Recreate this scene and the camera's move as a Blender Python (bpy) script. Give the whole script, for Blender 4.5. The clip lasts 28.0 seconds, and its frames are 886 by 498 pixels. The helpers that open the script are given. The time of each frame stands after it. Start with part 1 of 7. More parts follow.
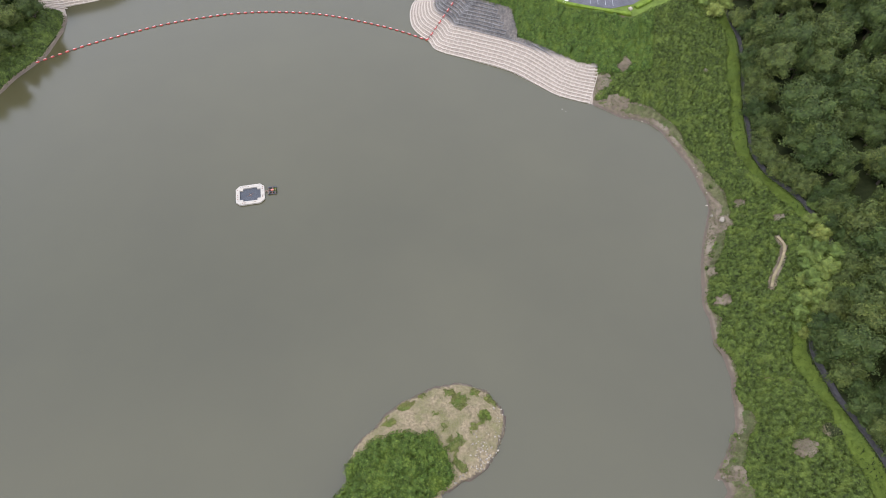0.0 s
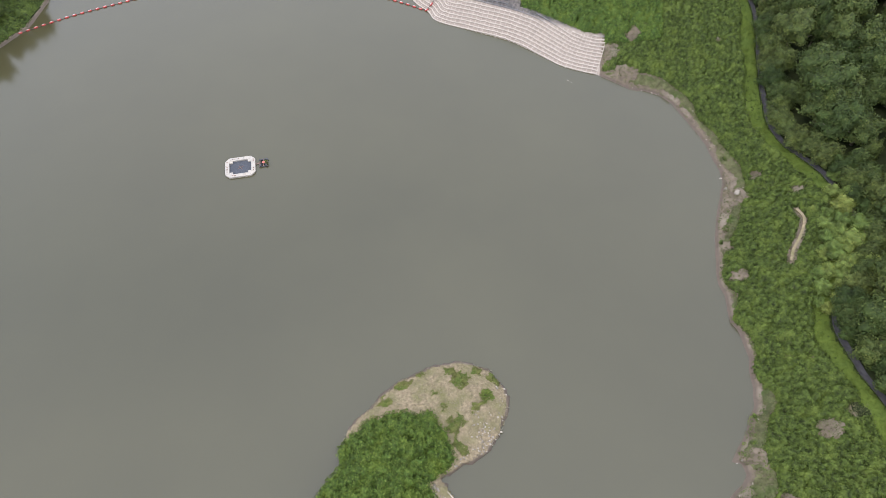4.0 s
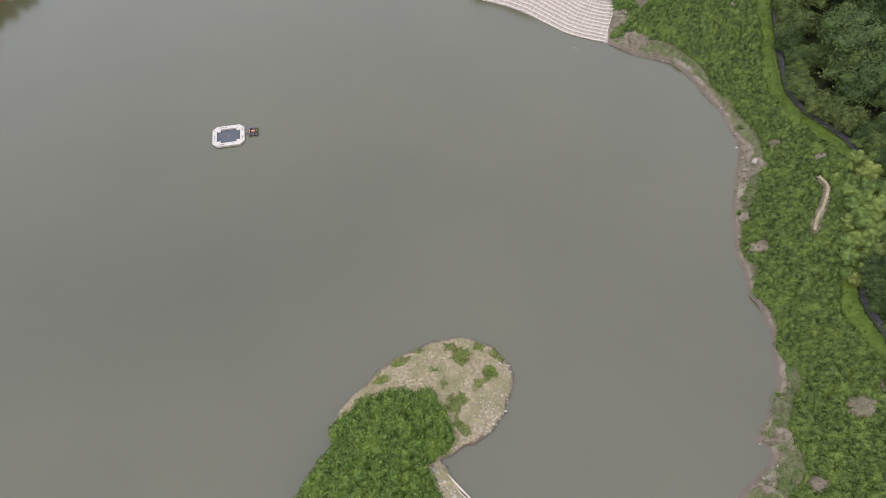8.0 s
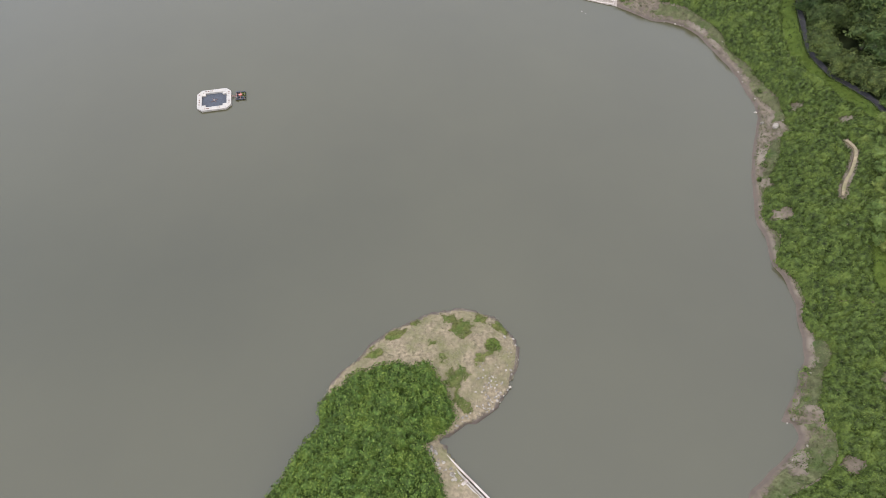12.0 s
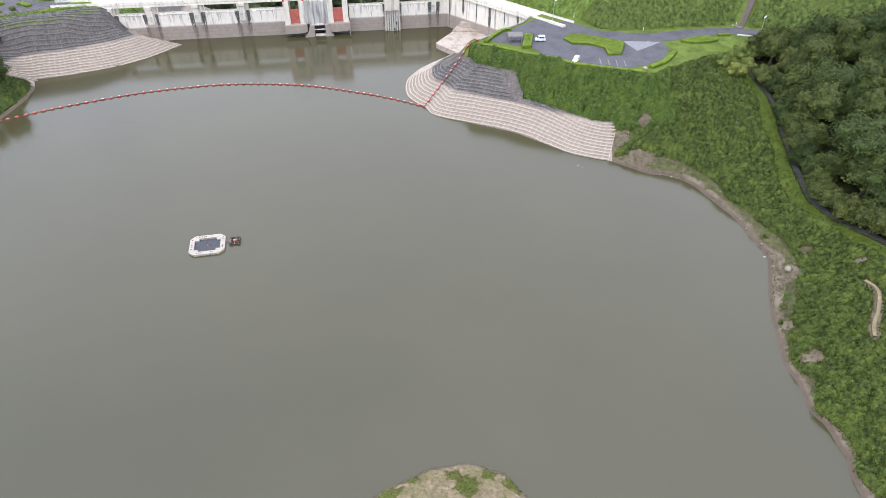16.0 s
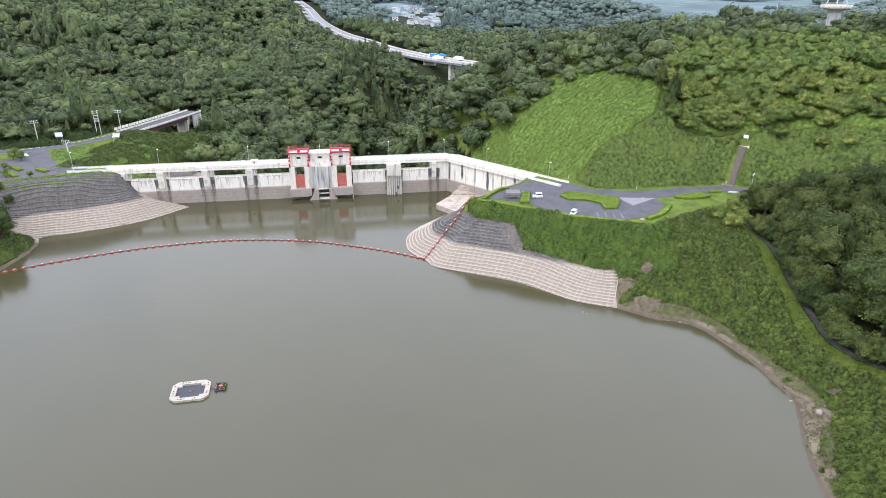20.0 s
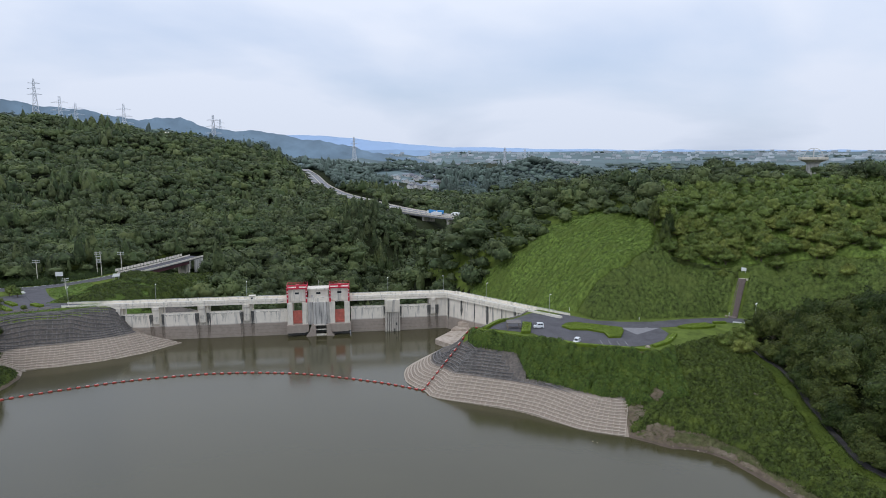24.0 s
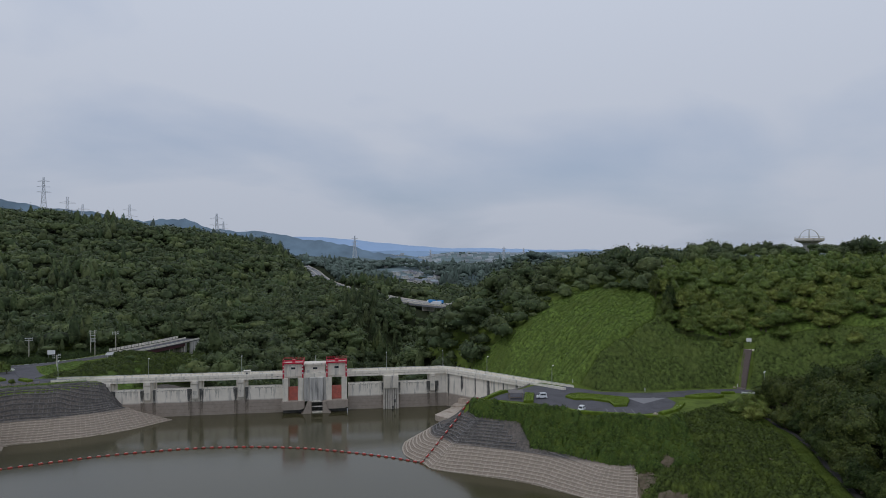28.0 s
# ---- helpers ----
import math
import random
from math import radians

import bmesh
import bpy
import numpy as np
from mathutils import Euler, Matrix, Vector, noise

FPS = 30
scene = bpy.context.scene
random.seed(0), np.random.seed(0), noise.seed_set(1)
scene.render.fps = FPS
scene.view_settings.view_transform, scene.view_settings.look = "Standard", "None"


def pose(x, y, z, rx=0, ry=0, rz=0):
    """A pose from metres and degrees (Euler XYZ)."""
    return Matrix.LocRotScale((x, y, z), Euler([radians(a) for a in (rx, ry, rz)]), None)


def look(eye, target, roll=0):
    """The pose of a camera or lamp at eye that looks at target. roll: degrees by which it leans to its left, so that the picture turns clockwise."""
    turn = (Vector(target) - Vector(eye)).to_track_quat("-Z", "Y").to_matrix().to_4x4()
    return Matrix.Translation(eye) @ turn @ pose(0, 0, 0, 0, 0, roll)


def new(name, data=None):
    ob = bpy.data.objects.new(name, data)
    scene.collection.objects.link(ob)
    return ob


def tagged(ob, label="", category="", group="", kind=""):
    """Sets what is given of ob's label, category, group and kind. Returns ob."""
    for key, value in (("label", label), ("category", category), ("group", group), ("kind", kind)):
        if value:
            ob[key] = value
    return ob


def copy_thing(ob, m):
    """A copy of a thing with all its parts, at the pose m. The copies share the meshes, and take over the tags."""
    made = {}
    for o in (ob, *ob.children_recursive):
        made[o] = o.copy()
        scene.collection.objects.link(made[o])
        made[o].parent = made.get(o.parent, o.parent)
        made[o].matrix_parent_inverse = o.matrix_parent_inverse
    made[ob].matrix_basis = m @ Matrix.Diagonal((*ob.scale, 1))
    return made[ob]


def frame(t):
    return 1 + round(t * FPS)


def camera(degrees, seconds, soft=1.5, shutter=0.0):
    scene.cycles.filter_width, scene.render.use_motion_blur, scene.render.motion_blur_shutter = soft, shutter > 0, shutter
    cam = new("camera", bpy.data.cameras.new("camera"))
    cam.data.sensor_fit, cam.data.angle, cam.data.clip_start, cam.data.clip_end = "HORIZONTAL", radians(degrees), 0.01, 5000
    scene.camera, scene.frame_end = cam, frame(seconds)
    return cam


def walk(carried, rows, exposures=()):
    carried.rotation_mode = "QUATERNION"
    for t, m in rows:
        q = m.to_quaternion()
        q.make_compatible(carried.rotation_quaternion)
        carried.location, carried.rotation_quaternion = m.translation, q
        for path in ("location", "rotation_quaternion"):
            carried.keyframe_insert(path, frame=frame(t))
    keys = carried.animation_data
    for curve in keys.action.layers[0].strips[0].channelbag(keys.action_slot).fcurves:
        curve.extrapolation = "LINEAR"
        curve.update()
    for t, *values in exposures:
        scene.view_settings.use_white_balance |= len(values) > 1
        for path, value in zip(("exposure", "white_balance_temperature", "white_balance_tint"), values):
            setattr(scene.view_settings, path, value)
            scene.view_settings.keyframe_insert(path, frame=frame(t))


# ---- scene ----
# the drone sinks straight down over the reservoir, then lifts its gaze to the horizon
cam = camera(68.7, 28.0, soft=0.6)
# seconds, eye x, y, z, pitch, yaw, roll
PATH = [
    (0, 5.35, -0.20, 150.28, -54.71, 7.70, 0.02),
    (1, 5.52, -0.16, 147.53, -54.69, 7.78, -0.05),
    (2, 5.63, -0.16, 144.64, -54.71, 7.81, -0.07),
    (3, 5.60, -0.10, 141.74, -54.82, 7.81, -0.08),
    (3.5, 5.61, -0.06, 140.26, -54.85, 7.82, -0.07),
    (5.5, 5.55, 0.04, 134.25, -54.93, 7.84, -0.08),
    (6, 5.58, 0.10, 132.71, -54.93, 7.85, -0.08),
    (7, 5.56, 0.22, 129.68, -54.97, 7.82, -0.08),
    (8, 5.58, 0.24, 126.65, -55.01, 7.83, -0.07),
    (9, 5.57, 0.34, 123.62, -55.08, 7.85, -0.09),
    (10, 5.60, 0.47, 120.59, -55.14, 7.89, -0.13),
    (11, 5.57, 0.64, 117.50, -55.18, 7.89, -0.13),
    (11.5, 5.57, 0.69, 115.85, -55.15, 7.87, -0.11),
    (12, 5.71, 0.77, 114.03, -55.15, 7.86, -0.02),
    (12.5, 5.86, 0.84, 112.22, -54.60, 7.85, 0.06),
    (13, 6.01, 0.91, 110.41, -52.75, 7.84, 0.14),
    (13.5, 6.15, 0.99, 108.59, -50.46, 7.83, 0.22),
    (14, 6.10, 1.11, 106.86, -48.08, 7.76, 0.30),
    (14.5, 5.73, 1.16, 105.35, -45.83, 7.66, 0.34),
    (15, 5.22, 1.16, 104.00, -43.64, 7.48, 0.36),
    (16, 4.20, 1.19, 101.56, -39.41, 7.19, 0.41),
    (17, 3.68, 1.30, 98.90, -35.23, 7.11, 0.36),
    (18, 3.87, 1.15, 95.72, -31.01, 7.18, 0.29),
    (19, 4.22, 1.38, 92.52, -27.14, 7.29, 0.16),
    (20, 4.34, 1.52, 89.52, -23.35, 7.35, 0.07),
    (21, 4.31, 1.57, 86.22, -19.49, 7.35, 0.03),
    (21.5, 4.20, 1.55, 84.62, -17.58, 7.32, 0.02),
    (23.5, 3.87, 1.55, 78.63, -10.40, 7.18, -0.01),
    (24, 3.82, 1.55, 77.06, -8.89, 7.17, -0.00),
    (24.5, 3.78, 1.44, 75.52, -7.65, 7.15, -0.01),
    (25, 3.74, 1.36, 73.96, -6.49, 7.14, -0.03),
    (26, 3.72, 1.45, 70.94, -4.23, 7.14, -0.08),
    (27, 3.69, 1.55, 67.94, -2.02, 7.12, -0.12),
    (28, 3.90, 1.72, 65.04, 0.11, 7.14, -0.17),
]
walk(cam, [(t, pose(x, y, z, 90 + p, 0, w) @ pose(0, 0, 0, 0, 0, r)) for t, x, y, z, p, w, r in PATH],
     exposures=[(0, 1.0, 6500, 14), (12, 0.98, 6500, 14), (17, 1.07, 6500, 14), (20, 1.09, 6500, 13), (21.5, 0.75, 6500, 12), (24, -0.07, 6500, 10), (26, -0.38, 6500, 10), (28, -0.76, 6500, 10)])

# ---- sky and sun: a bright, broken overcast ----
SUN_ELEV, SUN_AZ = radians(55), radians(228)
world = bpy.data.worlds.new("overcast_sky")
scene.world = world
world.use_nodes = True
wn, wl = world.node_tree.nodes, world.node_tree.links
wn.clear()
w_out = wn.new("ShaderNodeOutputWorld")
w_bg = wn.new("ShaderNodeBackground")
w_sky = wn.new("ShaderNodeTexSky")
w_sky.sky_type, w_sky.sun_disc = "NISHITA", False
w_sky.sun_elevation, w_sky.sun_rotation = SUN_ELEV, SUN_AZ
w_gain = wn.new("ShaderNodeVectorMath")
w_gain.operation = "SCALE"
w_gain.inputs["Scale"].default_value = 1.0
w_co = wn.new("ShaderNodeTexCoord")
w_sep = wn.new("ShaderNodeSeparateXYZ")
w_flat = wn.new("ShaderNodeMath")
w_flat.operation = "ADD"
w_flat.inputs[1].default_value = 0.3
w_div = wn.new("ShaderNodeVectorMath")
w_div.operation = "DIVIDE"
w_comb = wn.new("ShaderNodeCombineXYZ")
w_noise = wn.new("ShaderNodeTexNoise")
w_noise.inputs["Scale"].default_value = 0.9
w_noise.inputs["Detail"].default_value = 7
w_noise.inputs["Roughness"].default_value = 0.45
w_noise.inputs["Distortion"].default_value = 0.3
w_cover = wn.new("ShaderNodeValToRGB")
w_cover.color_ramp.elements[0].position, w_cover.color_ramp.elements[0].color = 0.30, (0.7, 0.7, 0.7, 1)
w_cover.color_ramp.elements[1].position, w_cover.color_ramp.elements[1].color = 0.52, (1, 1, 1, 1)
w_tone = wn.new("ShaderNodeValToRGB")
w_tone.color_ramp.elements[0].position, w_tone.color_ramp.elements[0].color = 0.32, (5.7, 6.75, 8.9, 1)
w_tone.color_ramp.elements[1].position, w_tone.color_ramp.elements[1].color = 0.52, (6.95, 7.6, 8.95, 1)
w_mix = wn.new("ShaderNodeMix")
w_mix.data_type = "RGBA"
wl.new(w_co.outputs["Generated"], w_sep.inputs[0])
wl.new(w_sep.outputs["Z"], w_flat.inputs[0])
for k in "XYZ":
    wl.new(w_flat.outputs[0], w_comb.inputs[k])
wl.new(w_co.outputs["Generated"], w_div.inputs[0])
wl.new(w_comb.outputs[0], w_div.inputs[1])
wl.new(w_div.outputs[0], w_noise.inputs["Vector"])
wl.new(w_noise.outputs["Fac"], w_cover.inputs["Fac"])
wl.new(w_noise.outputs["Fac"], w_tone.inputs["Fac"])
wl.new(w_sky.outputs["Color"], w_gain.inputs[0])
wl.new(w_cover.outputs["Color"], w_mix.inputs["Factor"])
wl.new(w_gain.outputs[0], w_mix.inputs["A"])
wl.new(w_tone.outputs["Color"], w_mix.inputs["B"])
w_rise = wn.new("ShaderNodeMapRange")
w_rise.inputs["To Min"].default_value, w_rise.inputs["To Max"].default_value = 1.04, 1.75
w_lift = wn.new("ShaderNodeVectorMath")
w_lift.operation = "SCALE"
wl.new(w_sep.outputs["Z"], w_rise.inputs["Value"])
wl.new(w_mix.outputs["Result"], w_lift.inputs[0])
wl.new(w_rise.outputs["Result"], w_lift.inputs["Scale"])
wl.new(w_lift.outputs[0], w_bg.inputs["Color"])
w_bg.inputs["Strength"].default_value = 0.1
wl.new(w_bg.outputs[0], w_out.inputs["Surface"])
sun = new("sun", bpy.data.lights.new("sun", "SUN"))
sun.data.energy, sun.data.angle, sun.data.color = 0.6, radians(12), (1.0, 0.96, 0.89)
sun.matrix_world = look((0, 0, 300), (300 * math.sin(SUN_AZ - math.pi) / math.tan(SUN_ELEV), -300 * math.cos(SUN_AZ) / math.tan(SUN_ELEV), 0))


# ---- materials ----
def material(name, base, rough=0.8, metal=0.0, spread=0.25, scale=1.0, stain=None, stain_scale=0.15, stain_amount=0.5,
             bump=0.0, bump_scale=6.0, per_object=0.0, per_island=0.0, hue=None, ior=None, streak=False, gloss=0.5):
    """A procedural surface: base colour varied by a fine grain, by broad stains, and from piece to piece."""
    m = bpy.data.materials.new(name)
    m.use_nodes = True
    n, l = m.node_tree.nodes, m.node_tree.links
    p = n["Principled BSDF"]
    p.inputs["Roughness"].default_value, p.inputs["Metallic"].default_value = rough, metal
    p.inputs["Specular IOR Level"].default_value = gloss
    if ior:
        p.inputs["IOR"].default_value = ior
    geo = n.new("ShaderNodeNewGeometry")

    def noise_node(s, detail=4, rough_=0.55):
        t = n.new("ShaderNodeTexNoise")
        t.inputs["Scale"].default_value, t.inputs["Detail"].default_value, t.inputs["Roughness"].default_value = s, detail, rough_
        if streak and s == stain_scale:
            squeeze = n.new("ShaderNodeVectorMath")
            squeeze.operation, squeeze.inputs[1].default_value = "MULTIPLY", (1.0, 1.0, 0.1)
            l.new(geo.outputs["Position"], squeeze.inputs[0])
            l.new(squeeze.outputs[0], t.inputs["Vector"])
        else:
            l.new(geo.outputs["Position"], t.inputs["Vector"])
        return t.outputs["Fac"]

    def mix(fac, a, b, blend="MIX"):
        x = n.new("ShaderNodeMix")
        x.data_type, x.blend_type = "RGBA", blend
        for key, v in (("Factor", fac), ("A", a), ("B", b)):
            if isinstance(v, bpy.types.NodeSocket):
                l.new(v, x.inputs[key])
            elif key == "Factor":
                x.inputs[key].default_value = v
            else:
                x.inputs[key].default_value = (*v[:3], 1)
        return x.outputs["Result"]

    def ramp(v, lo, hi):
        r = n.new("ShaderNodeMapRange")
        r.inputs["From Min"].default_value, r.inputs["From Max"].default_value = lo, hi
        l.new(v, r.inputs["Value"])
        return r.outputs["Result"]

    lo = [c * (1 - spread) for c in base]
    hi = [c * (1 + spread) for c in base]
    col = mix(ramp(noise_node(scale), 0.3, 0.7), lo, hi)
    if stain:
        col = mix(ramp(noise_node(stain_scale, 6, 0.6), 0.62 - 0.3 * stain_amount, 0.78 - 0.2 * stain_amount), col, stain)
    if per_object or per_island:
        for amount, src in ((per_object, "obj"), (per_island, "isl")):
            if not amount:
                continue
            if src == "obj":
                o = n.new("ShaderNodeObjectInfo").outputs["Random"]
            else:
                o = geo.outputs["Random Per Island"]
            hsv = n.new("ShaderNodeHueSaturation")
            a = n.new("ShaderNodeMapRange")
            a.inputs["To Min"].default_value, a.inputs["To Max"].default_value = 1 - amount, 1 + amount
            l.new(o, a.inputs["Value"])
            l.new(a.outputs["Result"], hsv.inputs["Value"])
            h = n.new("ShaderNodeMapRange")
            h.inputs["To Min"].default_value, h.inputs["To Max"].default_value = 0.5 + (hue or 0.0), 0.5 - (hue or 0.0)
            l.new(o, h.inputs["Value"])
            l.new(h.outputs["Result"], hsv.inputs["Hue"])
            l.new(col, hsv.inputs["Color"])
            col = hsv.outputs["Color"]
    l.new(col, p.inputs["Base Color"])
    if bump:
        b = n.new("ShaderNodeBump")
        b.inputs["Strength"].default_value, b.inputs["Distance"].default_value = 1.0, bump
        l.new(noise_node(bump_scale, 5, 0.6), b.inputs["Height"])
        l.new(b.outputs["Normal"], p.inputs["Normal"])
    return m


def banded(m, level, below, soft=0.35, wobble=0.5, amount=1.0, rise=0.0, slope_x=0.0):
    """Lays the tide-mark of the sunk reservoir on a material: below the level the surface takes another colour."""
    n, l = m.node_tree.nodes, m.node_tree.links
    p = n["Principled BSDF"]
    was = p.inputs["Base Color"].links[0].from_socket
    geo = n.new("ShaderNodeNewGeometry")
    sep = n.new("ShaderNodeSeparateXYZ")
    l.new(geo.outputs["Position"], sep.inputs[0])
    t = n.new("ShaderNodeTexNoise")
    t.inputs["Scale"].default_value, t.inputs["Detail"].default_value = 0.35, 6
    l.new(geo.outputs["Position"], t.inputs["Vector"])
    add = n.new("ShaderNodeMath")
    add.operation, add.inputs[1].default_value = "MULTIPLY_ADD", wobble
    l.new(t.outputs["Fac"], add.inputs[0])
    l.new(sep.outputs["Z"], add.inputs[2])
    r = n.new("ShaderNodeMapRange")
    r.inputs["From Min"].default_value, r.inputs["From Max"].default_value = level + wobble / 2 - soft, level + wobble / 2 + soft
    r.inputs["To Min"].default_value, r.inputs["To Max"].default_value = amount, 0.0
    l.new(add.outputs[0], r.inputs["Value"])
    g = n.new("ShaderNodeTexNoise")
    g.inputs["Scale"].default_value, g.inputs["Detail"].default_value = 0.8, 6
    l.new(geo.outputs["Position"], g.inputs["Vector"])
    tone = n.new("ShaderNodeMix")
    tone.data_type = "RGBA"
    tone.inputs["A"].default_value = (*[c * 0.72 for c in below], 1)
    tone.inputs["B"].default_value = (*[c * 1.22 for c in below], 1)
    l.new(g.outputs["Fac"], tone.inputs["Factor"])
    x = n.new("ShaderNodeMix")
    x.data_type = "RGBA"
    l.new(r.outputs["Result"], x.inputs["Factor"])
    l.new(was, x.inputs["A"])
    l.new(tone.outputs["Result"], x.inputs["B"])
    l.new(x.outputs["Result"], p.inputs["Base Color"])
    return m


M_WATER = material("murky_water", (0.057, 0.051, 0.024), rough=0.14, spread=0.08, scale=0.02, bump=0.006, bump_scale=0.9, ior=1.5)
M_EARTH = banded(material("bank_earth", (0.135, 0.102, 0.068), 0.95, spread=0.3, scale=0.7, stain=(0.205, 0.165, 0.118), stain_scale=0.25, bump=0.15, bump_scale=2), 0.45, (0.105, 0.078, 0.055), 0.15, 0.25)
M_CONCRETE = material("weathered_concrete", (0.69, 0.635, 0.54), 0.85, spread=0.07, scale=0.6, stain=(0.27, 0.26, 0.245), stain_scale=0.9, stain_amount=0.3, bump=0.02, bump_scale=4, streak=True)
M_DAMFACE = banded(material("dam_face_concrete", (0.77, 0.71, 0.61), 0.85, spread=0.06, scale=0.5, stain=(0.24, 0.235, 0.22), stain_scale=0.8, stain_amount=0.3, bump=0.02, bump_scale=4, streak=True), 5.5, (0.34, 0.285, 0.235))
M_DECK = material("pale_deck_concrete", (0.77, 0.715, 0.61), 0.85, spread=0.09, scale=0.8, stain=(0.42, 0.40, 0.36), stain_scale=0.7, stain_amount=0.3, streak=True)
# black algae; also serves as painted shade in openings and under sills
M_DARKSTAIN_SHADE = material("black_algae_and_recess_shade", (0.10, 0.098, 0.09), 0.9, spread=0.4, scale=1.2)
M_RED = material("red_gate_paint", (0.50, 0.015, 0.04), 0.45, spread=0.12, scale=1.5)
M_GATE = material("faded_red_gate_leaf", (0.56, 0.15, 0.11), 0.6, spread=0.15, scale=1.0, stain=(0.40, 0.13, 0.10), stain_scale=0.6)
M_ASPHALT = material("grey_asphalt", (0.100, 0.096, 0.104), 0.9, gloss=0.25, spread=0.2, scale=2.5, stain=(0.072, 0.070, 0.074), stain_scale=0.2)
M_WHITE = material("white_paint", (0.8, 0.8, 0.78), 0.5, spread=0.04)
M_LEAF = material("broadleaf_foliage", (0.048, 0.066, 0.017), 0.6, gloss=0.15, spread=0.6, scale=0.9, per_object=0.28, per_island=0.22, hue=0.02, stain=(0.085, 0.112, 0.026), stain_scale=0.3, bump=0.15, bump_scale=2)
M_WOODS = material("far_woodland_foliage", (0.062, 0.082, 0.034), 0.65, gloss=0.15, spread=0.6, scale=0.3, per_island=0.3, hue=0.025, stain=(0.108, 0.142, 0.050), stain_scale=0.03)
# far crowns: the bluish haze of distance is mixed into the leaf colour
M_HAZEWOODS = material("haze_tinted_woodland", (0.076, 0.108, 0.086), 0.8, spread=0.35, scale=0.03, per_island=0.3)
M_BARK = material("grey_brown_bark", (0.13, 0.10, 0.075), 0.9, spread=0.3, scale=3)
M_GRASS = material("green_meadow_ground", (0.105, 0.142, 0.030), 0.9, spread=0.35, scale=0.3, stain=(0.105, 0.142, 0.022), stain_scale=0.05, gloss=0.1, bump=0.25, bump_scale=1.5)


# ---- mesh helpers ----
class Geo:
    """Gathers vertices and faces of one mesh."""

    def __init__(self):
        self.v, self.f = [], []

    def add(self, verts, faces):
        k = len(self.v)
        self.v += [tuple(p) for p in verts]
        self.f += [tuple(i + k for i in f) for f in faces]
        return self

    def box(self, x0, x1, y0, y1, z0, z1, c=0.0):
        """A box with its upright and top edges chamfered by c."""
        if c <= 0:
            v = [(x, y, z) for z in (z0, z1) for x, y in ((x0, y0), (x1, y0), (x1, y1), (x0, y1))]
            return self.add(v, [(3, 2, 1, 0), (4, 5, 6, 7), (0, 1, 5, 4), (1, 2, 6, 5), (2, 3, 7, 6), (3, 0, 4, 7)])
        ring = lambda a: [(x0 + a, y0), (x1 - a, y0), (x1, y0 + a), (x1, y1 - a), (x1 - a, y1), (x0 + a, y1), (x0, y1 - a), (x0, y0 + a)]
        inner = [(x0 + c, y0 + c), (x1 - c, y0 + c), (x1 - c, y0 + c), (x1 - c, y1 - c), (x1 - c, y1 - c), (x0 + c, y1 - c), (x0 + c, y1 - c), (x0 + c, y0 + c)]
        v = [(x, y, z0) for x, y in ring(c)] + [(x, y, z1 - c) for x, y in ring(c)]
        v += [(x, y, z1) for x, y in ((x0 + c, y0 + c), (x1 - c, y0 + c), (x1 - c, y1 - c), (x0 + c, y1 - c))]
        f = [tuple(range(7, -1, -1))] + [(i, (i + 1) % 8, (i + 1) % 8 + 8, i + 8) for i in range(8)]
        f += [(8, 9, 17, 16), (9, 10, 17), (10, 11, 18, 17), (11, 12, 18), (12, 13, 19, 18), (13, 14, 19), (14, 15, 16, 19), (15, 8, 16), (16, 17, 18, 19)]
        return self.add(v, f)

    def prism(self, poly, z0, z1):
        n = len(poly)
        v = [(x, y, z0) for x, y in poly] + [(x, y, z1) for x, y in poly]
        return self.add(v, [tuple(range(n - 1, -1, -1)), tuple(range(n, 2 * n))] + [(i, (i + 1) % n, (i + 1) % n + n, i + n) for i in range(n)])

    def side(self, poly, a, b, axis="y"):
        """A profile in (x, z), pushed along y; or in (y, z), pushed along x."""
        n = len(poly)
        at = (lambda p, q: (p[0], q, p[1])) if axis == "y" else (lambda p, q: (q, p[0], p[1]))
        v = [at(p, a) for p in poly] + [at(p, b) for p in poly]
        return self.add(v, [tuple(range(n)), tuple(range(2 * n - 1, n - 1, -1))] + [(i, i + n, (i + 1) % n + n, (i + 1) % n) for i in range(n)])

    def rod(self, a, b, r, r2=None, n=8):
        a, b = Vector(a), Vector(b)
        q = (b - a).to_track_quat("Z", "Y").to_matrix()
        r2 = r if r2 is None else r2
        v = [a + q @ Vector((r * math.cos(t), r * math.sin(t), 0)) for t in (2 * math.pi * i / n for i in range(n))]
        v += [b + q @ Vector((r2 * math.cos(t), r2 * math.sin(t), 0)) for t in (2 * math.pi * i / n for i in range(n))]
        return self.add(v, [tuple(range(n - 1, -1, -1)), tuple(range(n, 2 * n))] + [(i, (i + 1) % n, (i + 1) % n + n, i + n) for i in range(n)])

    def lathe(self, profile, n=16, at=(0, 0, 0)):
        k = len(profile)
        v = [(at[0] + r * math.cos(2 * math.pi * i / n), at[1] + r * math.sin(2 * math.pi * i / n), at[2] + z) for i in range(n) for r, z in profile]
        f = [(i * k + j, (i + 1) % n * k + j, (i + 1) % n * k + j + 1, i * k + j + 1) for i in range(n) for j in range(k - 1)]
        return self.add(v, f)

    def mesh(self, name, mat, smooth=False):
        me = bpy.data.meshes.new(name)
        me.from_pydata(self.v, [], self.f)
        me.materials.append(mat)
        if smooth:
            me.shade_smooth()
        me.update()
        return me


def part(name, geo, mat, parent, label="", smooth=False, at=None):
    """Links one mesh as a part under a thing or under a part."""
    ob = new(name, geo.mesh(name, mat, smooth) if isinstance(geo, Geo) else geo)
    ob.parent = parent
    if at is not None:
        ob.matrix_basis = at
    return tagged(ob, label) if label else ob


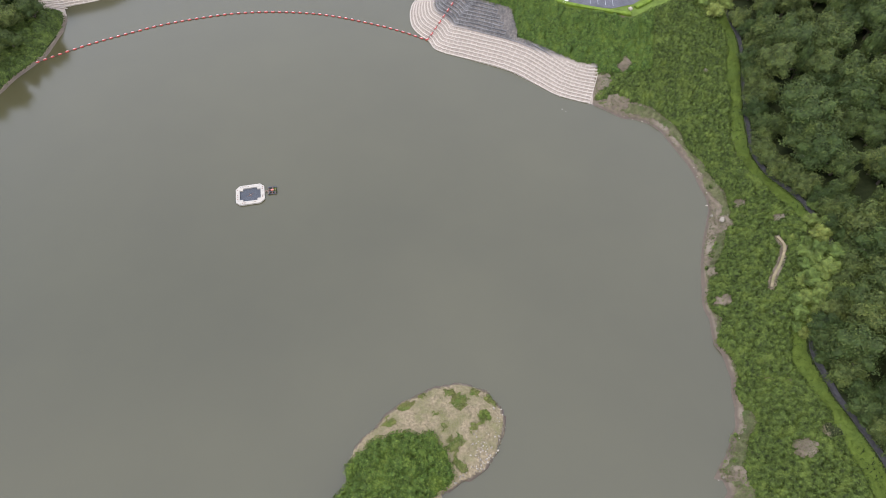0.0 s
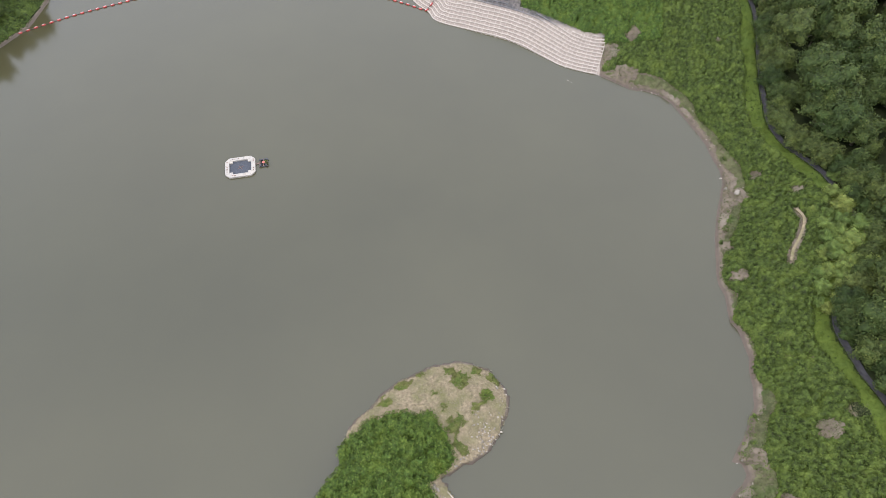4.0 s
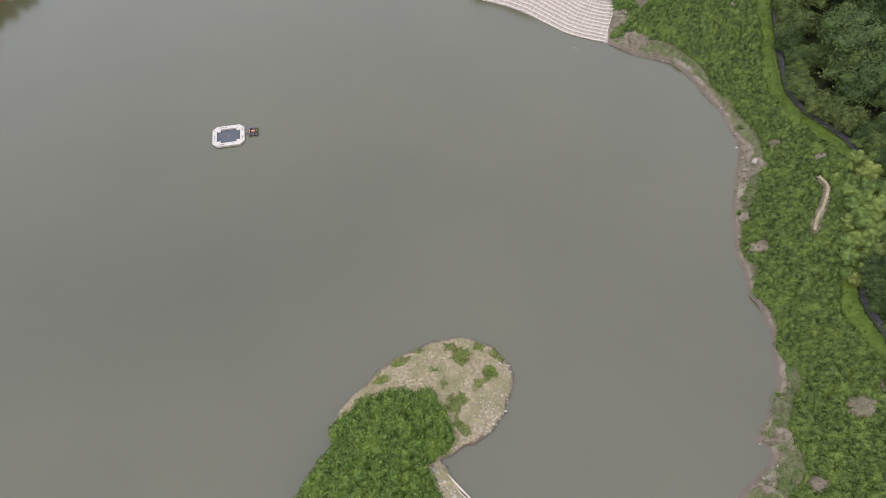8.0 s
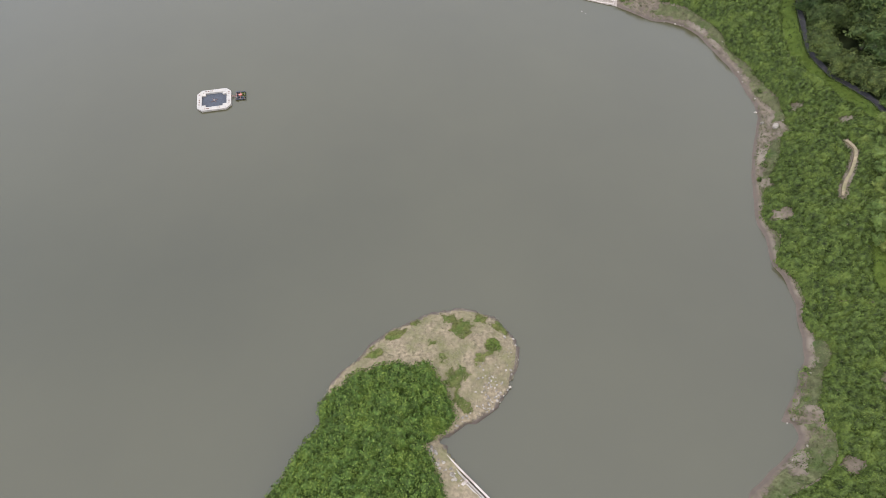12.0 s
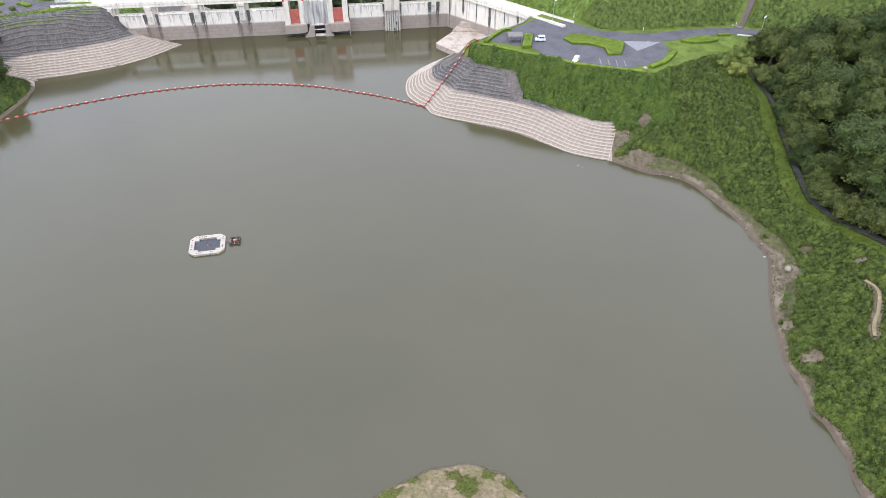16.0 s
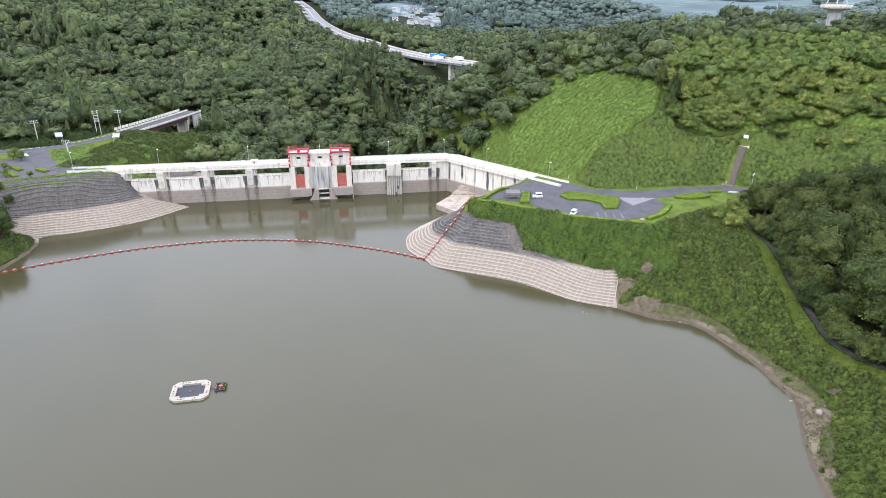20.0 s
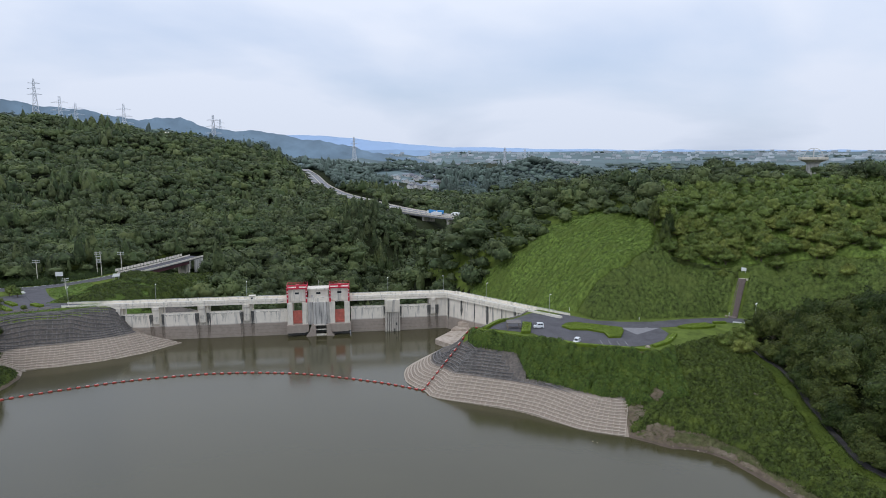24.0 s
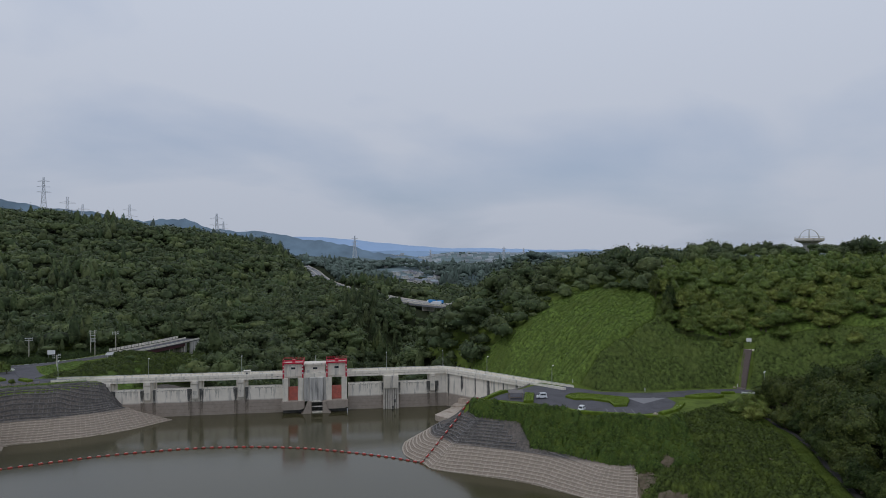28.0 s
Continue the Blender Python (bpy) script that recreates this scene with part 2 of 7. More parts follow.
def thing(name, m, label, category, group="", kind=""):
    ob = new(name)
    ob.empty_display_size = 0.5
    ob.matrix_basis = m
    return tagged(ob, label, category, group, kind)


def solid(name, geo, mat, label, category, group="", kind="", smooth=False, at=None):
    ob = new(name, geo.mesh(name, mat, smooth))
    if at is not None:
        ob.matrix_basis = at
    return tagged(ob, label, category, group, kind)


def fast_mesh(name, verts, faces, mat, smooth=False):
    """A large mesh from arrays; faces all have the same number of corners."""
    me = bpy.data.meshes.new(name)
    verts, faces = np.asarray(verts, np.float32), np.asarray(faces, np.int32)
    me.vertices.add(len(verts))
    me.vertices.foreach_set("co", verts.ravel())
    k = faces.shape[1]
    me.loops.add(faces.size)
    me.loops.foreach_set("vertex_index", faces.ravel())
    me.polygons.add(len(faces))
    me.polygons.foreach_set("loop_start", np.arange(0, faces.size, k, dtype=np.int32))
    me.polygons.foreach_set("loop_total", np.full(len(faces), k, np.int32))
    me.materials.append(mat)
    me.update(calc_edges=True)
    if smooth:
        me.shade_smooth()
    return me


# ---- the plan: shores and landforms ----
RIGHT_SHORE = [(46, -30), (49, 10), (51.5, 30), (53.4, 36.8), (56.6, 39.8), (59.8, 43), (62.2, 45.4), (63.6, 47.8), (62.6, 50.0), (60.4, 49.9), (62.4, 53.8), (64.3, 57.3), (65.4, 60.2), (67.1, 63.5), (67.4, 68),
               (66.8, 72), (67.2, 75.8), (66.4, 80), (65.6, 82.6), (64.2, 84.4), (63.6, 88), (63.7, 92), (62.5, 95), (62.2, 98.2), (63.0, 107.5), (63.6, 113.7), (64.6, 119.3), (66.1, 125), (67.2, 130), (66.8, 134.2),
               (65.4, 138), (64.2, 143.4), (62.4, 147.5), (60.4, 151), (58.2, 155.4), (55.2, 160.8), (51, 164.2), (46.8, 165.6), (43, 165.6), (40.4, 166.8), (36, 169.4), (32, 171.6)]
STONE_SHORE = [(32, 171.6), (21.9, 174), (13.9, 178.7), (3.7, 184.8), (-10.8, 189.1), (-22.5, 192.3), (-26.5, 197.2), (-32, 202), (-35.2, 208.5), (-36.2, 218), (-33.1, 227), (-28.7, 234)]
DAM_SHORE = [(-23, 241), (-12, 248), (-8, 262), (-29, 272), (-90, 254), (-142, 239.5)]
LEFT_SHORE = [(-131, 236.4), (-141.2, 218.7), (-156.1, 206.1), (-169, 198.8), (-164, 191.6), (-162.1, 184.3), (-161.5, 169), (-166, 157), (-168, 146), (-178, 120), (-190, 70), (-160, -20), (-80, -70), (0, -70)]
LAKE = np.array(RIGHT_SHORE + STONE_SHORE[1:] + DAM_SHORE + LEFT_SHORE)
SPIT = np.array([(-23.3, 41), (-22, 46.2), (-17.9, 52.7), (-13.3, 58.3), (-7, 62.8), (0.8, 65.5), (7.8, 64.8), (11.6, 60.4), (13.4, 55.1), (11.9, 49.1), (8.6, 44.2), (4.2, 41.1), (0.4, 38.2),
                 (8.5, 30.5), (18, 20), (30, 5), (40, -20), (10, -75), (-60, -75), (-44, -10), (-33, 15), (-27.5, 26.4), (-24.1, 32.8), (-21.7, 37.9)])
HIGHWAY = np.array([(-30, 585, 12), (-60, 605, 12.5), (-95, 632, 13), (-140, 680, 14.5), (-185, 742, 16.5), (-228, 800, 19), (-285, 905, 24), (-350, 1060, 30), (-430, 1240, 35)], float)
HILL = np.array([(15, 248), (30, 238), (40, 237), (60, 243), (78, 247), (96, 245), (130, 232), (200, 225), (520, 250), (700, 700), (140, 640), (30, 462), (-58, 408), (-64, 330), (-18, 285)])
LOT = np.array([(-12, 216), (6, 209), (16, 206.5), (21, 203.5), (43, 200), (52, 208), (60, 214), (75, 228), (96, 232), (96, 244), (78, 246), (60, 242), (40, 236), (30, 236.5), (20, 245), (10, 249), (4, 242), (-1, 233), (-12, 222)])
CUT = np.array([(-13.5, 222.5), (-10.6, 221), (-1.5, 233.2), (3, 239), (6.5, 247.5), (-28, 270), (-36, 262), (-24, 243)])
JUNCTION = np.array([(-190, 209), (-168, 222), (-160, 234), (-178, 240), (-184, 262), (-186, 294), (-200, 297), (-235, 275), (-270, 240), (-225, 200)])
SPUR = np.array([(21, 241), (27, 245.5), (41.5, 252.5), (54, 266), (60, 284), (66, 300)])
RIVER = np.array([(-78, 268), (-85, 330), (-92, 420), (-70, 520), (-20, 640), (120, 900), (300, 1500)])


def sdf(x, y, poly, closed=True):
    """Distance to a polygon's outline: negative within."""
    x, y = np.asarray(x, float), np.asarray(y, float)
    best, inside = np.full(x.shape, 1e9), np.zeros(x.shape, bool)
    n = len(poly)
    for i in range(n if closed else n - 1):
        (ax, ay), (bx, by) = poly[i], poly[(i + 1) % n]
        ex, ey = bx - ax, by - ay
        t = np.clip(((x - ax) * ex + (y - ay) * ey) / (ex * ex + ey * ey), 0, 1)
        best = np.minimum(best, (x - ax - t * ex) ** 2 + (y - ay - t * ey) ** 2)
        if closed:
            inside ^= ((ay > y) != (by > y)) & (x < (bx - ax) * (y - ay) / (by - ay + 1e-12) + ax)
    best = np.sqrt(best)
    return np.where(inside, -best, best)


def step(v, a, b):
    t = np.clip((v - a) / (b - a), 0, 1)
    return t * t * (3 - 2 * t)


def ripple(x, y, s, seed=0.0):
    """A cheap, smooth unevenness between about -1 and 1."""
    return (np.sin(x * s + 1.7 * np.sin(y * s * 0.61 + seed) + seed) + np.sin(y * s * 1.13 + 1.3 * np.sin(x * s * 0.77 - seed) + 2 * seed)
            + 0.5 * np.sin((x + y) * s * 2.3 + seed) * np.sin((x - y) * s * 1.9)) / 2.3


DAM_AT = pose(-172, 230.5, 0, 0, 0, 15.87)
DAM_INV = DAM_AT.inverted()


def downstream(x, y):
    """How far a place lies behind the dam's face."""
    m = DAM_INV
    return m[1][0] * x + m[1][1] * y + m[1][3]


def land(x, y):
    """The height of the ground."""
    x, y = np.asarray(x, float), np.asarray(y, float)
    wob = 0.9 * ripple(x, y, 0.35, 1.0) + 0.5 * ripple(x, y, 0.9, 2.0)
    lake = sdf(x, y, LAKE)
    # how far across, and how far out, along the line of sight over the dam
    across, out = 0.992 * x + 0.1245 * y, -0.1245 * x + 0.992 * y
    stone_r = step(x, -60, -45) * (1 - step(x, 31, 36)) * step(y, 163, 170) * (1 - step(y, 238, 246))
    stone_l = (1 - step(x, -100, -90)) * step(y - 0.35 * (x + 165), 192, 199)
    stone = np.maximum(stone_r, stone_l)
    ds = lake + (0.22 * wob - 0.05) * (1 - stone)
    soft_bank = 15 * (1 - np.exp(-np.maximum(ds, 0) * 0.62 / 15))
    pitch = np.where(x > -90, 0.62 - 0.2 * step(x, 5, 32), 0.55)
    wall_bank = np.minimum(np.maximum(ds, 0) * pitch, 15.0)
    h = np.where(ds > 0, soft_bank * (1 - stone) + wall_bank * stone, np.maximum(ds * 0.5, -6))
    h = h + np.where(ds > 4, 0.35 * ripple(x, y, 0.4, 3.0) * (1 - stone), 0)
    # the ravine below the dam
    v = sdf(x, y, RIVER, closed=False)
    behind = step(downstream(x, y), 0.5, 4) * step(y, 225, 245) * step(x, -160, -150 + 0.25 * np.maximum(y - 260, 0))
    ravine = -22 + 40 * (1 - np.exp(-np.maximum(v - 6, 0) / 48))
    h = h + (np.minimum(ravine, 15 - 11 * step(out, 430, 580)) - h) * behind * (1 - step(x, -16, -6) * (1 - step(y, 275, 300)))
    # the dip under the road bridge
    h = h - 16 * np.exp(-((x + 178) / 30) ** 2 - ((y - 345) / 34) ** 2)
    # level ground: the car park, and the road junction on the other bank
    for flat, soft in ((LOT, 7.0), (JUNCTION, 9.0)):
        h = np.where(ds > 0, h + (15 - h) * step(-sdf(x, y, flat), -soft, 0), h)
    # the drop from the car park to the landing slab below the wing wall
    h = h + (np.minimum(h, 1.2) - h) * step(-sdf(x, y, CUT), 0.0, 1.2)
    # the park hill behind the car park
    d = -sdf(x, y, HILL)
    h = h + np.where(d > 0, 9 * (1 - np.exp(-np.maximum(d, 0) / 9)) + 37 * (1 - np.exp(-np.maximum(d, 0) / 58)) + 4 * step(x, 80, 140) * (1 - step(x, 140, 210)), 0)
    # the spur that parts the cut slope from the park
    spur = sdf(x, y, SPUR, closed=False)
    h = h + np.where(d > 0, 3.4 * np.exp(-(spur / 7.5) ** 2) * step(d, 0, 9), 0)
    # wooded hillside across the river, rising to the left
    near_rise = 0.12 * np.maximum(0, -across - 200) * step(out, 250, 340)
    up = np.maximum(0, -across - 150)
    slope = 15 + (56 * (1 - np.exp(-up / 60)) + 0.085 * np.minimum(up, 520)) * (1 - 0.75 * step(out, 930, 1250)) + 7 * ripple(x, y, 0.013, 5.0) + 3 * ripple(x, y, 0.031, 1.0)
    left = step(out, 380, 900) * step(-across, 20, 140)
    h = h + near_rise * (1 - left) + (slope - h) * left
    h = h + step(y, 270, 420) * 4 * ripple(x, y, 0.03, 7.0) * step(v, 30, 120) * step(-x, 60, 140)
    # right of the lake the wood climbs gently
    h = h + 0.22 * np.maximum(0, x - 100) * (1 - step(y, 200, 260)) * (1 - step(x, 200, 500))
    # the lower country beyond the gap, and the rim of the world
    r = np.hypot(x, y)
    plain = 3 + 7 * ripple(x, y, 0.006, 4.0) + 48 * step(r, 2000, 4600)
    low = step(out, 620, 950) * step(across, -140, 20) * (1 - step(d, -40, 40))
    h = h + (plain - h) * low
    h = h + 48 * np.exp(-((x - 20) / 130) ** 2 - ((y - 1112) / 110) ** 2) * low
    h = h + 22 * np.exp(-((x + 260) / 160) ** 2 - ((y - 1500) / 160) ** 2)
    # the highway's cutting
    if h.size and np.max(y) > 500:
        for (ax, ay, az), (bx, by, bz) in zip(HIGHWAY, HIGHWAY[1:]):
            ex, ey = bx - ax, by - ay
            t = np.clip(((x - ax) * ex + (y - ay) * ey) / (ex * ex + ey * ey), 0, 1)
            away = np.hypot(x - ax - t * ex, y - ay - t * ey)
            h = np.where(away < 90, np.minimum(h, az + t * (bz - az) - 1.8 + 0.75 * np.maximum(0, away - 14)), h)
    # the spit in the lake
    sp = -sdf(x, y, SPIT) + 0.5 * wob
    crown = 3.4 * (1 - np.exp(-np.maximum(sp, 0) / 5.0)) + 0.25 * ripple(x, y, 0.8, 6.0)
    h = np.where((sp > 0) & (y < 80), np.maximum(h, crown), h)
    return h


def axis(a, b, fine, lo, hi, grow=1.09):
    """Grid lines: fine from a to b, wider and wider out to lo and hi."""
    mid = list(np.arange(a, b, fine))
    up, s = [b], fine
    while up[-1] < hi:
        s *= grow
        up.append(up[-1] + s)
    down, s = [], fine
    while (down[-1] if down else a) > lo:
        s *= grow
        down.append((down[-1] if down else a) - s)
    return np.array(down[::-1] + mid + up)


gx, gy = axis(-195, 106, 0.75, -4700, 4700, 1.08), axis(24, 262, 0.75, -1500, 4700, 1.07)
GX, GY = np.meshgrid(gx, gy)
GZ = land(GX, GY)
ni, nj = GX.shape
idx = np.arange(ni * nj).reshape(ni, nj)
quads = np.stack([idx[:-1, :-1], idx[:-1, 1:], idx[1:, 1:], idx[1:, :-1]], -1).reshape(-1, 4)
M_SAND = banded(material("dry_sandy_soil", (0.25, 0.195, 0.120), 0.95, gloss=0.15, spread=0.3, scale=1.6, stain=(0.155, 0.145, 0.062), stain_scale=0.22, stain_amount=0.55, bump=0.2, bump_scale=2.5), 0.4, (0.115, 0.085, 0.058), 0.15, 0.25)
# floor colour with the shade of gaps between crowns and shrubs put into it
M_FLOOR = material("floor_with_painted_shade", (0.024, 0.030, 0.011), 0.95, gloss=0.1, spread=0.4, scale=0.4)
M_STONE = banded(material("weathered_crib_stone", (0.135, 0.116, 0.100), 0.95, gloss=0.2, spread=0.4, scale=1.5, stain=(0.075, 0.072, 0.066), stain_scale=0.3, bump=0.08, bump_scale=3), 5.6, (0.31, 0.255, 0.205), 0.25, 0.3)
ground_me = fast_mesh("ground", np.stack([GX, GY, GZ], -1).reshape(-1, 3), quads, M_GRASS, smooth=True)
# the plain's blue tint is haze painted into its colour
M_PLAIN = material("haze_tinted_plain", (0.088, 0.132, 0.135), 0.95, spread=0.35, scale=0.004, stain=(0.18, 0.225, 0.235), stain_scale=0.006, stain_amount=0.3)
for extra in (M_EARTH, M_FLOOR, M_STONE, M_SAND, M_PLAIN):
    ground_me.materials.append(extra)
CX, CY, CZ = (0.25 * (a[:-1, :-1] + a[1:, :-1] + a[1:, 1:] + a[:-1, 1:]) for a in (GX, GY, GZ))
near_lake = sdf(CX, CY, LAKE)


def bare(x, y):
    """Bare earth: the drawdown strip, and worn patches on the bank."""
    spots = ((42, 184, 2.0), (68, 182, 0.7), (36, 178, 2.3), (69, 123, 2.7), (85, 62, 1.1), (88, 70, 0.9), (83.3, 123.3, 1.2), (66.7, 96.8, 1.2), (74.8, 130.4, 0.9), (64.8, 51.3, 1.7), (79.0, 57.3, 1.9), (88.9, 130.9, 0.7), (60.5, 42.8, 1.8), (69.4, 42.5, 1.0), (37.4, 167.7, 2.9), (40.8, 170.8, 2.3), (64.4, 106.3, 1.3))
    m = np.zeros(np.shape(x), bool)
    for a, b, r in spots:
        m |= np.hypot(x - a, y - b) + 0.9 * ripple(x, y, 0.9, a) + 0.8 * ripple(x, y, 2.9, b) < r
    return m | ((sdf(x, y, LAKE) < 0.25 + 0.3 * ripple(x, y, 0.16, 8.0) + 0.4 * ripple(x, y, 0.9, 4.0) + 0.3 * ripple(x, y, 2.7, 1.0) + 1.7 * step(y, 104, 116) * (1 - step(y, 130, 138)) + 0.7 * step(y, 138, 145) * (1 - step(y, 166, 172))) & (x > -100))


zone = np.zeros(CX.shape, np.int32)
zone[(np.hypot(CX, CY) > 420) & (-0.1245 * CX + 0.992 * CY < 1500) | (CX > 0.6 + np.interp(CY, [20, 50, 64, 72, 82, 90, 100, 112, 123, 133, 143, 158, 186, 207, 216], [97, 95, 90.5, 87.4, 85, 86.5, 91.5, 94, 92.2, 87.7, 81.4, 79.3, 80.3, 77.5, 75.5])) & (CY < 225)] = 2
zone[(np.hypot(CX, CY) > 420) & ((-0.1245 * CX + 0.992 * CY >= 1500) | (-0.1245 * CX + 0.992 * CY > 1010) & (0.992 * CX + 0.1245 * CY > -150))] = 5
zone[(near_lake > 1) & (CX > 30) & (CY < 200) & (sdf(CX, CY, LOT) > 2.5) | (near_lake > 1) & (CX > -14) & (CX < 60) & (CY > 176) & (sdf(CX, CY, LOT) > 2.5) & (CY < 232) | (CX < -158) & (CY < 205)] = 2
zone[(near_lake < 60) & (CX > 30) & (CY < 200) & (CX < np.interp(CY, [20, 50, 64, 72, 82, 90, 100, 112, 123, 133, 143, 158, 186, 207, 216], [97, 95, 90.5, 87.4, 85, 86.5, 91.5, 94, 92.2, 87.7, 81.4, 79.3, 80.3, 77.5, 75.5]) - 7)] = 1
zone[bare(CX, CY) & (CZ < 6.5) & (near_lake < 60)] = 1
zone[(CZ < 0.7) & (near_lake < 12)] = 1
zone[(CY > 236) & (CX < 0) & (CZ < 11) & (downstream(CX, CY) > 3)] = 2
zone[(-sdf(CX, CY, SPIT) > 0.6) & (CY < 80) & (CZ > 0.4)] = 4
on_stone = (near_lake > -3) & (((CX > -45) & (CX < 33) & (CY > 166) & (CY < 238) & (CZ < np.where(CX < 5, 12.5, 6.6))) | ((CX < -128) & (CY - 0.35 * (CX + 165) > 194) & (CZ < 13.8) & (near_lake < 26) & (CX > -196)))
zone[on_stone] = 3
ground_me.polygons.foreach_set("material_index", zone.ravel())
ground = new("ground", ground_me)
tagged(ground, "green hilly ground with bare earth banks around the reservoir", "ground", kind="structure")

# the lake's surface reaches a little under its banks
shore = []
for i, p in enumerate(LAKE):
    a, b = LAKE[i - 1], LAKE[(i + 1) % len(LAKE)]
    t = (b - a) / np.linalg.norm(b - a)
    out = np.array([t[1], -t[0]])
    reach = 2.0 if 52 < i < 61 else 6.0
    shore.append(p + out * reach)
water_bm = bmesh.new()
water_bm.faces.new([water_bm.verts.new((x, y, 0)) for x, y in shore])
bmesh.ops.triangulate(water_bm, faces=water_bm.faces[:])
bmesh.ops.recalc_face_normals(water_bm, faces=water_bm.faces[:])
water_me = bpy.data.meshes.new("water")
water_bm.to_mesh(water_me)
water_me.materials.append(M_WATER)
tagged(new("water", water_me), "calm murky grey-green reservoir water", "water", kind="structure")


# ---- the dam ----
M_GREYSTAIN = material("grey_rain_stain", (0.50, 0.465, 0.40), 0.9, spread=0.3, scale=1.2)
M_BROWNSTAIN = material("damp_brown_stain", (0.20, 0.165, 0.13), 0.9, spread=0.3, scale=1.0)
M_FIN = material("tan_fin_concrete", (0.50, 0.455, 0.39), 0.85, spread=0.15, scale=0.8)
rng_d = random.Random(8)


def drips(u0, u1, top, low, high, n, v, deep=0.02):
    """Ragged vertical run-off streaks: many narrow wedges of unequal length."""
    g = Geo()
    for k in range(n):
        c = u0 + (u1 - u0) * rng_d.betavariate(2, 2)
        w, z = rng_d.uniform(0.08, 0.3), rng_d.uniform(low, high)
        d = v - 0.001 * k
        g.add([(c - w, d, top), (c + w, d, top), (c + w * 0.7, d, (top + z) / 2), (c + w * 0.1, d, z), (c - w * 0.1, d, z), (c - w * 0.75, d, (top + z) / 2 + 0.3),
               (c - w, d + deep, top), (c + w, d + deep, top)], [(5, 4, 3, 2, 1, 0), (0, 1, 7, 6)])
    return g


def dam():
    """Concrete gravity dam with a bridge deck on piers; its own axes run along the face, downstream and up."""
    top = thing("dam", DAM_AT, "pale weathered concrete dam with a bridge deck along its crest", "dam", kind="")
    # bays of the overflow wall between the piers
    piers = [(16.8, 1.3), (31.0, 2.0), (48.8, 2.1), (66.2, 2.0), (125.8, 3.0), (143.2, 1.6)]
    bays = [(18.1, 29.0), (33.0, 46.7), (50.9, 64.2), (68.2, 82.3), (108.3, 122.8), (128.8, 141.6)]
    part("corner_wall", Geo().box(144.8, 150.6, 0.25, 5.0, -8, 13.7, 0.05), M_DAMFACE, top, "white corner wall at the bend")
    part("abutment_wall", Geo().box(-2, 15.5, 0.1, 4.6, -8, 13.7, 0.05), M_DAMFACE, top, "pale end wall of the dam")
    for a, b in bays:
        part("overflow_wall", Geo().side([(0, -8), (0, 10.2), (0.5, 10.75), (1.6, 10.9), (3.5, 10.2), (8, 4), (14, -6), (14, -24), (0.2, -24)], a, b, "x"), M_DAMFACE, top,
             "white concrete overflow wall with brown tide-mark")
        tagged(part("sill_stain", drips(a, b, 10.32, 9.85, 10.25, 80, -0.008), M_GREYSTAIN, top, "ragged dark stain along the sill edge"), kind="stuff")
        tagged(part("rain_staining", drips(a, b, 10.2, 6.0, 9.6, 12, -0.006), M_GREYSTAIN, top, "grey rain streaks on the wall"), kind="stuff")
        for z in (1.3, 2.7, 4.1):
            part("lift_joint", Geo().box(a - 1.5, b + 1.5, -0.012, 0.1, z, z + 0.06), M_BROWNSTAIN, top)
    for p, w in piers:
        wide = w > 2.5
        g = Geo().box(p - w, p + w, 0.3, 5.2, -8, 13.7, 0.06)
        pier = part("pier", g, M_DAMFACE, top, "stained concrete bridge pier")
        if wide:
            g = Geo()
            g.side([(-2.2, 8.6), (-2.2, 13.7), (0.3, 13.7), (0.3, 8.6)], p - w, p + w, "x")
            part("intake_head", g, M_CONCRETE, pier, "pale intake tower head")
            for k in range(7):
                u = p - w + 0.2 + k * (2 * w - 0.4) / 6
                part("rib", Geo().box(u - 0.33, u + 0.33, -1.6, 0.35, -6, 8.6), M_FIN, pier)
            for k in range(5):
                u = p - w + 0.5 + k * (2 * w - 1.0) / 4
                part("fin", Geo().box(u - 0.15, u + 0.15, -2.45, -2.15, 9.0, 13.3, 0.03), M_CONCRETE, pier)
            # dark blocks stand in for the shade inside the intake openings
            part("intake_opening", Geo().box(p + 1.2, p + 1.9, -1.75, -1.5, 2.6, 3.8), M_DARKSTAIN_SHADE, pier, "small intake opening, a block painted dark for its shade")
            part("intake_opening", Geo().box(p + 0.4, p + 1.1, -1.75, -1.5, 0.1, 1.2), M_DARKSTAIN_SHADE, pier)
        else:
            part("pier_nose", Geo().side([(0.35, 6.6), (-0.5, 6.3), (-0.9, 7.0), (-0.9, 12.3), (-1.2, 12.6), (-1.2, 13.7), (0.35, 13.7)], p - w * 0.62, p + w * 0.55, "x"), M_CONCRETE, pier)
        for side in (-1, 1):
            c = p + side * (w + 0.15)
            tagged(part("algae_streak", drips(c - 0.75, c + 0.75, 10.6, 4.6, 8.2, 18, -0.02), M_DARKSTAIN_SHADE, pier, "black algae streak beside a pier"), kind="stuff")
            tagged(part("grey_streak", drips(c - 1.0, c + 1.0, 10.5, 5.4, 10.0, 12, -0.012), M_GREYSTAIN, pier, "grey rain streaks on the wall"), kind="stuff")
            tagged(part("damp_streak", drips(c - 0.7, c + 0.7, 5.6, -0.5, 2.5, 10, -0.016), M_BROWNSTAIN, pier, "damp brown streaks below a pier"), kind="stuff")
            tagged(part("nose_streak", drips(p - w * 0.6, p + w * 0.5, 9.8 if not wide else 8.0, 6.9, 8.6, 6, -0.92 if not wide else -1.62), M_GREYSTAIN, pier), kind="stuff")
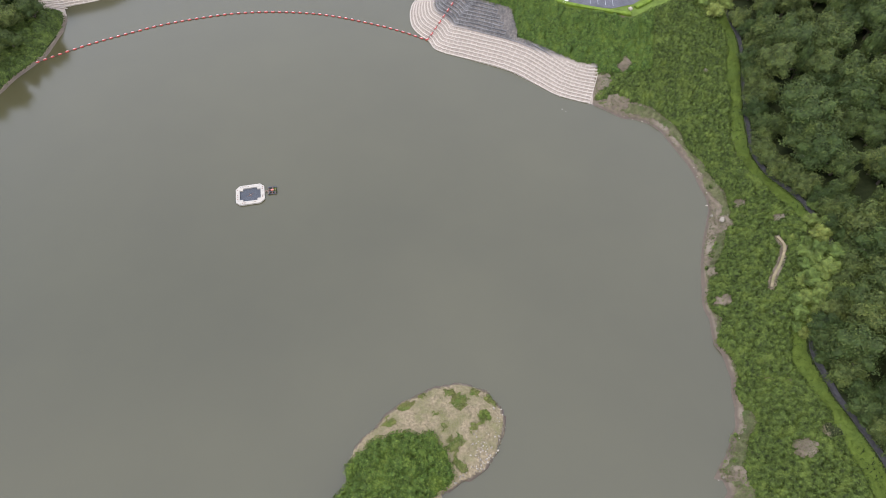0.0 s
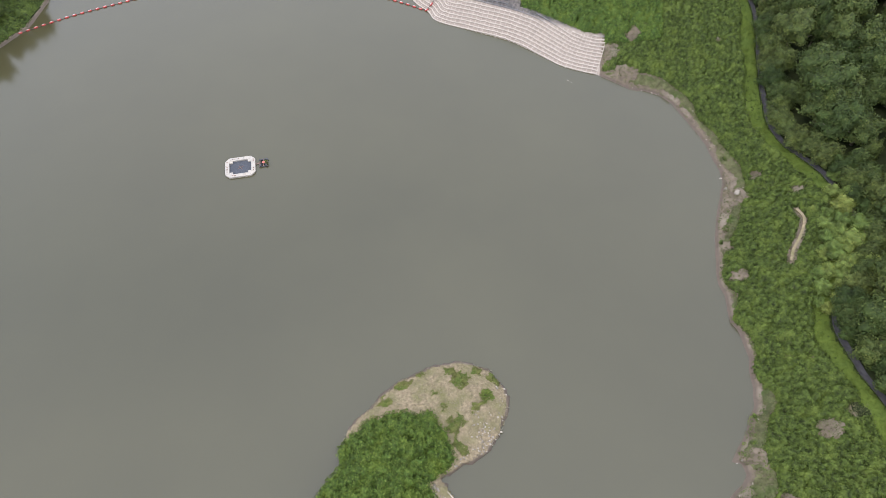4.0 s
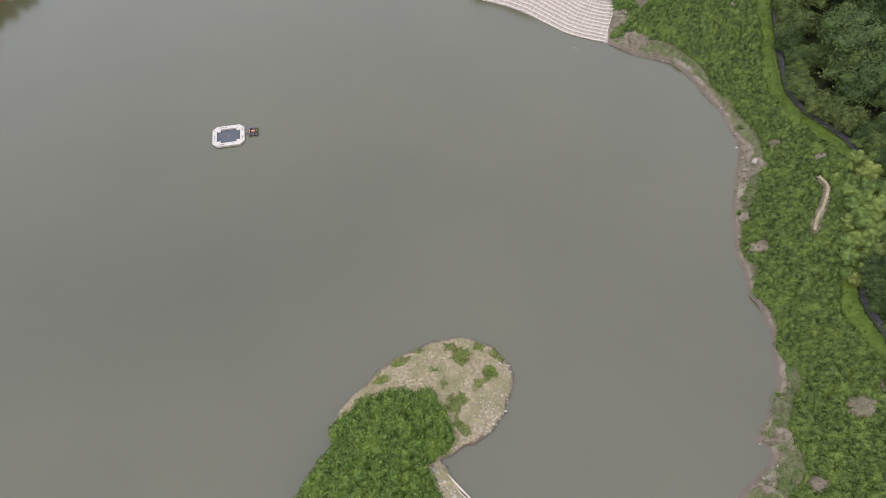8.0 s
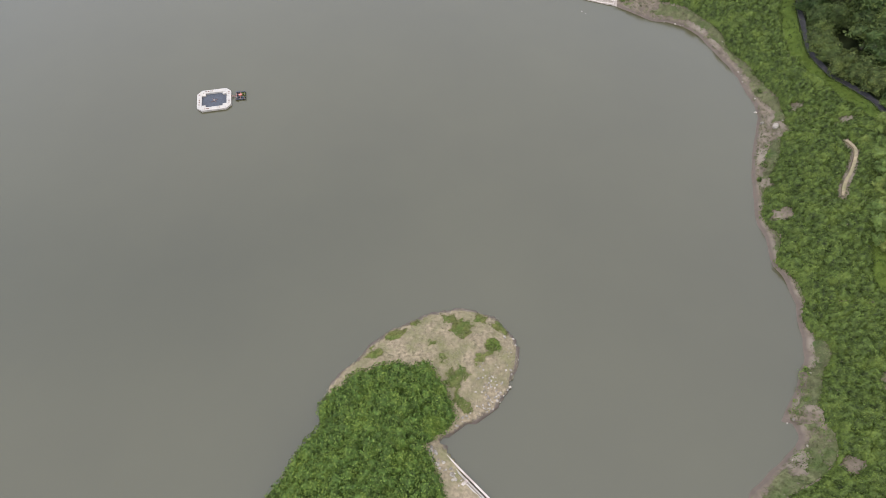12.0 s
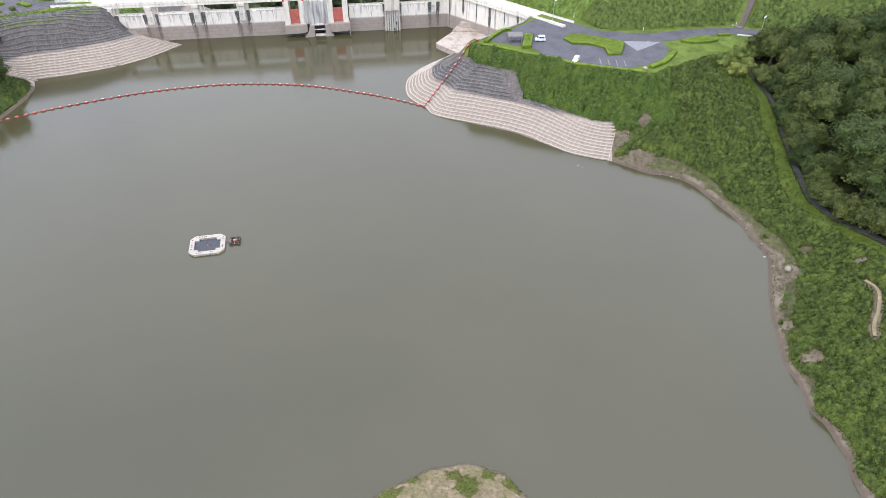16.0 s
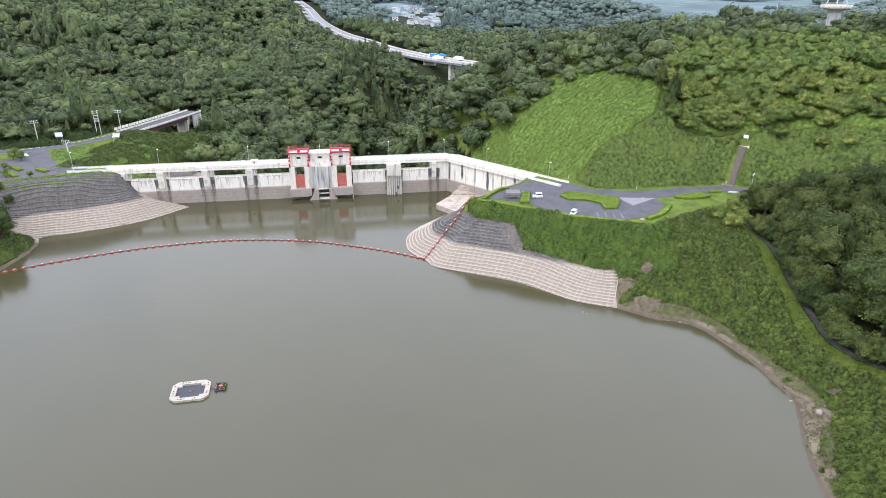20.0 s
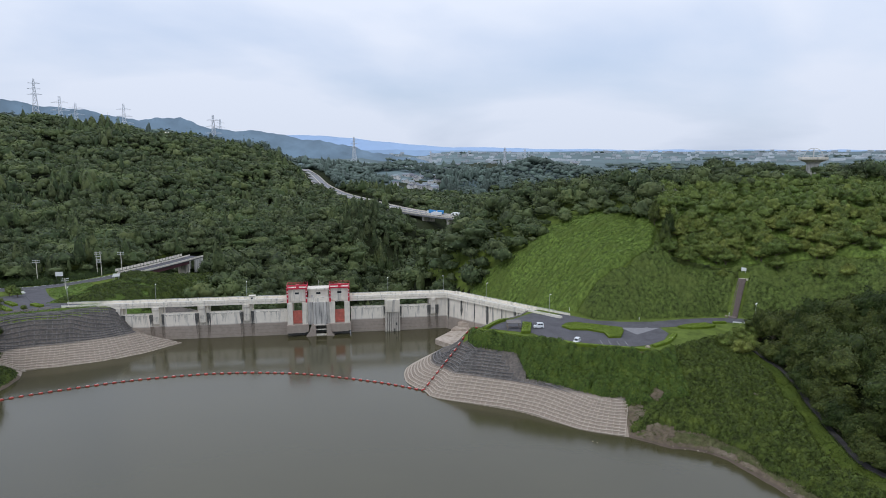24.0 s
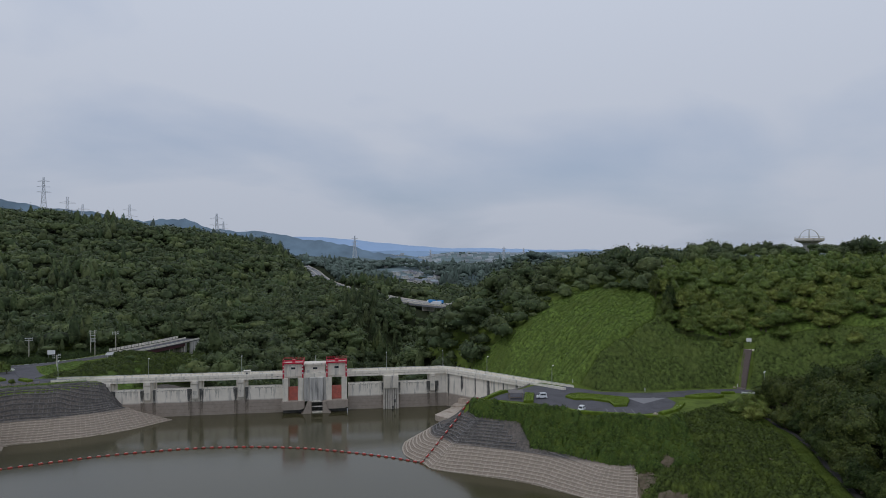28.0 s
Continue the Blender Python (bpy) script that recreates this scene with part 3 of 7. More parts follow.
    # bridge deck with its girders and parapets
    def deck(parent, length, start=0.0, width=5.4):
        part("deck_slab", Geo().box(start, length, -0.7, width - 0.7, 14.35, 14.72), M_CONCRETE, parent, "pale concrete roadway on the crest")
        part("edge_girder", Geo().box(start, length, -0.75, -0.2, 13.68, 14.35), M_DECK, parent)
        part("edge_girder", Geo().box(start, length, width - 1.2, width - 0.65, 13.68, 14.35), M_DECK, parent)
        for v in (-0.8, width - 0.8):
            part("kerb", Geo().box(start, length, v, v + 0.3, 14.72, 15.05), M_DECK, parent)
            part("parapet", Geo().box(start, length, v + 0.05, v + 0.22, 15.05, 15.72, 0.03), M_DECK, parent)
            n = int((length - start) / 2.5)
            post = Geo().box(-0.05, 0.05, v + 0.08, v + 0.2, 15.5, 15.88).mesh("rail_post", M_WHITE)
            for k in range(n + 1):
                part("rail_post", post, None, parent, at=pose(start + 0.1 + k * (length - start - 0.2) / n, 0, 0))
            part("handrail", Geo().rod((start, v + 0.14, 15.9), (length, v + 0.14, 15.9), 0.045, n=6), M_WHITE, parent)
    deck(top, 149.0, -4.0)
    return top


def wing():
    """The part of the crest that bends towards the car park."""
    at = Matrix.Translation((-28.8, 271.2, 0)) @ pose(0, 0, 0, 0, 0, math.degrees(math.atan2(-33.5, 47.0)))
    top = thing("dam_wing", at, "angled white wing wall of the dam below its crest road", "dam wing")
    length = 58.5
    # the outer corner of the bend
    a, b = at.inverted() @ (DAM_AT @ Vector((149, 4.55, 0))), Vector((1.5, 4.65, 0))
    c = at.inverted() @ (DAM_AT @ Vector((149, -0.6, 0)))
    part("corner_slab", Geo().prism([(c.x, c.y), (a.x, a.y), (b.x, b.y), (1.5, 0.0)][::-1], 14.3, 14.7), M_CONCRETE, top)
    e = (b - a).normalized()
    n = Vector((-e.y, e.x, 0)) * 0.12
    part("corner_parapet", Geo().prism([(p.x, p.y) for p in (a - n, b - n, b + n, a + n)], 14.7, 15.72), M_DECK, top)
    joints = [-0.6, 1.2, 8.6, 15.8, 22.5, 30.0, 36.5, 43.0, length]
    for a, b in zip(joints, joints[1:]):
        part("wall_panel", Geo().box(a + 0.06, b - 0.06, 0.2, 2.4, -6 if a < 30 else 4, 13.7, 0.05), M_DAMFACE, top, "white concrete wall panel with tide-mark")
    for u, w, z in ((1.2, 0.7, 5.5), (8.6, 1.2, 8.0), (15.8, 0.5, 7), (22.5, 1.3, 6), (30.0, 0.45, 9), (36.5, 0.9, 10.5)):
        part("dark_joint", Geo().side([(u - w * 0.3, 13.6), (u + w * 0.3, 13.6), (u + w * 0.6, (z + 13.6) / 2 - 1), (u + w * 0.5, z + 0.6), (u, z - 1.2), (u - w * 0.4, z + 1)], 0.14, 0.3), M_DARKSTAIN_SHADE, top, "black tapering stain along a joint between wall panels")
        tagged(part("grey_streak", drips(u - w, u + w, 13.4, z - 2, 12, 7, 0.17), M_GREYSTAIN, top), kind="stuff")
    part("deck_slab", Geo().box(-1.0, length, -0.7, 4.7, 14.35, 14.72), M_CONCRETE, top, "pale concrete roadway on the crest")
    part("edge_girder", Geo().box(-1.0, length, -0.75, -0.2, 13.68, 14.35), M_DECK, top)
    for v in (-0.8, 4.6):
        part("kerb", Geo().box(-0.5 if v < 0 else 1.5, length, v, v + 0.3, 14.72, 15.05), M_DECK, top)
        part("parapet", Geo().box(-0.5 if v < 0 else 1.5, length, v + 0.05, v + 0.22, 15.05, 15.72, 0.03), M_DECK, top)
        post = Geo().box(-0.05, 0.05, v + 0.08, v + 0.2, 15.5, 15.88).mesh("rail_post", M_WHITE)
        for k in range(24):
            part("rail_post", post, None, top, at=pose(1.6 + k * (length - 2) / 23, 0, 0))
        part("handrail", Geo().rod((1.5, v + 0.14, 15.9), (length, v + 0.14, 15.9), 0.045, n=6), M_WHITE, top)
    return top


def gate_tower():
    """The spillway block: two red-framed hoist towers, a house between them, gate leaves and the outlet."""
    top = thing("spillway_gates", DAM_AT, "spillway block with two red-framed gate towers and white hoist house", "spillway gate")
    for a, b in ((82.4, 90.6), (99.6, 107.9)):
        for c0, c1 in ((a, a + 2.2), (b - 2.2, b)):
            part("gate_pier", Geo().box(c0, c1, -2.2, 6, 4.6, 13.9, 0.08), M_CONCRETE, top, "stained concrete gate pier")
        part("gate_leaf", Geo().box(a + 2.2, b - 2.2, -0.6, 0.2, 4.4, 10.2, 0.05), M_GATE, top, "closed faded red gate leaf")
        for k in range(3):
            part("leaf_rib", Geo().box(a + 2.2, b - 2.2, -0.72, -0.58, 5.6 + k * 1.7, 5.75 + k * 1.7), M_GATE, top)
        # basin under the leaf, tapering to the waterline
        part("gate_sill", Geo().side([(a - 0.3, 4.8), (a - 0.3, 2.0), (a + 0.3, 1.5), (b - 1.5, 1.5), (b + 0.4, 2.0), (b + 0.4, 4.8)], -3.6, 1.0), M_DAMFACE, top, "tan concrete gate sill box")
        # the gap's shade under the sill is painted as a dark foot
        part("sill_foot", Geo().box(a, b, -1.4, 2.0, -6, 1.5), M_DARKSTAIN_SHADE, top, "foot under the sill, painted dark for its shade")
        # hoist room behind the frame
        room = part("hoist_room", Geo().box(a + 0.6, b - 0.6, -1.2, 4.4, 14.4, 19.2, 0.08), M_DECK, top, "white hoist room")
        part("window", Geo().box(a + 3.3, b - 3.3, -1.24, -1.1, 17.3, 18.1), M_GLASS, room, "small dark window")
        part("roof", Geo().box(a + 0.2, b - 0.2, -1.6, 4.8, 19.2, 19.5, 0.05), M_CONCRETE, room)
        frame_ = part("red_frame", Geo().box(a, a + 0.6, -2.1, -1.5, 13.9, 20.1, 0.06), M_RED, top, "red steel portal frame")
        part("post", Geo().box(b - 0.6, b, -2.1, -1.5, 13.9, 20.1, 0.06), M_RED, frame_)
        part("post", Geo().box(a, a + 0.6, 4.1, 4.65, 13.9, 20.1, 0.06), M_RED, frame_)
        part("post", Geo().box(b - 0.6, b, 4.1, 4.65, 13.9, 20.1, 0.06), M_RED, frame_)
        part("crossbeam", Geo().box(a - 0.1, b + 0.1, -2.15, -1.6, 19.6, 20.15, 0.06), M_RED, frame_)
        part("crossbeam", Geo().box(a - 0.1, b + 0.1, 4.1, 4.65, 19.6, 20.15, 0.06), M_RED, frame_)
        for u in (a, b - 0.6):
            part("side_beam", Geo().box(u, u + 0.45, -1.6, 4.1, 19.65, 20.1, 0.05), M_RED, frame_)
            for z in (15.6, 17.2, 18.4):
                part("lamp_plate", Geo().box(u + 0.12, u + 0.46, -2.14, -2.08, z, z + 0.6), M_WHITE, frame_)
        g = Geo()
        for z in (20.75, 21.2):
            g.rod((a, -2.1, z), (b, -2.1, z), 0.05, n=6).rod((a, 4.7, z), (b, 4.7, z), 0.05, n=6).rod((a, -2.1, z), (a, 4.7, z), 0.05, n=6).rod((b, -2.1, z), (b, 4.7, z), 0.05, n=6)
        for k in range(6):
            u = a + k * (b - a) / 5
            g.rod((u, -2.1, 20.3), (u, -2.1, 21.2), 0.05, n=6).rod((u, 4.7, 20.3), (u, 4.7, 21.2), 0.05, n=6)
        part("roof_railing", g, M_RED, top, "red tube railing")
        part("machine_box", Geo().box(a + 3.6, a + 4.8, 0.5, 2.0, 19.5, 20.9, 0.06), M_RED, top)
    # middle block
    for a, b, d in ((90.6, 93.0, -1.6), (93.0, 94.0, -2.6), (94.0, 96.2, -2.0), (96.2, 97.2, -2.0), (97.2, 98.4, -2.6), (98.4, 99.6, -1.6)):
        part("block_panel", Geo().box(a + 0.03, b - 0.03, d, 6, 4.4, 13.9, 0.06), M_STREAK, top, "dark-streaked concrete panel")
    part("flared_foot", Geo().side([(88.9, -4), (89.4, -0.5), (91.0, 1.4), (92.3, 4.6), (93.8, 4.6), (93.8, -4)], -4.2, 3), M_DAMFACE, top, "flared concrete outlet foot")
    part("flared_foot", Geo().side([(98.2, -4), (98.2, 4.6), (99.4, 4.6), (100.4, 1.4), (101.8, -0.5), (102.4, -4)], -4.2, 3), M_DAMFACE, top, "flared concrete outlet foot")
    # recess shade painted on the outlet's back wall
    part("outlet_back", Geo().box(93.8, 98.2, 1.2, 2, -4, 4.6), M_DARKSTAIN_SHADE, top, "back of the outlet recess, painted dark for its shade")
    part("outlet_sill", Geo().box(93.9, 98.1, -3.2, -1.0, -1, 0.35, 0.05), M_DECK, top, "white foaming lip of the outlet")
    part("outlet_beam", Geo().box(93.8, 98.2, -2.6, -1.9, 2.2, 2.5, 0.05), M_CONCRETE, top)
    part("outlet_beam", Geo().box(93.8, 98.2, -2.6, -1.9, 4.1, 4.6, 0.05), M_CONCRETE, top)
    house = part("hoist_house", Geo().box(91.0, 99.2, 0.0, 4.6, 14.5, 18.6, 0.08), M_DECK, top, "white control house between the towers")
    part("window", Geo().box(94.2, 96.0, -0.05, 0.1, 16.9, 17.7), M_GLASS, house, "small dark window")
    part("roof", Geo().box(90.6, 99.6, -0.5, 5.1, 18.6, 19.4, 0.1), M_CONCRETE, house, "grey flat roof")
    part("door", Geo().box(92.0, 92.9, -0.04, 0.1, 14.6, 16.6), M_STREAK, house)
    part("mast", Geo().rod((95.3, 3, 19.4), (95.3, 3, 22.0), 0.07, n=6), M_WHITE, house)
    part("balcony", Geo().box(90.6, 99.6, -1.6, 0.0, 13.9, 14.5, 0.05), M_DECK, top)
    part("balcony_rail", Geo().box(90.6, 99.6, -1.6, -1.5, 14.5, 15.5, 0.03), M_DECK, top)
    return top


M_GLASS = material("dark_window_glass", (0.02, 0.025, 0.03), 0.08, spread=0.1)
M_STREAK = material("streaked_concrete", (0.58, 0.555, 0.51), 0.85, spread=0.2, scale=0.9, stain=(0.2, 0.195, 0.185), stain_scale=0.9, stain_amount=0.5, streak=True)
dam()
wing()
gate_tower()


# ---- trees ----
ICO_V = np.array([(0, 0, 1)] + [(0.894 * math.cos(a), 0.894 * math.sin(a), 0.447) for a in (2 * math.pi * i / 5 for i in range(5))]
                 + [(0.894 * math.cos(a), 0.894 * math.sin(a), -0.447) for a in (2 * math.pi * (i + 0.5) / 5 for i in range(5))] + [(0, 0, -1)])
ICO_F = np.array([(0, 1 + i, 1 + (i + 1) % 5) for i in range(5)] + [(1 + i, 6 + i, 1 + (i + 1) % 5) for i in range(5)]
                 + [(1 + (i + 1) % 5, 6 + i, 6 + (i + 1) % 5) for i in range(5)] + [(11, 6 + (i + 1) % 5, 6 + i) for i in range(5)])


def leaf_blades(rng, spots, normals, size, double=True):
    """Small folded leaf clumps at the given spots, facing roughly along the normals."""
    n = len(spots)
    nor = normals + rng.normal(0, 0.45, (n, 3))
    nor /= np.linalg.norm(nor, axis=1)[:, None]
    t = np.cross(nor, rng.normal(0, 1, (n, 3)))
    t /= np.linalg.norm(t, axis=1)[:, None] + 1e-9
    b = np.cross(nor, t)
    s = size * rng.uniform(0.6, 1.35, (n, 1))
    if double:
        v = np.stack([spots - t * s, spots - b * s * 0.55 + nor * s * 0.15, spots + t * s - nor * s * 0.2, spots + b * s * 0.55 + nor * s * 0.15], 1)
        k = np.arange(n)[:, None] * 4
        f = np.concatenate([k + [0, 1, 2], k + [0, 2, 3]], 1).reshape(-1, 3)
    else:
        v = np.stack([spots - t * s - b * s * 0.5, spots + t * s - b * s * 0.5, spots + b * s], 1)
        f = np.arange(n)[:, None] * 3 + [0, 1, 2]
    return v.reshape(-1, 3), f


def split(v, f):
    """Each triangle of a sphere into four."""
    v, f = np.asarray(v, float), np.asarray(f)
    e = np.sort(np.concatenate([f[:, [0, 1]], f[:, [1, 2]], f[:, [2, 0]]]), 1)
    pairs, back = np.unique(e, axis=0, return_inverse=True)
    back = back.ravel() + len(v)
    m = v[pairs[:, 0]] + v[pairs[:, 1]]
    m /= np.linalg.norm(m, axis=1)[:, None]
    k = len(f)
    ab, bc, ca = back[:k], back[k:2 * k], back[2 * k:]
    return np.concatenate([v, m]), np.concatenate([np.stack(t, 1) for t in ((f[:, 0], ab, ca), (f[:, 1], bc, ab), (f[:, 2], ca, bc), (ab, bc, ca))])


SPHERES = [(ICO_V / np.linalg.norm(ICO_V, axis=1)[:, None], ICO_F)]
for _ in range(3):
    SPHERES.append(split(*SPHERES[-1]))


def crown_arrays(rng, radius, height, lobes, leaves, leaf, double=True, squat=0.75, conical=0.0, hull=2):
    """A crown that bulges in many boughs, creased between them, under a skin of leaf clumps."""
    bough = rng.normal(0, 1, (lobes, 3)) + (0, 0, 0.35)
    bough /= np.linalg.norm(bough, axis=1)[:, None]
    strong = rng.uniform(0.72, 1.08, lobes)

    def shape(d, shrink):
        near = strong * (0.50 + 0.50 * np.exp(-(1 - d @ bough.T) * lobes / 2.4))
        r = near.max(1) * shrink
        up = d[:, 2] * r
        flat = radius * (1 - conical * np.clip(up, 0, 1))
        p = np.stack([d[:, 0] * r * flat, d[:, 1] * r * flat, np.where(up > 0, up * height * 1.0, up * height * 0.5) + 0.32 * height], 1)
        return p, bough[near.argmax(1)]

    v, f = SPHERES[hull]
    f = f[v[f][:, :, 2].max(1) > -0.45]
    body, _ = shape(v, 0.84 * rng.uniform(0.9, 1.05, len(v)))
    d = rng.normal(0, 1, (leaves, 3)) + (0, 0, 0.45)
    d /= np.linalg.norm(d, axis=1)[:, None]
    spots, own = shape(d, rng.uniform(0.88, 1.05, leaves))
    way = d * (1, 1, radius / height * 0.8) + 1.3 * (d - own) + (0, 0, 0.15)
    way /= np.linalg.norm(way, axis=1)[:, None]
    lv, lf = leaf_blades(rng, spots, way, leaf, double)
    return np.concatenate([body, lv]), np.concatenate([f, lf + len(body)])


def in_poly(x, y, poly):
    return sdf(x, y, np.array(poly)) < 0


MEADOW = [(-20, 276), (14, 246), (40, 226), (100, 236), (140, 232), (132, 252), (100, 262), (62, 262), (57, 290), (26, 310), (15, 298), (6, 293), (-4, 290), (-15, 290)]


def wooded(x, y):
    """Where the closed woods stand."""
    d = -sdf(x, y, HILL)
    v = sdf(x, y, RIVER, closed=False)
    dn = downstream(x, y)
    hill = (d > 4) & ~in_poly(x, y, MEADOW) & ((x < 60) | (y > 338))
    gorge = (dn > 16) & (v > 5) & (x > -182) & (d <= 4) & (y > 268) & ~in_poly(x, y, [(-200, 280), (-150, 262), (-140, 286), (-166, 326), (-180, 345), (-205, 366)])
    across = (y > np.where(x < -204, np.maximum(265 + 0.55 * (x + 214), 225), 335)) & (x < -140) & (dn > 30)
    out = -0.1245 * x + 0.992 * y
    plain = (y > 650) & (out < 2700)
    road = in_poly(x, y, [(-262, 225), (-175, 225), (-160, 245), (-176, 285), (-181, 330), (-179, 354), (-191, 355), (-194, 330), (-199, 300), (-205, 283), (-214, 269), (-240, 258)])
    road |= (sdf(x, y, HIGHWAY[:, :2], closed=False) < 17) | (sdf(x - 3, y + 28, HIGHWAY[:, :2], closed=False) < np.where(y > 640, 28, 15))
    return (hill | gorge | across | plain) & ~road


def far_woods():
    rng = np.random.default_rng(5)
    rich = [crown_arrays(rng, 1.0, 0.8, 22, 230, 0.075, False) for _ in range(6)] + [crown_arrays(rng, 0.62, 1.7, 16, 150, 0.075, False, conical=0.8) for _ in range(2)]
    plain = [crown_arrays(rng, 1.0, 0.8, 12, 60, 0.11, False, hull=1) for _ in range(6)] + [crown_arrays(rng, 0.62, 1.7, 8, 30, 0.10, False, conical=0.8, hull=1) for _ in range(2)]
    small = [crown_arrays(rng, 1.0, 0.8, 8, 12, 0.14, False, hull=1) for _ in range(6)] + [crown_arrays(rng, 0.62, 1.6, 8, 8, 0.12, False, conical=0.8, hull=1) for _ in range(2)]
    spots, r = [], 40.0
    while r < 4300:
        s = 6.2 + 0.005 * max(0, r - 260) + 0.009 * max(0, r - 1000)
        n = int(2 * math.pi * r / s)
        a = (np.arange(n) + rng.uniform(0, 1)) * 2 * math.pi / n + rng.uniform(-0.4, 0.4, n) * s / r
        rr = r + rng.uniform(-0.45, 0.45, n) * s
        spots.append(np.stack([-75 + rr * np.cos(a), 262 + rr * np.sin(a), np.full(n, s)], 1))
        r += s
    p = np.concatenate(spots)
    view = np.abs(np.arctan2(-(p[:, 0] - 4), p[:, 1]) - radians(7)) < radians(39)
    p = p[view & (p[:, 1] > 200)]
    p = p[wooded(p[:, 0], p[:, 1])]
    p = p[~((p[:, 0] > 60) & (p[:, 1] > 430) & (p[:, 1] < 900)) & (sdf(p[:, 0], p[:, 1], np.array([(173, 414), (152, 364)]), closed=False) > 10)]
    out = -0.1245 * p[:, 0] + 0.992 * p[:, 1]
    lump = ripple(p[:, 0], p[:, 1], 0.008, 9.0) + 0.5 * ripple(p[:, 0], p[:, 1], 0.021, 3.0)
    left = 0.992 * p[:, 0] + 0.1245 * p[:, 1] < -150
    hump = np.hypot((p[:, 0] - 34) / 130, (p[:, 1] - 1112) / 110) < 1.3
    p = p[(out < 960) | left & (out < 1500) | hump | (lump > 0.05 + 0.0004 * (out - 900))]
    z = land(p[:, 0], p[:, 1])
    near, far = [[], [], 0], [[], [], 0]
    for (x, y, s), h in zip(p, z):
        kinds = rich if s < 6.35 else plain if s < 8.6 else small
        stand = ripple(np.float64(x), np.float64(y), 0.02, 11.0)
        v, f = kinds[-1] if rng.uniform() < (0.6 if stand > 0.55 and x < -30 else 0.05 * (x < -30)) else kinds[rng.integers(len(kinds) - 2)]
        swell = ripple(np.float64(x), np.float64(y), 0.06, 2.0)
        size = min(s, 22) * (0.62 if x > 96 and 300 < y < 470 else 1.0) * rng.choice((0.5, 0.65, 0.8, 1.0, 1.3)) * rng.uniform(0.9, 1.1) * (1 + 0.35 * swell)
        t = rng.uniform(0, 2 * math.pi)
        c, q = math.cos(t), math.sin(t)
        w = v * (size, size, min(size, 7 + 0.2 * size) * rng.uniform(0.8, 1.3))
        w = np.stack([w[:, 0] * c - w[:, 1] * q + x, w[:, 0] * q + w[:, 1] * c + y, w[:, 2] + h + 2.2 + 0.25 * min(size, 8) + 2.4 * swell], 1)
        # trees farther out take the foliage with haze in its colour
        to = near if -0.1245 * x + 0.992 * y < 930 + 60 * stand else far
        to[0].append(w)
        to[1].append(f + to[2])
        to[2] += len(v)
    ob = new("far_woods", fast_mesh("far_woods", np.concatenate(near[0]), np.concatenate(near[1]), M_WOODS))
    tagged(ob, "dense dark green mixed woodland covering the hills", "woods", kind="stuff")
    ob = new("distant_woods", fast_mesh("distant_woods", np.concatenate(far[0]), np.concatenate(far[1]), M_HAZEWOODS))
    tagged(ob, "distant woods in a haze-tinted colour, scattered over the plain", "woods", kind="stuff")


far_woods()


# ---- small helpers for lines on the ground ----
def smooth_line(pts, n=8, closed=False):
    """Catmull-Rom through the points."""
    p = [np.array(q, float) for q in pts]
    out, m = [], len(p)
    for i in range(m if closed else m - 1):
        a, b, c, d = (p[(i + k) % m] if closed else p[min(max(i + k, 0), m - 1)] for k in (-1, 0, 1, 2))
        for t in np.arange(n) / n:
            out.append(0.5 * ((2 * b) + (c - a) * t + (2 * a - 5 * b + 4 * c - d) * t ** 2 + (3 * b - a - 3 * c + d) * t ** 3))
    return np.array(out if closed else out + [p[-1]])


def evenly(line, gap):
    """Points along a line at even steps."""
    seg = np.linalg.norm(np.diff(line, axis=0), axis=1)
    at = np.concatenate([[0], np.cumsum(seg)])
    t = np.linspace(0, at[-1], max(2, int(round(at[-1] / gap)) + 1))
    return np.stack([np.interp(t, at, line[:, k]) for k in range(line.shape[1])], 1)


def normals_of(line):
    d = np.gradient(line[:, :2], axis=0)
    d /= np.linalg.norm(d, axis=1)[:, None] + 1e-9
    return np.stack([-d[:, 1], d[:, 0]], 1)


def ribbon(line, width, lift=0.07, thick=0.25, level=None, cross=2):
    """A strip of paving along a line, laid on the land or at the line's own height."""
    n = normals_of(line)
    g = Geo()
    k = cross + 1
    for i, p in enumerate(line):
        for j in range(k):
            q = p[:2] + n[i] * width * (j / cross - 0.5)
            z = p[2] if level == "own" else level if level is not None else float(land(q[0], q[1])) + lift
            g.v.append((q[0], q[1], z))
    top = len(g.v)
    g.v += [(x, y, z - thick) for x, y, z in g.v]
    for i in range(len(line) - 1):
        for j in range(cross):
            a, b, c, d = i * k + j, i * k + j + 1, (i + 1) * k + j + 1, (i + 1) * k + j
            g.f += [(a, d, c, b), (a + top, b + top, c + top, d + top)]
        for j in (0, cross):
            a, b = i * k + j, (i + 1) * k + j
            g.f.append((a, a + top, b + top, b) if j == 0 else (a, b, b + top, a + top))
    return g


def ground_z(x, y):
    return float(land(x, y))


M_CRIB = banded(material("crib_beam_concrete", (0.150, 0.138, 0.128), 0.95, spread=0.35, scale=1.2, stain=(0.085, 0.080, 0.076), stain_scale=0.4), 5.6, (0.40, 0.335, 0.27), 0.25, 0.3)
M_PALE = material("pale_slab_concrete", (0.44, 0.37, 0.30), 0.9, spread=0.15, scale=1.0, stain=(0.28, 0.22, 0.17), stain_scale=0.35)


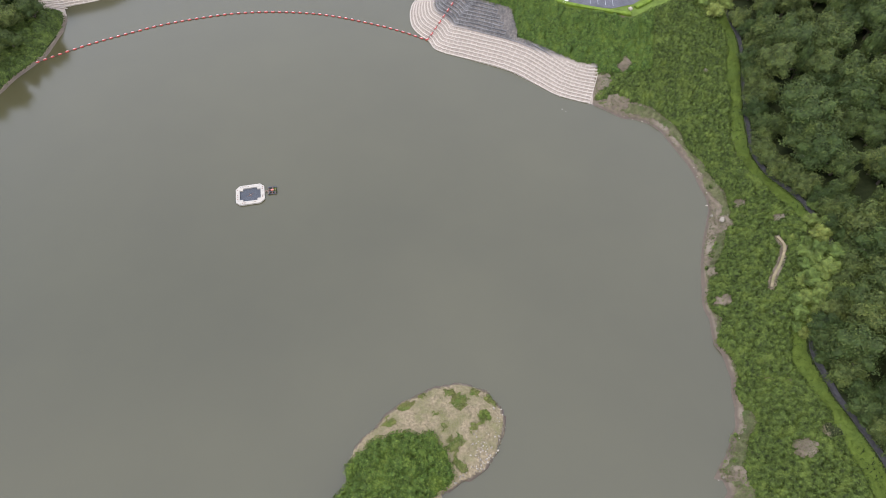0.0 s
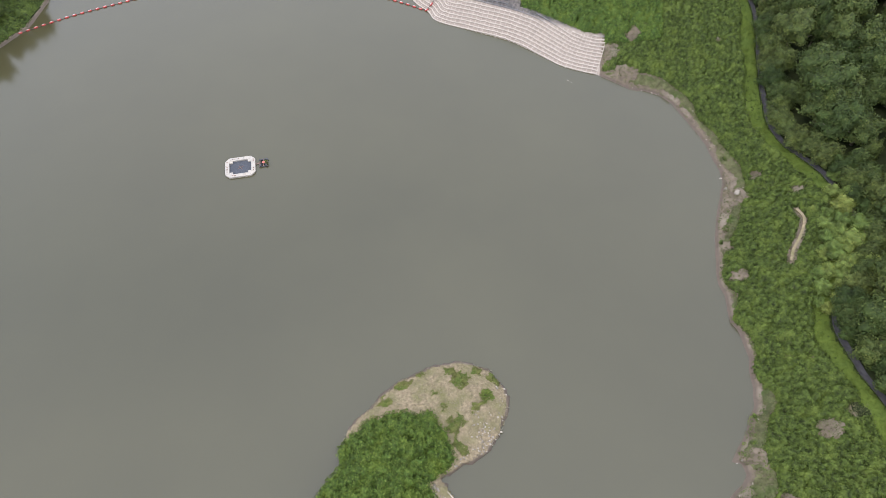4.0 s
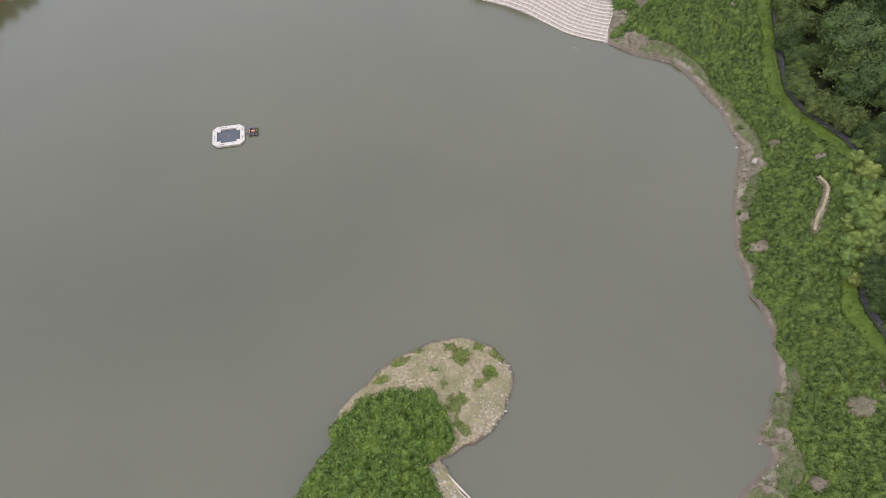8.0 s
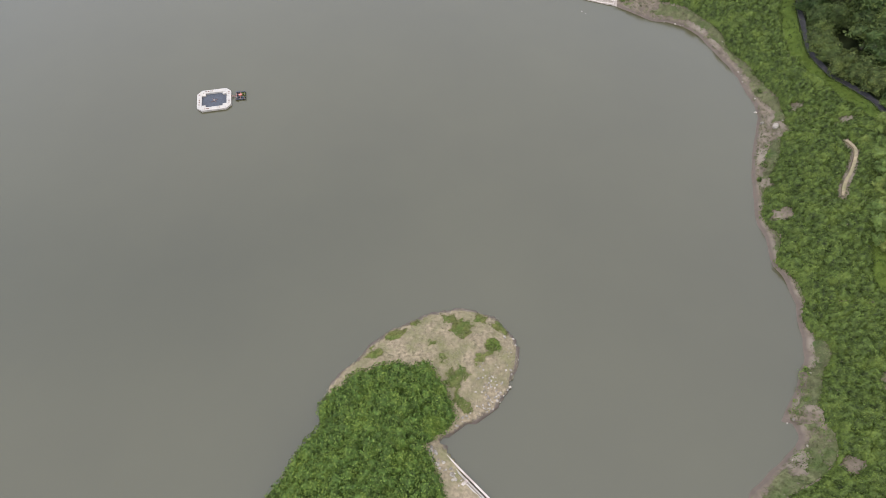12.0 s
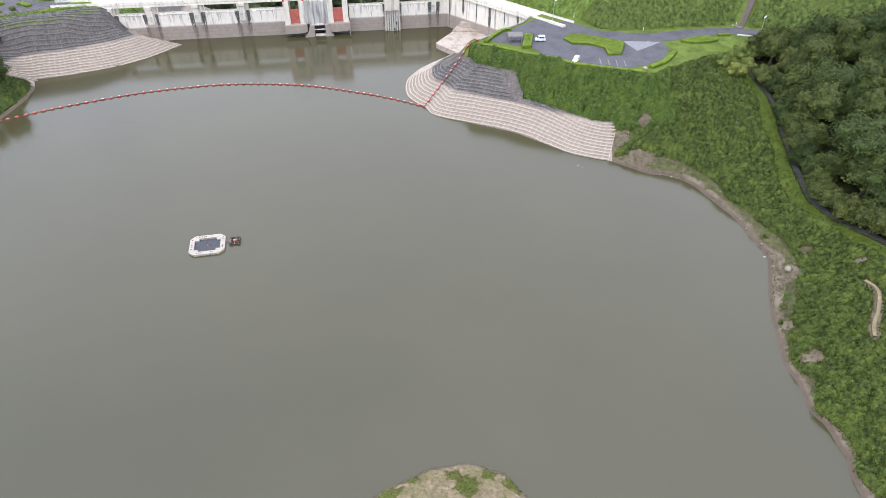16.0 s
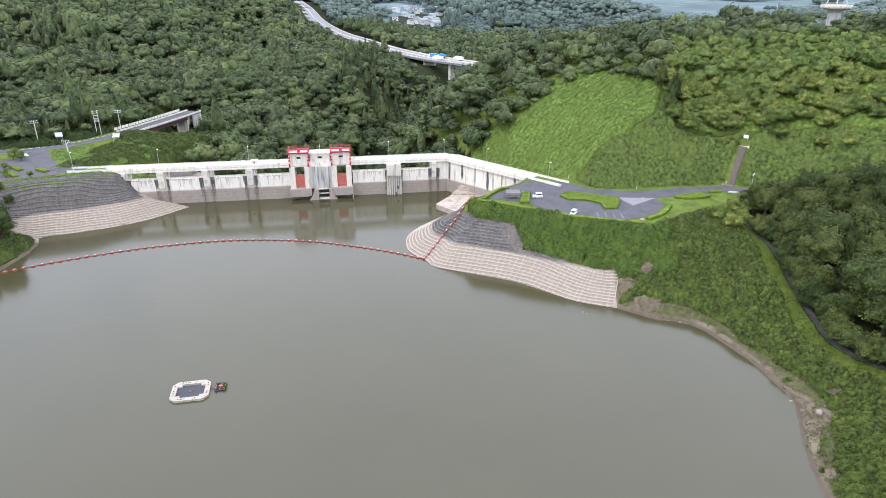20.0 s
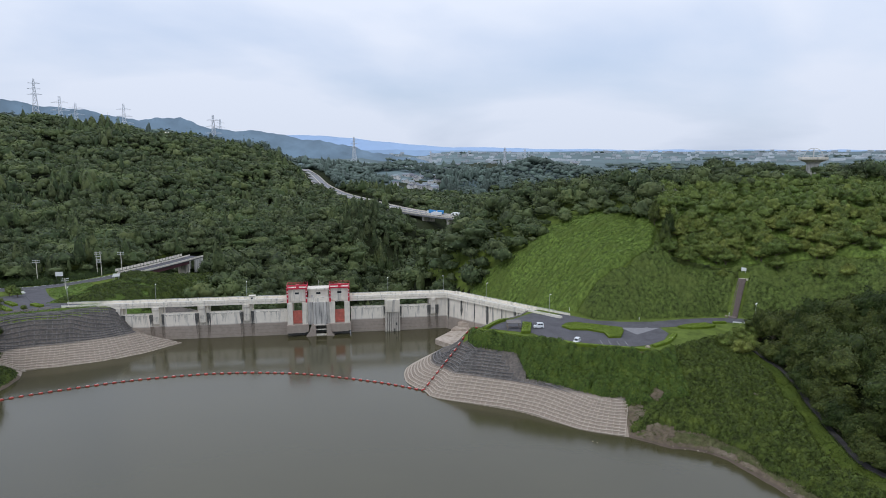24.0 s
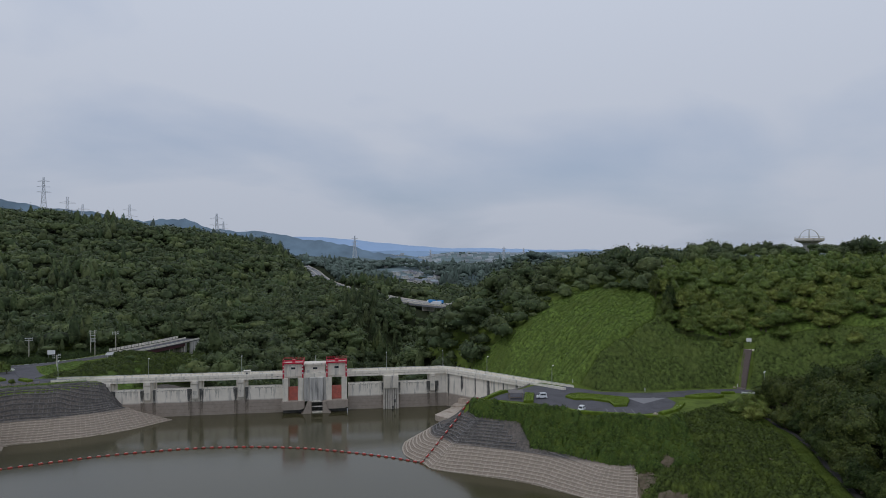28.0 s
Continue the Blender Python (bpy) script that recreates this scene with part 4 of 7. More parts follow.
def revetment(name, shore, columns, tops, flip, label):
    """Stone-filled crib slope: rows follow the shore, ribs climb from it, over rough stone fill."""
    line = evenly(smooth_line(shore, 6), columns)
    n = normals_of(line) * (-1 if flip else 1)
    for _ in range(3):
        n = (np.vstack([n[:1], n[:-1]]) + n + np.vstack([n[1:], n[-1:]])) / 3
    n /= np.linalg.norm(n, axis=1)[:, None]
    rng = np.random.default_rng(len(shore))
    t = np.linspace(0, 1, len(line))
    reach = np.interp(t, *tops)
    body = thing(name, pose(0, 0, 0), label, "stone revetment", kind="structure")

    def spot(i, w):
        q = line[i] + n[i] * w
        return q[0], q[1], max(ground_z(q[0], q[1]), -0.9)

    pitch = 1.1
    rows = int(reach.max() / pitch)
    for r in range(-1, rows + 1):
        g, run = Geo(), []
        for i in range(len(line) + 1):
            if i < len(line) and r * pitch <= reach[i]:
                run.append(spot(i, r * pitch + rng.uniform(-0.06, 0.06)))
                continue
            if len(run) > 1:
                k = len(g.v)
                for j, (x, y, z) in enumerate(run):
                    a, b = run[max(j - 1, 0)], run[min(j + 1, len(run) - 1)]
                    dx, dy = b[0] - a[0], b[1] - a[1]
                    l = math.hypot(dx, dy) or 1
                    ox, oy = -dy / l * 0.22, dx / l * 0.22
                    h = 0.33 + rng.uniform(-0.07, 0.07)
                    g.v += [(x - ox, y - oy, z - 0.5), (x - ox, y - oy, z + h), (x + ox, y + oy, z + h), (x + ox, y + oy, z - 0.5)]
                for j in range(len(run) - 1):
                    for c in range(3):
                        g.f.append((k + 4 * j + c, k + 4 * j + c + 1, k + 4 * j + c + 5, k + 4 * j + c + 4))
                g.f += [(k, k + 1, k + 2, k + 3), tuple(k + 4 * (len(run) - 1) + c for c in (3, 2, 1, 0))]
            run = []
        if g.f:
            part("crib_row", g, M_CRIB, body)
    for i in range(0, len(line)):
        g = Geo()
        m = max(2, int(reach[i] / 1.1))
        pts = [spot(i, -1.2 + (reach[i] + 1.2) * j / m) for j in range(m + 1)]
        tx, ty = -n[i][1] * 0.14, n[i][0] * 0.14
        for x, y, z in pts:
            g.v += [(x - tx, y - ty, z - 0.5), (x - tx, y - ty, z + 0.2), (x + tx, y + ty, z + 0.2), (x + tx, y + ty, z - 0.5)]
        for j in range(m):
            for c in range(3):
                g.f.append((4 * j + c, 4 * j + c + 4, 4 * j + c + 5, 4 * j + c + 1))
        g.f += [(3, 2, 1, 0), tuple(4 * m + c for c in (0, 1, 2, 3))]
        part("crib_rib", g, M_CRIB, body)
    return body


revetment("crib_revetment_east", STONE_SHORE, 1.7, ([0, 0.12, 0.33, 0.40, 0.5, 0.62, 0.75, 1], [13.0, 11.2, 9.4, 17.5, 18.5, 19.0, 13.0, 10.0]), True,
          "stone crib slope, pale below the old waterline and dark above")
revetment("crib_revetment_west", LEFT_SHORE[:4] + [(-177, 192), (-187, 184)], 1.7, ([0, 0.2, 0.4, 0.7, 1], [10.0, 22.0, 23.5, 24.0, 24.0]), True,
          "broad crib slope below the junction, pale at its foot")

# concrete apron and block beside the wing wall
apron = thing("concrete_apron", pose(0, 0, 0), "tan concrete landing slab at the foot of the wing wall", "landing slab")
part("slab", Geo().prism([(-30.3, 248.2), (-29.6, 247.0), (-20.6, 239.5), (-13, 246), (-7, 254), (-12, 262), (-25.4, 260.5)], -4, 2.0), M_PALE, apron)
part("raised_slab", Geo().prism([(-25.4, 260.5), (-12, 262), (-6, 255), (-2, 262), (-14, 272), (-24, 266)], 1.0, 2.6), M_PALE, apron)
part("block", Geo().prism([(-23, 264.5), (-12, 263), (-6, 257), (-3, 260), (-12, 267.5), (-22, 268)], 2.0, 4.6), M_PALE, apron, "raised concrete block")

# ---- floating boom ----
M_BUOY = material("orange_red_float", (0.38, 0.042, 0.032), 0.55, spread=0.15, scale=2, per_object=0.15)
M_BAND = material("pale_float_band", (0.52, 0.43, 0.38), 0.6)
M_CABLE = material("dark_cable", (0.10, 0.06, 0.05), 0.8)
boom = smooth_line([(-163, 166.5, 0.1), (-151.9, 176.4, 0.05), (-141.2, 184.2, 0.05), (-126.6, 193.5, 0.05), (-112.9, 199.8, 0.05), (-100.4, 204.2, 0.05), (-84.5, 207.0, 0.05),
                    (-67.8, 207.4, 0.05), (-50.4, 204.6, 0.05), (-37.9, 201.5, 0.05), (-27.5, 197.6, 0.05)], 6)
climb = [(x, y, ground_z(x, y) + 0.55) for x, y in zip(np.linspace(-26.5, -10.5, 9), np.linspace(198.2, 221.5, 9))]
boom_all = evenly(np.vstack([boom, climb]), 2.62)


def float_unit():
    ob = thing("boom_float", pose(0, 0, 0), "orange-red float of the debris boom across the water", "boom float", "floats of the debris boom")
    g = Geo().lathe([(0.0, -0.66), (0.2, -0.64), (0.3, -0.5), (0.33, -0.2), (0.33, 0.2), (0.3, 0.5), (0.2, 0.64), (0.0, 0.66)], 12)
    g.v = [(z, y, x + 0.08) for x, y, z in g.v]
    part("float_body", g, M_BUOY, ob, smooth=True)
    part("cap", Geo().box(-0.36, 0.36, -0.13, 0.13, 0.36, 0.45, 0.03), M_BAND, ob, "bleached pale top")
    for s in (-1, 1):
        part("eye", Geo().box(*sorted((s * 0.75, s * 0.58)), -0.06, 0.06, 0.0, 0.12, 0.02), M_CABLE, ob)
    return ob


first = float_unit()
for i, p in enumerate(boom_all):
    d = boom_all[min(i + 1, len(boom_all) - 1)] - boom_all[max(i - 1, 0)]
    m = pose(p[0], p[1], p[2], 0, -math.degrees(math.atan2(d[2], math.hypot(d[0], d[1]))), math.degrees(math.atan2(d[1], d[0])))
    if i == 0:
        first.matrix_basis = m
    else:
        copy_thing(first, m)
g = Geo()
for a, b in zip(boom_all[::1], boom_all[1::1]):
    g.rod(a + (0, 0, 0.06), b + (0, 0, 0.06), 0.09, n=5)
solid("boom_cable", g, M_CABLE, "dark red-brown cable that strings the boom floats together", "cable")

# ---- floating fountain raft ----
M_PONTOON = material("off_white_pontoon", (0.36, 0.32, 0.265), 0.7, spread=0.08, scale=1.5, stain=(0.42, 0.36, 0.28), stain_scale=0.8, stain_amount=0.35)
M_NET = material("dark_grey_netting", (0.055, 0.058, 0.065), 0.9, spread=0.3, scale=2)
M_RUST = material("rusty_steel", (0.20, 0.11, 0.08), 0.8, spread=0.4, scale=4)


def raft():
    ob = thing("aeration_raft", pose(-69.1, 117.1, 0, 0, 0, 18.5), "white eight-sided pontoon raft around a dark netted pool", "raft")
    X, Y, c, w = 4.25, 3.75, 1.25, 1.15
    outer = [(-X + c, -Y), (X - c, -Y), (X, -Y + c), (X, Y - c), (X - c, Y), (-X + c, Y), (-X, Y - c), (-X, -Y + c)]
    xi, yi = X - w, Y - w
    inner = [(-xi + 0.4, -yi), (xi - 0.4, -yi), (xi, -yi + 0.4), (xi, yi - 0.4), (xi - 0.4, yi), (-xi + 0.4, yi), (-xi, yi - 0.4), (-xi, -yi + 0.4)]
    for i in range(8):
        a, b, p, q = (Vector(v) for v in (outer[i], outer[(i + 1) % 8], inner[(i + 1) % 8], inner[i]))
        cuts = 3 if i % 2 == 0 else 1
        for k in range(cuts):
            s, t = k / cuts + 0.006, (k + 1) / cuts - 0.006
            g = Geo().prism([a.lerp(b, s), a.lerp(b, t), q.lerp(p, t), q.lerp(p, s)], -0.3, 0.52)
            part("pontoon", g, M_PONTOON, ob)
    part("net", Geo().box(-xi, xi, -yi, yi, 0.02, 0.08), M_NET, ob, "dark netting over the pool")
    for sx in (-1, 1):
        for sy in (-1, 1):
            part("corner_float", Geo().box(*sorted((sx * xi, sx * (xi - 1.0))), *sorted((sy * yi, sy * (yi - 0.8))), 0.0, 0.5, 0.06), M_PONTOON, ob, "white corner float")
    part("spray_arm", Geo().rod((-0.9, -0.5, 0.15), (0.9, 0.5, 0.15), 0.05).rod((-0.5, 0.8, 0.15), (0.5, -0.8, 0.15), 0.05), M_RUST, ob, "crossed spray arms")
    part("nozzle", Geo().rod((0, 0, 0.05), (0, 0, 0.6), 0.1, 0.05), M_PONTOON, ob)
    rng = random.Random(4)
    for k in range(16):
        e = k % 4
        u = rng.uniform(-2.6, 2.6)
        x, y = ((u, -Y + 0.55), (u, Y - 0.55), (-X + 0.55, u), (X - 0.55, u))[e]
        part("cleat", Geo().box(x - 0.13, x + 0.13, y - 0.09, y + 0.09, 0.5, 0.66, 0.02), M_RUST, ob)
    return ob


def planter():
    ob = thing("planted_float", pose(-63.0, 119.6, 0, 0, 0, 15), "small rusty float with pipes and weeds tied to the raft", "float")
    for y in (-1.2, -0.4, 0.4, 1.2):
        part("pipe", Geo().rod((-1.25, y, 0.2), (1.3, y, 0.2), 0.16), M_NET, ob)
    for x in (-1.0, 0.0, 1.0):
        part("cross_bar", Geo().box(x - 0.09, x + 0.09, -1.4, 1.4, 0.32, 0.46), M_RUST, ob)
    for x, y in ((-0.9, 1.1), (-0.3, 1.15), (0.3, 1.1), (0.9, 1.15), (-0.8, -1.1), (0.8, -1.0)):
        part("drum", Geo().lathe([(0, 0.3), (0.24, 0.3), (0.26, 0.62), (0.2, 0.7), (0, 0.7)], 8, (x, y, 0)), M_NET, ob)
    part("pink_box", Geo().box(-0.4, 0.5, -0.25, 0.3, 0.46, 0.68, 0.04), M_GATE, ob, "faded pink box")
    rng = np.random.default_rng(3)
    s = rng.uniform((0.2, -1.0, 0.45), (1.4, 0.9, 0.8), (60, 3))
    part("weeds", fast_mesh("weeds", *leaf_blades(rng, s, np.tile((0, 0, 1.0), (60, 1)), 0.16), M_SHRUB), None, ob, "tuft of green weeds")
    part("tie_bar", Geo().rod((-2.3, 0.35, 0.3), (-1.1, -0.35, 0.3), 0.06).rod((-2.3, -0.35, 0.3), (-1.1, 0.35, 0.3), 0.06), M_RUST, ob)
    return ob


M_SHRUB = material("shrub_foliage", (0.056, 0.079, 0.015), 0.6, gloss=0.15, spread=0.75, scale=1.1, per_island=0.35, hue=0.012, stain=(0.108, 0.142, 0.026), stain_scale=0.3, stain_amount=0.45)
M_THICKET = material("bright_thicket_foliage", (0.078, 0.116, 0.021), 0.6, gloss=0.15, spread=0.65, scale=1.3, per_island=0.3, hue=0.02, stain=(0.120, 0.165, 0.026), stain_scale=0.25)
M_HEDGE = material("clipped_hedge_foliage", (0.12, 0.175, 0.02), 0.6, gloss=0.15, spread=0.25, scale=0.6, per_island=0.3, hue=0.015)
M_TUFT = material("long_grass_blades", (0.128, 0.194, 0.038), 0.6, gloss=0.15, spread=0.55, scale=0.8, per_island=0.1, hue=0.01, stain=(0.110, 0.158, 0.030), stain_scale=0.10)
M_SPITGRASS = material("yellow_green_weeds", (0.118, 0.122, 0.036), 0.8, gloss=0.1, spread=0.35, scale=0.9, per_island=0.2, hue=0.015, stain=(0.075, 0.110, 0.022), stain_scale=0.4)
M_DRYWEED = material("withered_olive_weeds", (0.120, 0.118, 0.055), 0.8, gloss=0.1, spread=0.35, scale=0.6, per_island=0.2, hue=0.015, stain=(0.075, 0.100, 0.030), stain_scale=0.25, stain_amount=0.5, bump=0.1, bump_scale=3)
M_LIME = material("lime_green_lawn", (0.084, 0.118, 0.020), 0.8, gloss=0.1, spread=0.2, scale=0.4, per_island=0.12, hue=0.01, stain=(0.080, 0.118, 0.024), stain_scale=0.12, bump=0.06, bump_scale=4)
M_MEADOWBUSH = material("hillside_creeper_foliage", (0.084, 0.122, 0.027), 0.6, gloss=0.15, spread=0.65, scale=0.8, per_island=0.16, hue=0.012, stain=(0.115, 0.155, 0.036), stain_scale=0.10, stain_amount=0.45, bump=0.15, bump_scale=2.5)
M_SCRUB = material("dry_scrub_blades", (0.21, 0.175, 0.10), 0.8, spread=0.3, scale=0.4, per_island=0.3, hue=0.02)
raft()
planter()

# ---- car park and road ----
M_LINE = material("worn_road_paint", (0.30, 0.30, 0.295), 0.8, spread=0.2, scale=3)
M_KERB = material("grey_kerbstone", (0.40, 0.40, 0.38), 0.9, spread=0.15)
ASPHALT = [(-9, 220), (-1, 231.5), (4, 238.3), (7.5, 243.3), (13, 240), (18.5, 243.0), (24, 239.5), (30, 235.2), (40, 234.5), (50.5, 236), (61.4, 240.8), (70, 243.3), (78.6, 245), (94, 243), (93, 236), (77, 238.5),
           (66, 234.5), (56.4, 230), (51.3, 228.5), (53, 221.4), (50, 213.5), (44.2, 207.3), (36.6, 203.7), (29.4, 203.8), (19.5, 205.7), (11.3, 210.1), (7.5, 216)]
road = solid("road", Geo().prism(ASPHALT, 14.6, 15.07), M_ASPHALT, "grey asphalt car park and park road", "road", kind="structure")
for k in range(4):
    x = 29.5 + k * 2.6
    y0 = 205.6 - k * 0.1
    part("bay_line", Geo().box(-0.07, 0.07, 0, 4.8, 0, 0.012), M_LINE, road, at=pose(x, y0, 15.07, 0, 0, 4))
part("paved_wedge", Geo().prism([(42.2, 218.5), (51, 227.6), (44, 227.0), (37.8, 226.6)], 15.0, 15.085), material("worn_pale_asphalt", (0.21, 0.205, 0.21), 0.9, spread=0.15, scale=1.5), road, "paler worn wedge")
part("stop_line", Geo().box(-4, 4, -0.12, 0.12, 0, 0.012), M_LINE, road, at=pose(44, 226, 15.07, 0, 0, 30))


M_BANKWALL = material("tan_retaining_wall", (0.30, 0.27, 0.235), 0.9, spread=0.2, scale=0.8, stain=(0.17, 0.155, 0.135), stain_scale=0.9, stain_amount=0.4, streak=True)
bank_wall = thing("retaining_wall", pose(0, 0, 0), "stained tan retaining wall below the car park edge", "wall", kind="structure")
wl_ = [(-10.8, 221), (-1.7, 233.4), (2.8, 239.2), (6.3, 247.3)]
for (ax, ay), (bx, by) in zip(wl_, wl_[1:]):
    k = 0.4 / math.hypot(bx - ax, by - ay)
    nx, ny = (by - ay) * k, -(bx - ax) * k
    part("wall_panel", Geo().prism([(ax, ay), (ax + nx, ay + ny), (bx + nx, by + ny), (bx, by)], -1, 15.35), M_BANKWALL, bank_wall)
part("end_wall", Geo().prism([(12.2, 240.6), (12.5, 240.0), (17.6, 236.3), (17.9, 236.9)], 14.9, 16.0), M_DECK, bank_wall, "low pale wall at the end of the crest road")


def hedge(name, poly, height, label, seed, z=15.0, blades=26, mat=None):
    """A clipped hedge: a rounded body under a skin of small leaves."""
    rng = np.random.default_rng(seed)
    ob = thing(name, pose(0, 0, 0), label, "hedge", "hedges of the car park")
    line = np.array(poly, float)
    c = line.mean(0)
    g = Geo()
    n = len(line)
    inner = c + (line - c) * 0.93
    g.v = [(x, y, z - 0.1) for x, y in line] + [(x, y, z + height * 0.75) for x, y in line] + [(x, y, z + height) for x, y in inner]
    g.f = [(i, (i + 1) % n, (i + 1) % n + n, i + n) for i in range(n)] + [(i + n, (i + 1) % n + n, (i + 1) % n + 2 * n, i + 2 * n) for i in range(n)] + [tuple(range(2 * n, 3 * n))]
    part("hedge_body", g, mat or M_HEDGE, ob)
    lo, hi = line.min(0), line.max(0)
    q = rng.uniform(lo, hi, (int((hi - lo).prod() * blades) + 40, 2))
    q = q[sdf(q[:, 0], q[:, 1], line) < 0.1]
    s = np.column_stack([q, z + height * (1 - 0.25 * np.exp(-np.maximum(-sdf(q[:, 0], q[:, 1], line), 0) / 0.3)) + rng.uniform(-0.05, 0.12, len(q))])
    e = evenly(np.vstack([line, line[:1]]), 0.22)
    e = np.repeat(e, 3, 0) + rng.normal(0, 0.06, (len(e) * 3, 2))
    s2 = np.column_stack([e, z + rng.uniform(0.05, height * 0.95, len(e))])
    out = np.column_stack([(e - c) / np.linalg.norm(e - c, axis=1)[:, None], np.full(len(e), 0.3)])
    sp, nn = np.vstack([s, s2]), np.vstack([np.tile((0, 0, 1.0), (len(s), 1)), out])
    part("hedge_leaves", fast_mesh("hedge_leaves", *leaf_blades(rng, sp, nn, 0.15), mat or M_HEDGE), None, ob)
    return ob


def strip(pts, w):
    line = evenly(smooth_line(pts, 4), 2.0)
    n = normals_of(line)
    return [tuple(p) for p in line + n * w / 2] + [tuple(p) for p in (line - n * w / 2)[::-1]]


hedge("hedge", [(17.6, 224.8), (19.2, 228.2), (22.5, 230.0), (30, 227.6), (38.2, 225.0), (38.0, 221), (36.2, 214), (32.2, 213.0), (31.4, 218.5), (26, 221.5), (20.5, 221.0)], 0.8, "bright clipped hedge on a traffic island", 1)
front = [(-10.5, 215.2), (-2, 212.6), (6.5, 209.2), (15.9, 206.6), (20.8, 204.0), (34.6, 201.6), (43.3, 200.6)]
hedge("hedge", strip(front[:4], 1.3), 1.0, "low clipped hedge along the edge of the car park", 2)
hedge("hedge", strip(front[3:], 1.3), 0.9, "low clipped hedge along the edge of the car park", 3)
hedge("hedge", [(3.6, 215.0), (6.6, 215.4), (7.1, 226.6), (4.1, 227.2)], 1.1, "square bright green hedge block beside the parked van", 4)
hedge("hedge", strip([(-9, 218), (-4.5, 228.5), (-1, 231)], 1.2), 1.0, "low clipped hedge above the concrete apron", 7)
hedge("hedge", [(57.6, 228.6), (61, 231.6), (68.3, 234.6), (71, 231.5), (68, 229.2), (62, 227.4)], 0.9, "rounded clipped hedge beside the park road", 5)
hedge("hedge", strip([(45, 205), (50.5, 210.5), (54.5, 219)], 1.4), 0.9, "low clipped hedge along the edge of the car park", 6)
hedge("hedge", strip([(71.5, 236.2), (76, 237.2)], 1.2), 0.8, "short clipped hedge beside the park road", 8)

M_BODY = material("white_car_paint", (0.78, 0.79, 0.80), 0.25, spread=0.03)
M_TYRE = material("black_rubber", (0.02, 0.02, 0.02), 0.8)
M_RIM = material("silver_rim", (0.5, 0.5, 0.52), 0.35, metal=0.8)
M_TAIL = material("red_lamp_lens", (0.4, 0.02, 0.02), 0.3)


def parked_car(m, length, width, height, hood, label):
    ob = thing("parked_car", m, label, "car")
    l, w = length / 2, width / 2
    belt = height * 0.56
    part("car_body", Geo().side([(-l, 0.28), (-l + 0.05, belt - 0.05), (-l + 0.12, belt), (l - hood, belt), (l - 0.15, belt * 0.82), (l, belt * 0.6), (l, 0.28)], -w, w), M_BODY, ob)
    cab = [(-l + 0.1, belt), (-l + 0.25, height - 0.08), (-l + 0.45, height), (l - hood - 0.75, height), (l - hood - 0.5, height - 0.1), (l - hood + 0.05, belt)]
    part("cabin", Geo().side(cab, -w + 0.1, w - 0.1), M_BODY, ob)
    for s in (-1, 1):
        y = s * (w - 0.1)
        n = 3 if length > 4 else 2
        a, b = -l + 0.45, l - hood - 0.55
        for k in range(n):
            x0, x1 = a + (b - a) * k / n + 0.06, a + (b - a) * (k + 1) / n - 0.06
            part("side_window", Geo().box(x0, x1, *sorted((y, y + s * 0.015)), belt + 0.08, height - 0.16), M_GLASS, ob)
    g = Geo()
    x0, x1, z0, z1 = l - hood + 0.06, l - hood - 0.46, belt + 0.03, height - 0.12
    g.add([(x0, -w + 0.18, z0), (x0, w - 0.18, z0), (x1, w - 0.22, z1), (x1, -w + 0.22, z1)], [(0, 1, 2, 3)])
    g.add([(x0 - 0.04, -w + 0.18, z0), (x0 - 0.04, w - 0.18, z0), (x1 - 0.04, w - 0.22, z1), (x1 - 0.04, -w + 0.22, z1)], [(3, 2, 1, 0)])
    part("windscreen", g, M_GLASS, ob)
    part("rear_window", Geo().box(-l + 0.08, -l + 0.17, -w + 0.25, w - 0.25, belt + 0.1, height - 0.2), M_GLASS, ob)
    for s in (-1, 1):
        part("headlight", Geo().box(l - 0.06, l + 0.012, *sorted((s * (w - 0.1), s * (w - 0.45))), belt * 0.62, belt * 0.8), M_RIM, ob)
        part("tail_light", Geo().box(-l - 0.012, -l + 0.05, *sorted((s * (w - 0.05), s * (w - 0.22))), belt * 0.6, belt * 0.95), M_TAIL, ob)
        for x in (-l + 0.75, l - 0.75):
            wheel = part("wheel", Geo().lathe([(0.14, -0.1), (0.28, -0.11), (0.31, -0.07), (0.31, 0.07), (0.28, 0.11), (0.14, 0.1)], 18), M_TYRE, ob, "black tyre", at=pose(x, s * (w - 0.1), 0.31, 90, 0, 0))
            part("rim", Geo().lathe([(0.0, -0.09), (0.15, -0.1), (0.15, 0.1), (0.0, 0.09)], 12), M_RIM, wheel)
    part("bumper", Geo().box(l - 0.05, l + 0.06, -w + 0.08, w - 0.08, 0.3, 0.5, 0.03), M_BODY, ob)
    part("bumper", Geo().box(-l - 0.06, -l + 0.05, -w + 0.08, w - 0.08, 0.3, 0.5, 0.03), M_BODY, ob)
    return ob


parked_car(pose(9.6, 222.6, 15.08, 0, 0, 190), 3.5, 1.5, 1.85, 0.6, "white van parked beside a square hedge")
parked_car(pose(21.4, 206.8, 15.08, 0, 0, 248), 3.5, 1.5, 1.6, 0.7, "small white hatchback parked at the hedge")

# shelter with a grey-brown roof
M_ROOF = material("grey_brown_roofing", (0.17, 0.155, 0.145), 0.85, spread=0.2, scale=1.5)
M_STEEL = material("galvanised_steel", (0.48, 0.49, 0.48), 0.5, metal=0.5, spread=0.1)
M_TIMBER = material("weathered_timber", (0.28, 0.22, 0.16), 0.85, spread=0.25, scale=3)


